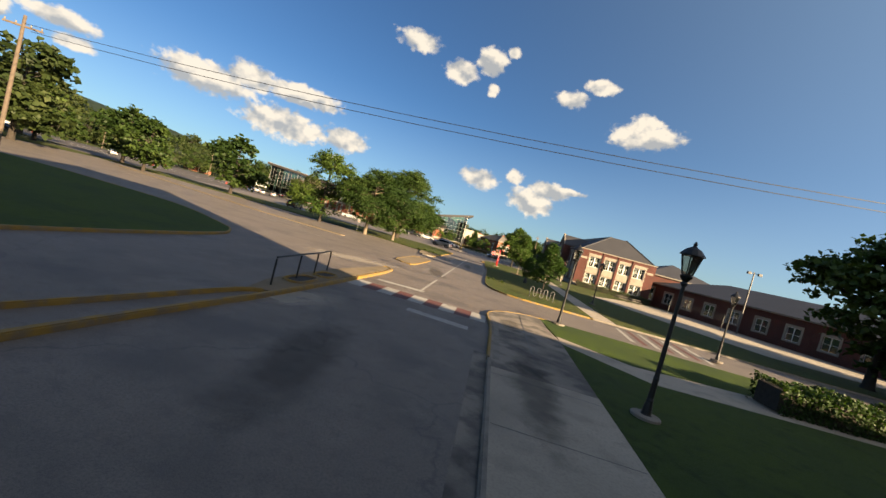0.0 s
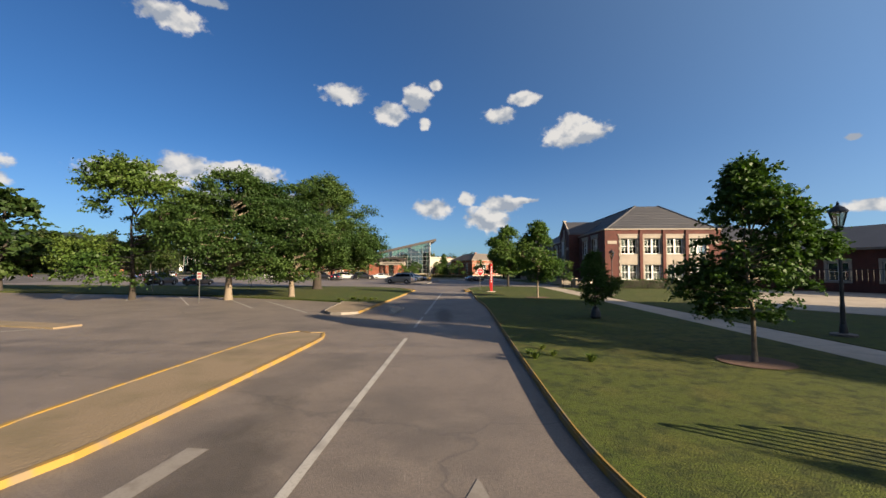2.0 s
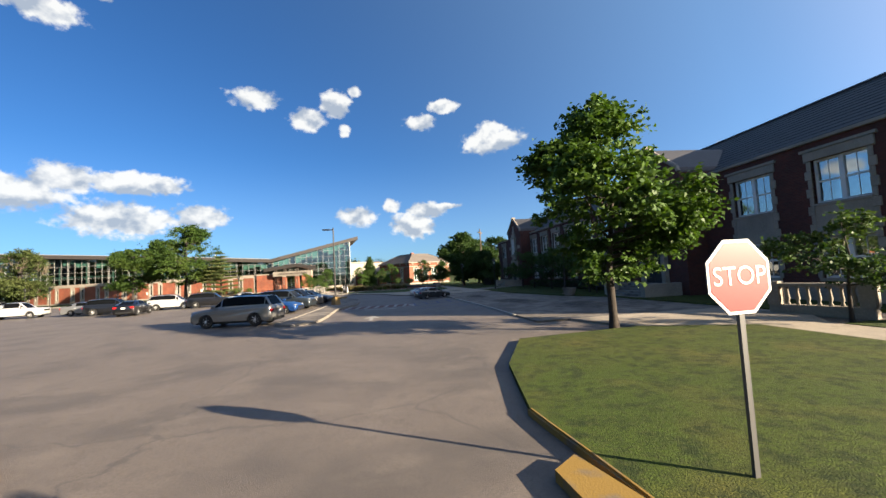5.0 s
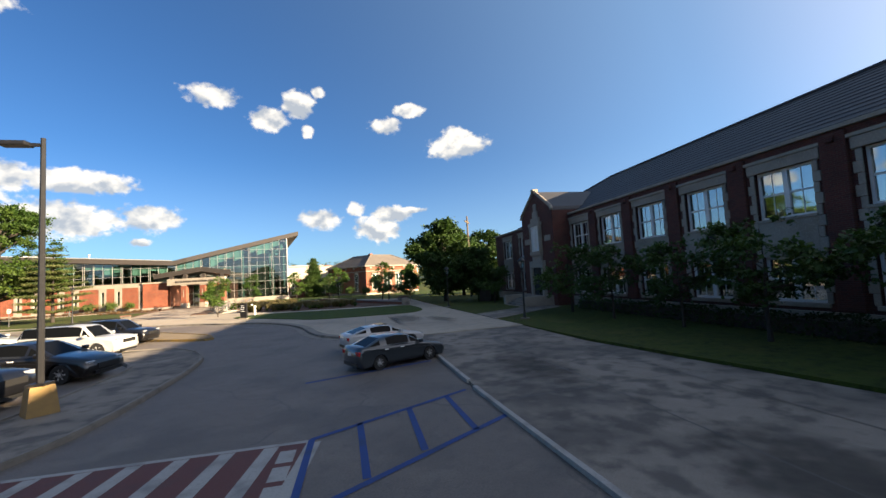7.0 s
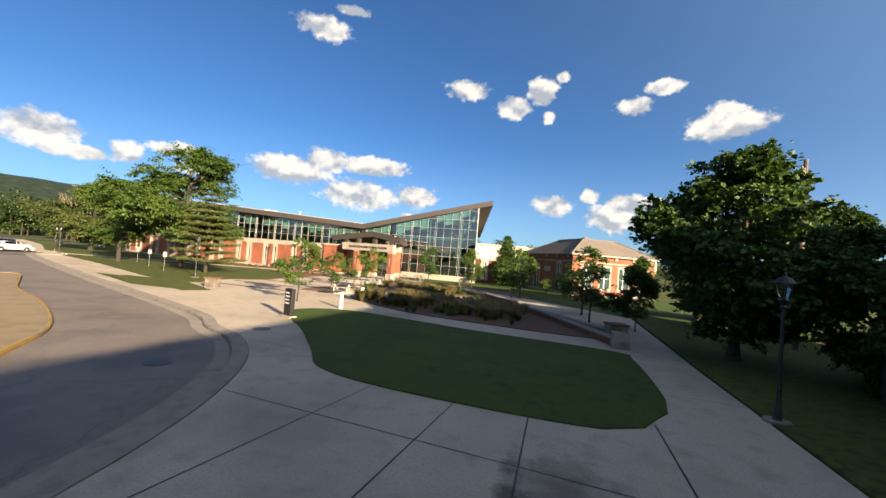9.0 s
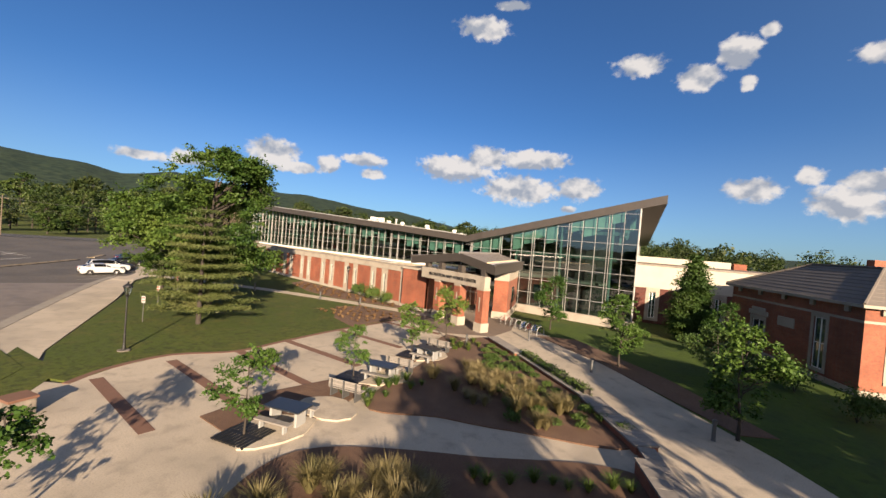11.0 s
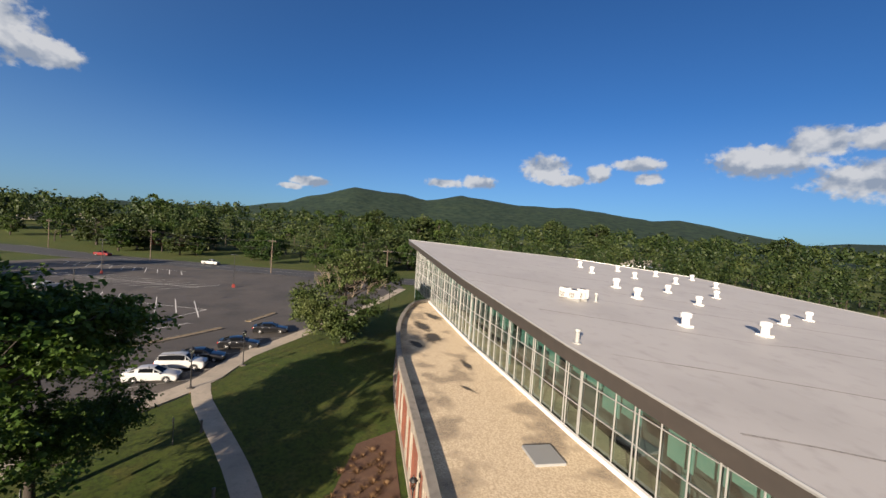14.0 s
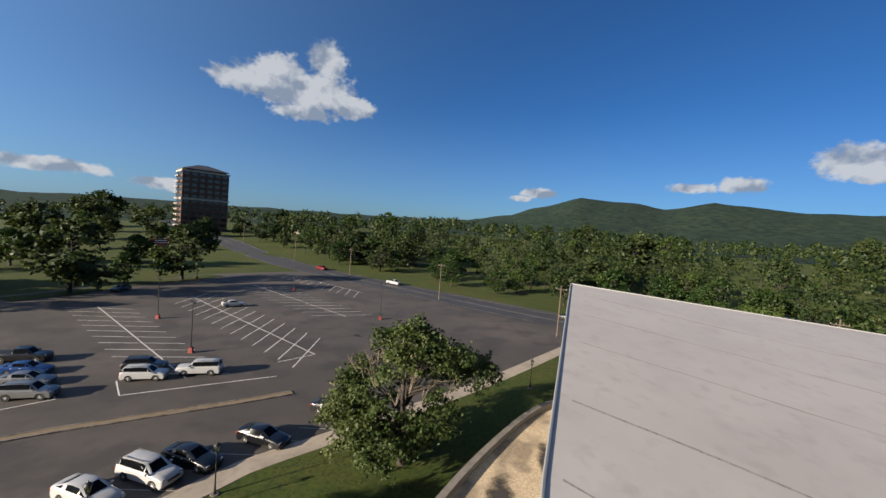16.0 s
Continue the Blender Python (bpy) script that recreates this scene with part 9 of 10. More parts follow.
def lot_lamp(x, y, h, turn, base_m, label, heads=1):
    t = thing("car_park_lamp", label, "street lamp", pose(x, y, 0, 0, 0, turn), group="car park lamps")
    bm = bmesh.new(); lathe(bm, [(0.46, 0), (0.34, 0.78), (0.32, 0.8)], 4); part("plinth", bm, base_m, t, "painted concrete plinth")
    bm = bmesh.new(); box(bm, -0.2, 0.2, -0.2, 0.2, 0.8, 0.86); tube(bm, (0, 0, 0.86), (0, 0, h), 0.085, 0.055, 8); part("pole", bm, M_BLACK, t)
    for s in ((1,) if heads == 1 else (1, -1)):
        bm = bmesh.new(); box(bm, min(0.07 * s, 0.3 * s), max(0.07 * s, 0.3 * s), -0.04, 0.04, h - 0.22, h - 0.14); a = part("arm", bm, M_BLACK, t)
        part("lamp_head", bbox(min(0.3 * s, 0.95 * s), max(0.3 * s, 0.95 * s), -0.17, 0.17, h - 0.22, h - 0.1, 0.03), M_BLACK, a)
    return t


lot_lamp(-8.0, 12.3, 7.2, 180, M_YELC, "dark car-park lamp on an ochre concrete plinth")
for x, y, h in ((-96, 34.7, 7.7), (-105.6, 13.6, 7.7), (-145.5, 10.8, 9.0), (-131.6, 46.2, 8.0), (-140, -20, 8.5)):
    lot_lamp(x, y, h, 70, M_REDC, "dark car-park lamp on a red concrete plinth", 2)
fl = thing("floodlight_pole", "tall pole with floodlights above the court", "street lamp", pose(38.7, -31.4, 0.1) @ Matrix.Diagonal((1, 1, 0.95, 1)))
bm = bmesh.new(); tube(bm, (0, 0, 0), (0, 0, 10), 0.14, 0.09, 10); part("pole", bm, M_GREYPOLE, fl)
bm = bmesh.new(); tube(bm, (-0.9, 0, 9.8), (0.9, 0, 9.8), 0.05, n=6); part("crossarm", bm, M_GREYPOLE, fl)
for s in (-0.75, 0.75):
    part("floodlight", bbox(s - 0.25, s + 0.25, -0.3, 0.1, 9.55, 9.95, 0.04), M_GREYPOLE, fl)

# utility poles and wires
def utility(x, y, h, turn, z=0.0):
    t = thing("utility_pole", "weathered timber utility pole with a crossarm", "utility pole", pose(x, y, z, 0, 0, turn), group="utility poles")
    bm = bmesh.new(); tube(bm, (0, 0, -0.2), (0, 0, h), 0.17, 0.11, 9); part("pole", bm, M_TIMBER, t)
    bm = bmesh.new(); box(bm, -1.2, 1.2, -0.06, 0.06, h - 0.9, h - 0.76); ca = part("crossarm", bm, M_TIMBER, t)
    for q in (-1.1, -0.45, 0.45, 1.1):
        bm = bmesh.new(); lathe(bm, [(0.03, h - 0.76), (0.06, h - 0.7), (0.05, h - 0.6), (0.02, h - 0.56)], 8, (q, 0, 0)); part("insulator", bm, M_KERB, ca)
    return (x, y, z + h)


def wire(name, a, b_, sag, r=0.02):
    bm = bmesh.new()
    n_ = 14
    a, b_ = Vector(a), Vector(b_)
    pts = [a.lerp(b_, i / n_) - Vector((0, 0, sag * 4 * (i / n_) * (1 - i / n_))) for i in range(n_ + 1)]
    for p, q in zip(pts, pts[1:]):
        tube(bm, p, q, r, n=4, cap=False)
    return tagged(part(name, bm, M_BLACK), "black overhead wire sagging between poles", "wire", "overhead wires")


tops = [utility(x, y, h, t, terrain(x, y)) for x, y, h, t in ((-232, -100, 11, 66), (-205, -40, 11, 70), (-182, 5, 11, 72), (-163, 48, 11, 75), (-142, 83, 11, 78), (-133, 125, 12, 85))]
for a, b_ in zip(tops, tops[1:]):
    for dz, dx in ((-0.6, -1.0), (-0.6, 1.0), (-2.6, 0), (-3.2, 0)):
        wire("overhead_wire", (a[0] + dx, a[1], a[2] + dz), (b_[0] + dx, b_[1], b_[2] + dz), 0.9)
utility(14.7, 52.5, 11, 60)
utility(-38, -70, 11, 30)
for dz, dx in ((0, 0), (-0.5, 0.8)):
    wire("overhead_wire", (-38, -70, 10.4 + dz), (-80, -40, 10.4 + dz), 1.0)
    wire("overhead_wire", (-38 + dx, -70, 10.4 + dz), (52, -77.5 - dx, 12.4 + dz), 1.7, 0.022)

# ---- signs and small street things ----
et = thing("emergency_tower", "tall red emergency call tower on the lawn", "call post", pose(2.0, -26.4, 0.11))
part("pad", bbox(-0.42, 0.42, -0.42, 0.42, -0.05, 0.06, 0.01), M_CONC, et, "concrete pad")
part("column", bbox(-0.125, 0.125, -0.11, 0.11, 0.06, 2.85, 0.02), M_SIGNRED, et)
part("call_panel", bbox(-0.2, -0.125, -0.09, 0.09, 0.35, 1.2, 0.01), M_SIGNRED, et, "red call box on the column")
part("beacon", bbox(-0.08, 0.08, -0.08, 0.08, 2.85, 2.98, 0.02), M_LANT, et)
for k in range(7):
    bm = bmesh.new(); box(bm, -0.035, 0.035, -0.118, -0.109, 0.95 + k * 0.24, 1.12 + k * 0.24); part("text_bar", bm, M_WHITE, et)
part("side_arm", bbox(-0.62, -0.16, -0.03, 0.03, 2.72, 2.82, 0.01), M_ALU, et)

st = thing("stop_sign", "weathered red octagonal stop sign on a steel post", "sign", pose(1.0, -22.2, 0.1, 0, 0, 4))
bm = bmesh.new(); box(bm, -0.03, 0.03, 0.01, 0.05, -0.1, 2.3); part("post", bm, M_GREYPOLE, st)


def octagon(r, y0, y1, z):
    bm = bmesh.new()
    a = [bm.verts.new((r * math.cos(math.pi / 8 + i * math.pi / 4), y0, z + r * math.sin(math.pi / 8 + i * math.pi / 4))) for i in range(8)]
    b_ = [bm.verts.new((v.co.x, y1, v.co.z)) for v in a]
    bm.faces.new(a), bm.faces.new(list(reversed(b_)))
    for i in range(8):
        bm.faces.new((a[i], b_[i], b_[(i + 1) % 8], a[(i + 1) % 8]))
    bmesh.ops.recalc_face_normals(bm, faces=bm.faces)
    return bm


rim_ = part("plate", octagon(0.41, 0.0, 0.008, 2.0), M_WHITE, st, "white border plate")
part("face", octagon(0.375, -0.004, -0.001, 2.0), M_SIGNRED, rim_, "red sign face")
tx = bpy.data.curves.new("stop_text", "FONT")
tx.body, tx.size, tx.extrude, tx.align_x, tx.align_y = "STOP", 0.27, 0.001, "CENTER", "CENTER"
tx.materials.append(M_WHITE)
to = new("stop_text", tx)
to.matrix_basis = pose(0, -0.007, 2.0, 90, 0, 0)
to.parent = rim_

for x, y, tn in ((-22.4, -27.6, 0), (-58.7, 63.7, 30), (-51, 60, 30), (-44, 56.7, 30), (-38.5, 54.5, 30), (-30.5, -30.5, 0), (-18.5, -41.2, 0)):
    ps = thing("parking_sign", "small pale parking sign on a thin post", "sign", pose(x, y, 0.1, 0, 0, tn), group="parking signs")
    bm = bmesh.new(); tube(bm, (0, 0, -0.1), (0, 0, 2.0), 0.03, n=8); part("post", bm, M_GREYPOLE, ps)
    pl = part("panel", bbox(-0.17, 0.17, -0.045, -0.03, 1.5, 2.0, 0.005), M_SIGNG, ps)
    bm = bmesh.new(); box(bm, -0.12, 0.12, -0.049, -0.045, 1.82, 1.92); box(bm, -0.12, 0.12, -0.049, -0.045, 1.62, 1.7); part("text_bar", bm, M_SIGNRED, pl)

cs = thing("campus_sign", "dark metal wayfinding pillar at the plaza edge", "sign", pose(-10.6, 40.8, 0.1, 0, 0, -20))
part("pillar", bbox(-0.32, 0.32, -0.1, 0.1, 0, 1.45, 0.015), M_BLACK, cs)
part("plinth", bbox(-0.45, 0.45, -0.2, 0.2, -0.05, 0.1, 0.01), M_CONC, cs)
for k in range(4):
    bm = bmesh.new(); box(bm, -0.24, 0.1 + 0.05 * (k % 2), -0.106, -0.1, 1.2 - k * 0.17, 1.26 - k * 0.17); part("text_bar", bm, M_WHITE, cs)
hs_ = thing("hall_sign", "dark hall name board on two posts", "sign", pose(13.76, 4.55, 0.13, 0, 0, -57))
for s in (-0.4, 0.4):
    bm = bmesh.new(); tube(bm, (s, 0, -0.1), (s, 0, 2.8), 0.05, n=8); part("post", bm, M_BLACK, hs_)
part("board", bbox(-0.37, 0.37, -0.04, 0.04, 0.5, 2.75, 0.02), M_BLACK, hs_)
for k in range(2):
    bm = bmesh.new(); box(bm, -0.26, 0.26, -0.05, -0.04, 2.3 - k * 0.35, 2.35 - k * 0.35); part("text_bar", bm, M_WHITE, hs_)
pt = thing("planter", "squat concrete planter by the apron", "planter", pose(11.2, 4.8, 0.1))
bm = bmesh.new(); lathe(bm, [(0.35, 0), (0.5, 0.45), (0.55, 0.6), (0.48, 0.6), (0.42, 0.5)], 18); part("bowl", bm, M_CONC_OLD, pt)

for x, y in ((-10.8, 45.7), (-12.3, 50.7), (-27.2, 50.2)):
    if x < -20:
        continue
    bl = thing("bollard", "short pale bollard light beside the walk", "bollard", pose(x, y, 0.12), group="bollards")
    bm = bmesh.new(); lathe(bm, [(0.13, 0), (0.11, 0.06), (0.1, 0.78), (0.13, 0.8), (0.13, 0.9), (0.05, 0.96)], 12); part("post", bm, M_WHITE, bl)
for x, y in ((-43.6, 72.6), (-38.3, 74.4), (-52, 68.6), (-20.65, 71.4), (-18.9, 77.9), (-11.8, 73.8), (-4.2, 68.6), (-60.5, 64.9)):
    bl = thing("path_light", "dark low path light beside the walk", "bollard", pose(x, y, 0.12), group="path lights")
    bm = bmesh.new(); lathe(bm, [(0.12, 0), (0.09, 0.05), (0.08, 0.75), (0.1, 0.78), (0.1, 0.92), (0.04, 0.95)], 10); part("post", bm, M_GREYPOLE, bl)
for (x, y, sx, sy, h) in ((-23.6, 47.6, 0.4, 0.4, 0.65), (5.0, 47.9, 0.45, 0.45, 0.75)):
    sb = thing("stone_pillar", "squat stained stone pillar ending the paving", "stone block", pose(x, y, 0.1, 0, 0, 20))
    part("shaft", bbox(-sx, sx, -sy, sy, -0.05, h, 0.02), M_CONC_OLD, sb)
    part("cap", bbox(-sx - 0.06, sx + 0.06, -sy - 0.06, sy + 0.06, h, h + 0.1, 0.015), M_PAVER, sb, "brick cap")

# railing on the median
rl = thing("railing", "dark steel pipe railing on the median", "railing")
posts = [(-5.75, -83.9), (-5.95, -81.8), (-6.05, -80.1), (-6.3, -78.2)]
for x, y in posts:
    bm = bmesh.new(); tube(bm, (x, y, 0), (x, y, 1.0 if (x, y) != posts[-1] else 0.94), 0.034, n=8); part("post", bm, M_BLACK, rl)
bm = bmesh.new()
line = [(*p, 1.05) for p in posts[:-1]] + [(-6.28, -78.38, 1.05), (-6.3, -78.24, 1.02), (-6.3, -78.2, 0.93)]
for p, q in zip(line, line[1:]):
    tube(bm, p, q, 0.034, n=8)
part("rail", bm, M_BLACK, rl)
# stone balustrade beside the hall's south steps
def balustrade(x0, y0, x1, y1, n_, label):
    L = math.hypot(x1 - x0, y1 - y0)
    t = thing("balustrade", label, "balustrade", pose(x0, y0, 0.1, 0, 0, math.degrees(math.atan2(y1 - y0, x1 - x0))))
    part("plinth", bbox(0, L, -0.2, 0.2, -0.1, 0.3, 0.02), M_LIME, t)
    part("coping", bbox(-0.05, L + 0.05, -0.19, 0.19, 0.98, 1.12, 0.025), M_LIME, t)
    for x in (0.16, L - 0.16):
        part("pier", bbox(x - 0.2, x + 0.2, -0.22, 0.22, 0.3, 1.2, 0.02), M_LIME, t)
    for k in range(n_):
        bm = bmesh.new(); lathe(bm, [(0.07, 0.3), (0.07, 0.36), (0.045, 0.4), (0.085, 0.55), (0.06, 0.72), (0.045, 0.86), (0.07, 0.93), (0.07, 0.98)], 8, (0.55 + (L - 1.1) * k / max(1, n_ - 1), 0, 0)); part("baluster", bm, M_LIME, t, smooth=True)
balustrade(12.4, -11.4, 13.3, -14.3, 7, "weathered limestone balustrade beside the hall entrance")
balustrade(13.35, -14.6, 14.7, -17.0, 6, "weathered limestone balustrade beside the hall entrance")
# fallen twig against the kerb
tw = thing("fallen_twig", "bundle of dry fallen twigs against the kerb", "twig", pose(0.18, -35.3, 0.0))
rng = np.random.default_rng(61)
for k in range(9):
    p = Vector((rng.uniform(-0.12, 0.12), rng.uniform(-0.25, 0.25), 0.02 + 0.03 * rng.random()))
    q = p + Vector((rng.uniform(-0.15, 0.15), rng.uniform(-0.3, 0.3), rng.uniform(0, 0.06)))
    bm = bmesh.new(); tube(bm, p, q, 0.011, 0.005, 5); part("twig", bm, M_PALEBARK, tw)
# wave bicycle rack on the lawn
br = thing("bicycle_rack", "silver wave-shaped bicycle rack on the lawn", "bicycle rack", pose(4.7, -63.1, 0.11))
bm = bmesh.new()
pw = []
for k in range(4):
    x0 = k * 0.55
    pw += [(x0, 0.0)] + [(x0, 0.62)] + [(x0 + 0.14 - 0.14 * math.cos(a * math.pi / 6), 0.72 + 0.14 * math.sin(a * math.pi / 6)) for a in range(0, 7)] + [(x0 + 0.28, 0.28)]
    if k < 3:
        pw += [(x0 + 0.41 - 0.13 * math.cos(a * math.pi / 6), 0.24 - 0.12 * math.sin(a * math.pi / 6)) for a in range(1, 6)]
pw.append((3 * 0.55 + 0.28, 0.0))
pw = [p for i, p in enumerate(pw) if i == 0 or not (p[1] == 0.0 and 0 < i < len(pw) - 1)]
for a, b_ in zip(pw, pw[1:]):
    tube(bm, (a[0], 0, a[1]), (b_[0], 0, b_[1]), 0.03, n=8)
part("wave_tube", bm, M_GREYPOLE, br)
# volleyball net
vn = thing("volleyball_net", "volleyball net with two posts on the sand court", "net")
for x, y in ((30.5, -27), (34.5, -35)):
    bm = bmesh.new(); tube(bm, (x, y, 0.1), (x, y, 2.5), 0.05, n=8); part("post", bm, M_GREYPOLE, vn)
bm = bmesh.new()
for z in (1.5, 1.75, 2.0, 2.25, 2.43):
    tube(bm, (30.5, -27, z), (34.5, -35, z), 0.015 if z < 2.4 else 0.035, n=4, cap=False)
for k in range(26):
    p = Vector((30.5, -27, 0)).lerp(Vector((34.5, -35, 0)), k / 25)
    tube(bm, (p.x, p.y, 1.5), (p.x, p.y, 2.43), 0.012, n=4, cap=False)
part("mesh", bm, M_BLACK, vn)


def picnic(x, y, turn, label):
    t = thing("picnic_table", label, "picnic table", pose(x, y, 0.13, 0, 0, turn), group="picnic tables")
    for k in range(4):
        part("top_plank", bbox(-0.95, 0.95, -0.38 + k * 0.19, -0.21 + k * 0.19, 0.72, 0.76, 0.008), M_PLANK, t)
    for s in (-0.75, 0.75):
        part("seat", bbox(-0.95, 0.95, s - 0.13, s + 0.13, 0.42, 0.46, 0.008), M_PLANK, t)
    for s in (-0.7, 0.7):
        bm = bmesh.new()
        tube(bm, (s, -0.6, 0), (s, -0.2, 0.72), 0.035, n=6), tube(bm, (s, 0.6, 0), (s, 0.2, 0.72), 0.035, n=6), tube(bm, (s, -0.8, 0.4), (s, 0.8, 0.4), 0.03, n=6)
        part("trestle", bm, M_BLACK, t)


picnic(22.5, -28.5, 20, "grey picnic table beside the court"), picnic(25.0, -27.0, 20, "grey picnic table beside the court")

# ---- plaza furniture ----
def backed_bench(x, y, turn, label):
    t = thing("garden_bench", label, "bench", pose(x, y, 0.12, 0, 0, turn), group="plaza benches")
    for s in (-0.7, 0.0, 0.7):
        bm = bmesh.new(); box(bm, s - 0.03, s + 0.03, -0.02, 0.45, 0.0, 0.42); box(bm, s - 0.03, s + 0.03, 0.42, 0.5, 0.0, 0.86); part("bracket", bm, M_GREYPOLE, t)
    for k in range(4):
        part("seat_slat", bbox(-0.92, 0.92, -0.04 + k * 0.12, 0.065 + k * 0.12, 0.42, 0.455, 0.006), M_PLANK, t)
    for k in range(4):
        part("back_slat", bbox(-0.92, 0.92, 0.385, 0.42, 0.5 + k * 0.095, 0.585 + k * 0.095, 0.006), M_PLANK, t)


def charge_table(x, y, turn, label):
    t = thing("plaza_table", label, "table", pose(x, y, 0.12, 0, 0, turn), group="plaza tables")
    part("top", bbox(-0.85, 0.85, -0.5, 0.5, 0.72, 0.78, 0.015), M_SOLAR, t, "dark glossy table top")
    for s in (-0.6, 0.6):
        part("leg", bbox(s - 0.06, s + 0.06, -0.3, 0.3, 0, 0.72, 0.01), M_ALU, t)
    for s in (-0.85, 0.85):
        part("bench_seat", bbox(-0.8, 0.8, s - 0.16, s + 0.16, 0.4, 0.46, 0.012), M_PLANK, t)
        for q in (-0.55, 0.55):
            part("seat_leg", bbox(q - 0.04, q + 0.04, s - 0.1, s + 0.1, 0, 0.4, 0.006), M_ALU, t)


for x, y, r in ((-17.8, 58.6, 199), (-19.2, 63.4, 199), (-20.9, 68.7, 193)):
    backed_bench(x, y, r, "slatted grey bench backing onto the planting")
for x, y, r in ((-18.9, 61.6, 22), (-20.0, 66.4, 14), (-16.9, 55.0, 24)):
    charge_table(x, y, r, "dark-topped plaza table with two slatted seats")
for k, (x, y) in enumerate(((-16.9, 53.3), (-19.8, 60.3), (-21.1, 66.0))):
    tg = thing("tree_grate", "dark slatted grate round a young tree", "tree grate", pose(x, y, 0.15, 0, 0, 20), group="tree grates")
    for s in range(9):
        for q in (-1, 1):
            part("slat", bbox(-0.72 + s * 0.18 - 0.065, -0.72 + s * 0.18 + 0.065, 0.1 if q > 0 else -0.78, 0.78 if q > 0 else -0.1, 0, 0.07, 0.008), M_BLACK, tg)
    part("rim", bbox(-0.82, 0.82, -0.09, 0.09, 0.01, 0.06, 0.008), M_BLACK, tg)
# large flat limestone rocks beside the tables
rng = np.random.default_rng(5)
for x, y, s in ((-18.9, 61.7, 1.8), (-20.4, 66.9, 1.7), (-17.2, 57.0, 1.5), (-16.6, 54.2, 1.7)):
    rk = thing("flagstone_pad", "rough pale flagstone pad under the table", "paving", pose(x, y, 0.165, 0, 0, rng.uniform(0, 90)))
    bm = bmesh.new()
    slab(bm, [(s * (0.8 + 0.3 * rng.random()) * math.cos(a * 0.5236), s * 0.75 * (0.8 + 0.3 * rng.random()) * math.sin(a * 0.5236)) for a in range(12)], -0.05, 0.03)
    part("stone", bm, M_CONC, rk)


# low walls
def seat_wall(p0, p1, h, cap_n, label, w=0.5):
    a, b_ = Vector(p0), Vector(p1)
    L = (b_ - a).length
    t = thing("seat_wall", label, "garden wall", pose(a.x, a.y, 0, 0, 0, math.degrees(math.atan2(b_.y - a.y, b_.x - a.x))))
    bm = bmesh.new(); box(bm, 0, L, -w / 2, w / 2, -0.1, h - 0.08); part("brick_core", bm, M_BRICK_OR, t)
    st_ = L / cap_n
    me = mesh_of("cap_stone", bbox(0.006, st_ - 0.006, -w / 2 - 0.06, w / 2 + 0.06, h - 0.08, h, 0.012), M_PLANK)
    for k in range(cap_n):
        ob = new("cap_stone", me)
        ob.parent = t
        ob.location = (k * st_, 0, 0)
    return t


seat_wall((-5.9, 64.6), (-9.7, 68.1), 0.5, 16, "low brick seat wall capped with grey stone", 0.95)
seat_wall((-9.7, 68.1), (-16.5, 72.4), 0.42, 20, "low brick wall holding a strip of hedge", 0.4)
seat_wall((-16.5, 72.4), (-20.6, 74.8), 0.5, 14, "low brick seat wall near the entrance", 0.8)
seat_wall((4.7, 48.4), (-1.2, 56.6), 0.55, 16, "low brick wall capped with stone beside the bed", 0.5)
seat_wall((-2.0, 57.6), (-5.6, 62.8), 0.75, 10, "orange brick wall end with a stone cap", 0.5)

# bicycles in arched racks
def bicycle(col, turn, x, y, lean):
    t = thing("bicycle", "parked bicycle leaning in the rack", "bicycle", pose(x, y, 0.12, 0, lean, turn), group="bicycles")
    for wx in (-0.52, 0.52):
        bm = bmesh.new()
        for i in range(16):
            a, b_ = i * math.pi / 8, (i + 1) * math.pi / 8
            tube(bm, (wx + 0.32 * math.cos(a), 0, 0.34 + 0.32 * math.sin(a)), (wx + 0.32 * math.cos(b_), 0, 0.34 + 0.32 * math.sin(b_)), 0.02, n=5, cap=False)
        for i in range(8):
            a = i * math.pi / 4
            tube(bm, (wx, 0, 0.34), (wx + 0.31 * math.cos(a), 0, 0.34 + 0.31 * math.sin(a)), 0.004, n=3, cap=False)
        part("wheel", bm, M_RUBBER, t)
    bm = bmesh.new()
    for a, b_ in (((-0.52, 0.34), (-0.1, 0.34)), ((-0.1, 0.34), (-0.22, 0.82)), ((-0.52, 0.34), (-0.2, 0.76)), ((-0.2, 0.76), (0.36, 0.84)), ((-0.1, 0.34), (0.38, 0.76)), ((0.52, 0.34), (0.34, 0.96))):
        tube(bm, (a[0], 0, a[1]), (b_[0], 0, b_[1]), 0.022, n=6)
    part("bike_frame", bm, col, t)
    bm = bmesh.new(); box(bm, -0.34, -0.1, -0.06, 0.06, 0.84, 0.88); part("saddle", bm, M_BLACK, t)
    bm = bmesh.new(); tube(bm, (0.36, -0.28, 0.98), (0.36, 0.28, 0.98), 0.016, n=6); part("handlebar", bm, M_BLACK, t)


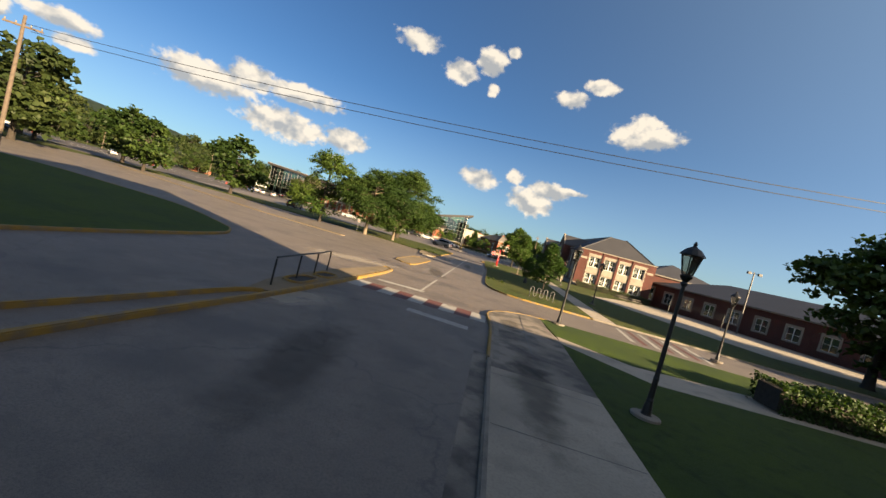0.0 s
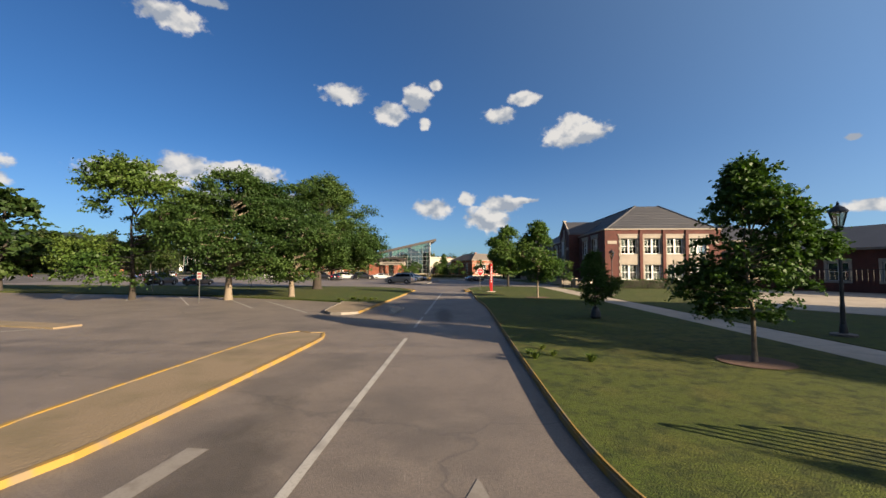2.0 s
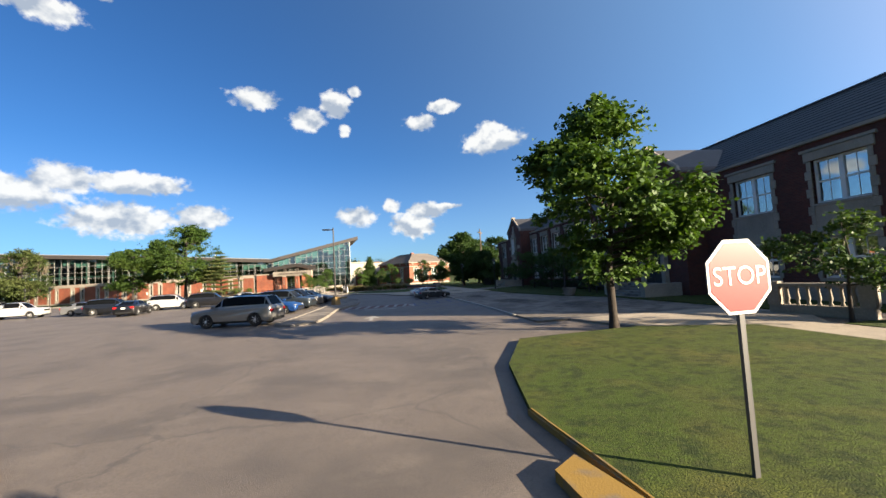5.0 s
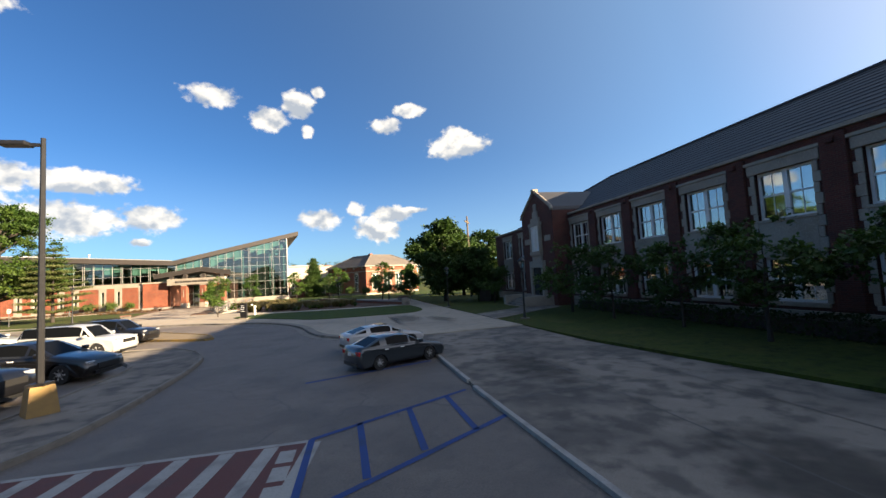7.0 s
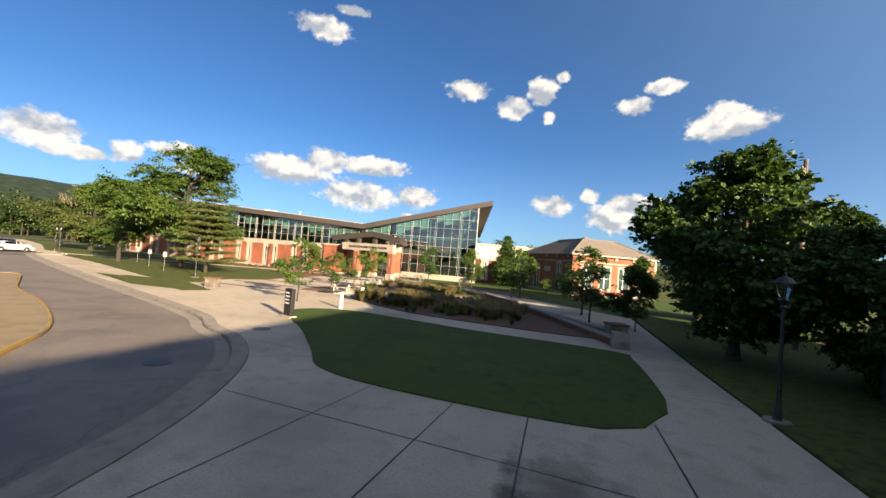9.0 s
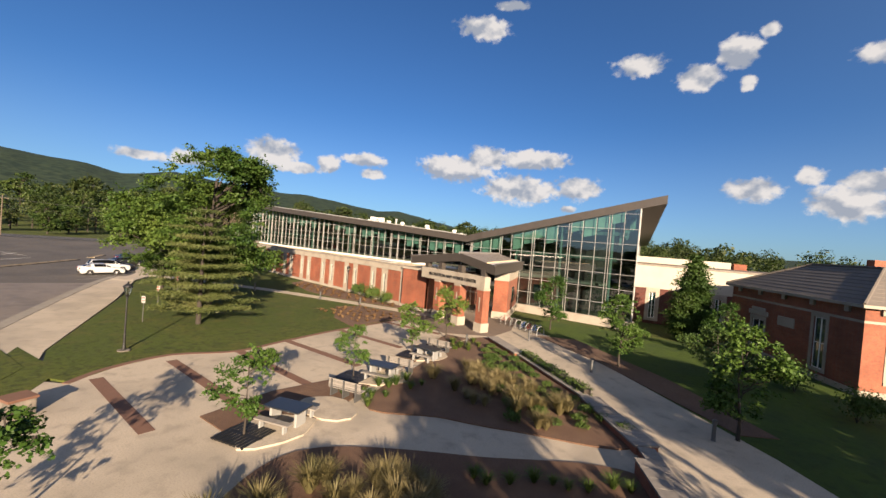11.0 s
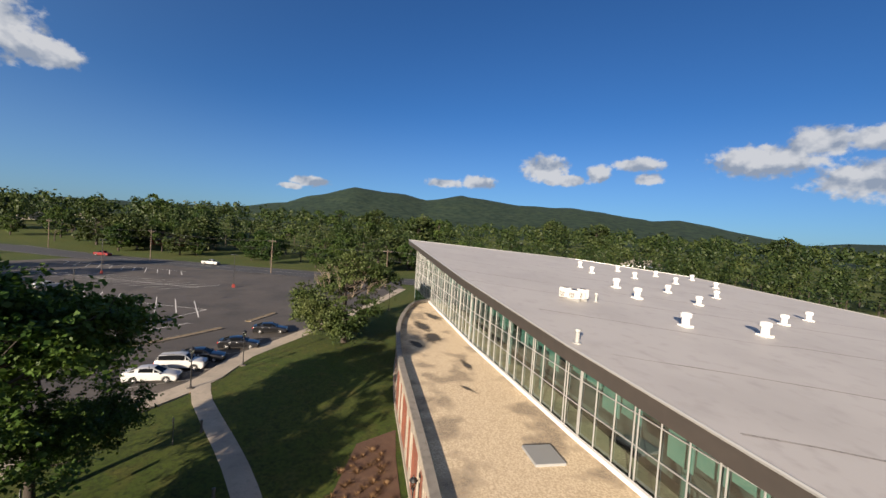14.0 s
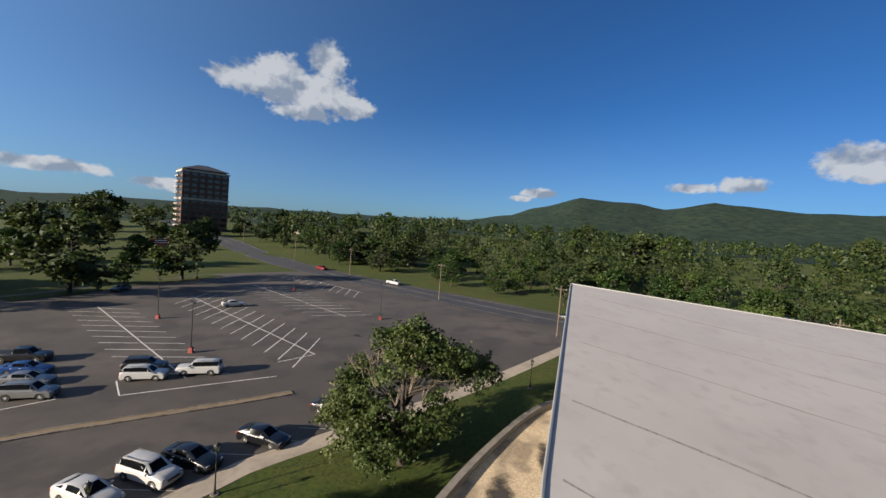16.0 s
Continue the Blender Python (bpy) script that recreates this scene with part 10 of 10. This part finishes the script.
for k in range(8):
    x, y = -24.4 + k * 0.72, 82.4 - k * 0.23
    hp = thing("bicycle_hoop", "silver arched bicycle hoop on the paving", "bicycle rack", pose(x, y, 0.12, 0, 0, 70), group="bicycle hoops")
    bm = bmesh.new()
    for i in range(12):
        a, b_ = i * math.pi / 12, (i + 1) * math.pi / 12
        tube(bm, (0.42 * math.cos(a), 0, 0.35 + 0.5 * math.sin(a)), (0.42 * math.cos(b_), 0, 0.35 + 0.5 * math.sin(b_)), 0.03, n=6, cap=False)
    for s in (-0.42, 0.42):
        tube(bm, (s, 0, 0), (s, 0, 0.35), 0.03, n=6)
    part("hoop", bm, M_ALU, hp)
    if k in (0, 2, 4, 5, 6):
        bicycle((P_RED, P_BLUE, P_BLACK, P_SILVER, P_BLUE)[k % 5], 70, x + 0.12, y + 0.05, 6)

# watering bag, manholes
wb_ = thing("watering_bag", "dark green watering bag round the young trunk", "watering bag", pose(5.4, -48.6, 0.1) @ Matrix.Scale(0.7, 4))
bm = bmesh.new(); lathe(bm, [(0.3, 0), (0.34, 0.15), (0.28, 0.5), (0.16, 0.75), (0.08, 0.8)], 14); part("bag", bm, M_BLACK, wb_)
for x, y, z in ((-8.1, 32.5, 0.005), (-9.3, 37.7, 0.115), (-33.9, 69.2, 0.13)):
    mh = thing("manhole_cover", "round iron manhole cover in the paving", "manhole", pose(x, y, z))
    bm = bmesh.new(); lathe(bm, [(0.36, 0), (0.36, 0.008), (0.33, 0.01)], 20); part("lid", bm, M_DKMETAL, mh)

# ---- shrubs, hedges and grasses ----
M_HEDGE = leaf_material("hedge_leaves", (0.02, 0.045, 0.012), (0.035, 0.075, 0.018), (0.06, 0.11, 0.025))
M_SHRUB = leaf_material("shrub_leaves", (0.04, 0.085, 0.016), (0.075, 0.13, 0.026), (0.13, 0.18, 0.04))
M_BLADE = leaf_material("tan_grass_blades", (0.12, 0.11, 0.045), (0.22, 0.18, 0.085), (0.33, 0.27, 0.14))
seat_wall((-5.9, 64.4), (0.1, 55.2), 0.5, 24, "low brick seat wall edging the grass bed", 0.55)
seat_wall((0.1, 55.2), (4.9, 45.6), 0.5, 24, "low brick seat wall edging the grass bed", 0.55)
part("end_pier", bbox(4.6, 5.4, 44.8, 45.5, 0.05, 0.85, 0.03), M_CONC_OLD, thing("wall_pier", "squat stone pier ending the seat wall", "garden wall"))
M_TANMOUND = leaf_material("dry_mound_blades", (0.15, 0.085, 0.04), (0.24, 0.14, 0.07), (0.32, 0.2, 0.1))
M_LILY = leaf_material("green_blades", (0.05, 0.09, 0.02), (0.1, 0.15, 0.03), (0.17, 0.2, 0.05))


def shrub(name, label, r, h, mat_, seed, leaf=0.07, n=900):
    rng = np.random.default_rng(seed)
    t = thing(name, label, "shrub")
    blobs = [(0, 0, h * 0.5, r * 0.85, h / (2 * r) * 1.05)] + [(r * 0.5 * math.cos(a), r * 0.5 * math.sin(a), h * (0.35 + 0.25 * rng.random()), r * 0.5, h / (2 * r)) for a in rng.random(7) * 6.28]
    C, Nn = blob_leaves(blobs, n / (4 * math.pi * r * r * 2.6), rng, 0.3)
    C[:, 2] = np.maximum(C[:, 2], 0.01)
    ob = new("foliage", leaf_mesh("foliage", mat_, C, Nn, leaf * (0.6 + 0.8 * rng.random(len(C))), rng)); ob.parent = t
    bm = bmesh.new()
    for a in range(4):
        tube(bm, (0, 0, 0), (r * 0.4 * math.cos(a * 1.57), r * 0.4 * math.sin(a * 1.57), h * 0.6), 0.018, 0.008, 5, cap=False)
    part("stem", bm, M_BARK, t)
    return t


def hedge(label, p0, p1, w, h, mat_, seed, leaf=0.1, per=160):
    rng = np.random.default_rng(seed)
    a, b_ = np.array(p0), np.array(p1)
    L = float(np.linalg.norm(b_ - a))
    t = thing("hedge", label, "hedge")
    n = int(L * (w + 2 * h) * per)
    u = rng.random(n) * L
    s = rng.random(n) * (w + 2 * h)
    v = np.where(s < h, -w / 2, np.where(s < h + w, s - h - w / 2, w / 2))
    z = np.where(s < h, s, np.where(s < h + w, h, s - h - w))
    nx = np.where(s < h, -1, np.where(s < h + w, 0, 1.0))
    nz = np.where((s >= h) & (s < h + w), 1.0, 0.1)
    wob = 0.1 * np.sin(u * 2.1 + seed) + 0.06 * np.sin(u * 5.3)
    z = z * (1 + wob) + rng.normal(size=n) * 0.05
    v = v * (1 + wob * 0.6) + rng.normal(size=n) * 0.06
    d = (b_ - a) / L
    nr = np.array([-d[1], d[0]])
    C = np.stack([a[0] + d[0] * u + nr[0] * v, a[1] + d[1] * u + nr[1] * v, np.maximum(z, 0.02) + 0.1], 1)
    Nn = np.stack([nr[0] * nx, nr[1] * nx, nz], 1)
    ob = new("foliage", leaf_mesh("foliage", mat_, C, Nn, leaf * (0.6 + 0.8 * rng.random(n)), rng)); ob.parent = t
    bm = bmesh.new(); ang = math.degrees(math.atan2(d[1], d[0]))
    box(bm, 0.1, L - 0.1, -w * 0.38, w * 0.38, 0.05, h * 0.86, 0, Matrix.Translation((a[0], a[1], 0.1)) @ pose(0, 0, 0, 0, 0, ang)); part("inner_mass", bm, M_BARK, t)
    return t


def grass_clump(name, label, r, h, mat_, seed, n=160):
    rng = np.random.default_rng(seed)
    t = thing(name, label, "grass")
    V, F = [], []
    for i in range(n):
        a = rng.random() * 6.283
        lean = r * (0.3 + 0.9 * rng.random())
        hh = h * (0.6 + 0.5 * rng.random())
        d = np.array([math.cos(a), math.sin(a), 0])
        sd = np.array([-d[1], d[0], 0]) * 0.012
        b0 = d * r * 0.15 * rng.random()
        p1 = b0 + d * lean * 0.4 + np.array([0, 0, hh * 0.65])
        p2 = b0 + d * lean + np.array([0, 0, hh * (0.75 + 0.25 * rng.random())])
        k = len(V)
        V += [b0 - sd, b0 + sd, p1 + sd, p1 - sd, p2]
        F += [(k, k + 1, k + 2, k + 3), (k + 3, k + 2, k + 4)]
    me = bpy.data.meshes.new("foliage")
    me.from_pydata([tuple(v) for v in V], [], F)
    me.materials.append(mat_)
    ob = new("foliage", me); ob.parent = t
    return t


def scatter(src, spots_, seed, s0=0.8, s1=1.2):
    rng = np.random.default_rng(seed)
    for k, (x, y, z) in enumerate(spots_):
        (stand if k == 0 else plant)(src, x, y, z, rng.uniform(s0, s1), rng.uniform(0, 360))


rng = np.random.default_rng(31)
low_shrub = shrub("low_shrub", "low round green shrub in the mulch bed", 0.42, 0.45, M_SHRUB, 41, 0.07, 700)
spots_ = []
for row in range(4):
    a, b_ = Vector((-19.4 + row * 0.9, 72.6 - row * 1.35)), Vector((-7.4 - row * 1.2, 65.7 - row * 0.9))
    n_ = 13 - row
    for k in range(n_):
        p = a.lerp(b_, (k + 0.3 * rng.random()) / (n_ - 1))
        spots_.append((p.x + rng.normal() * 0.12, p.y + rng.normal() * 0.12, 0.16))
scatter(low_shrub, spots_, 1)
tan_grass = grass_clump("ornamental_grass", "tan feathery ornamental grass clump", 0.55, 0.75, M_BLADE, 42, 190)
spots_ = [(-12.6 + rng.uniform(-4.6, 3.4), 64.8 + rng.uniform(-2.0, 2.4), 0.16) for k in range(46)]
spots_ = [p for p in spots_ if p[1] > 60.6 + (p[0] + 13) * 0.55 and p[1] < 69.5 - (p[0] + 17) * 0.45]
spots_ += [(-7.5 + rng.uniform(-5, 7), 52.2 + rng.uniform(-3.4, 3.8), 0.16) for k in range(150)]
spots_ = [p for p in spots_ if not (p[1] < 50 and p[0] < -10) and not (p[0] > 3.6 - (p[1] - 48.4) * 0.72)]
scatter(tan_grass, spots_, 2, 0.8, 1.35)
green_grass = grass_clump("day_lily", "clump of green arching lily blades", 0.45, 0.5, M_LILY, 43, 110)
spots_ = [(-8 + rng.uniform(-5.5, 9), 49.2 + rng.uniform(-1.8, 1.6), 0.16) for k in range(34)] + [(-17.2 + rng.uniform(-1, 1.2), 58.4 + k * 0.4 + rng.normal() * 0.3, 0.16) for k in range(12)] + [(-20.4 + rng.normal() * 0.6, 71.2 + rng.normal() * 0.8, 0.16) for k in range(10)] + [(-9.5 + k * 0.5, 57.8 + k * 0.42 + rng.normal() * 0.2, 0.16) for k in range(9)]
spots_ = [p for p in spots_ if not (p[1] < 50.6 and p[0] < -11)]
scatter(green_grass, spots_, 3, 0.8, 1.3)
bed_plant = grass_clump("bed_seedling", "small tan plant in the mulch rows", 0.3, 0.16, M_TANMOUND, 44, 40)
spots_ = []
for r_ in range(9):
    for k in range(13):
        x, y = -58 + k * 1.7 + r_ * 0.6, 78.4 - r_ * 0.45
        spots_.append((x + rng.normal() * 0.15, y + rng.normal() * 0.12, 0.15))
spots_ = [p for p in spots_ if -57 < p[0] < -36 and p[1] > 75.1 + max(0, (p[0] + 46) * 0.25)]
spots_ += [(-37.5 + k * 1.0 + rng.normal() * 0.12, 69.2 + r_ * 0.95 + rng.normal() * 0.12, 0.15) for k in range(7) for r_ in range(7) if -38.4 + r_ * 0.1 < -37.5 + k and (69.2 + r_ * 0.95) < 74.5 - (0.38 if k > 3 else 0)]
scatter(bed_plant, spots_[:150], 4, 0.8, 1.4)
round_shrub = shrub("round_shrub", "dense dark green shrub against the brick wing", 0.95, 1.7, M_SHRUB, 45, 0.11, 2600)
scatter(round_shrub, [(-44.2, 78.6, 0.14), (-41.2, 78.2, 0.14), (-38.2, 77.8, 0.14), (-96.2, 84.0, 0.1), (-98.5, 88, 0.1), (1.0, 78.2, 0.1), (4.6, 79.4, 0.1), (-1.6, 82.0, 0.1)], 5, 0.9, 1.2)
hedge("strip of clipped hedge in the low wall", (-9.9, 68.55), (-16.3, 72.6), 0.55, 0.62, M_SHRUB, 51, 0.09, 200)
hedge("dark clipped hedge along the brick hall", (17.6, -16.2), (31.4, -16.2), 1.1, 1.05, M_HEDGE, 52, 0.12, 120)
hedge("clipped hedge glowing in the sun at the corner", (12.2, -79.9), (25, -78.6), 1.5, 1.0, M_HEDGE, 53, 0.12, 330)
hedge("dark hedge along the side of the hall", (16.0, 3.0), (16.0, 27.0), 1.0, 0.7, M_HEDGE, 54, 0.12, 110)
hedge("low hedge below the hall steps", (13.0, 41.0), (15.6, 46.5), 1.6, 1.5, M_HEDGE, 55, 0.12, 110)
# wild weeds in the lawns
weed = grass_clump("weed_tuft", "tuft of taller weeds in the lawn", 0.22, 0.2, M_LILY, 46, 60)
scatter(weed, [(-8.6 + rng.normal() * 0.8, -38.6 + rng.normal() * 0.5, 0.1) for k in range(16)] + [(2.2 + rng.normal() * 0.6, -56.8 + rng.normal() * 0.4, 0.1) for k in range(6)], 6, 0.7, 1.3)
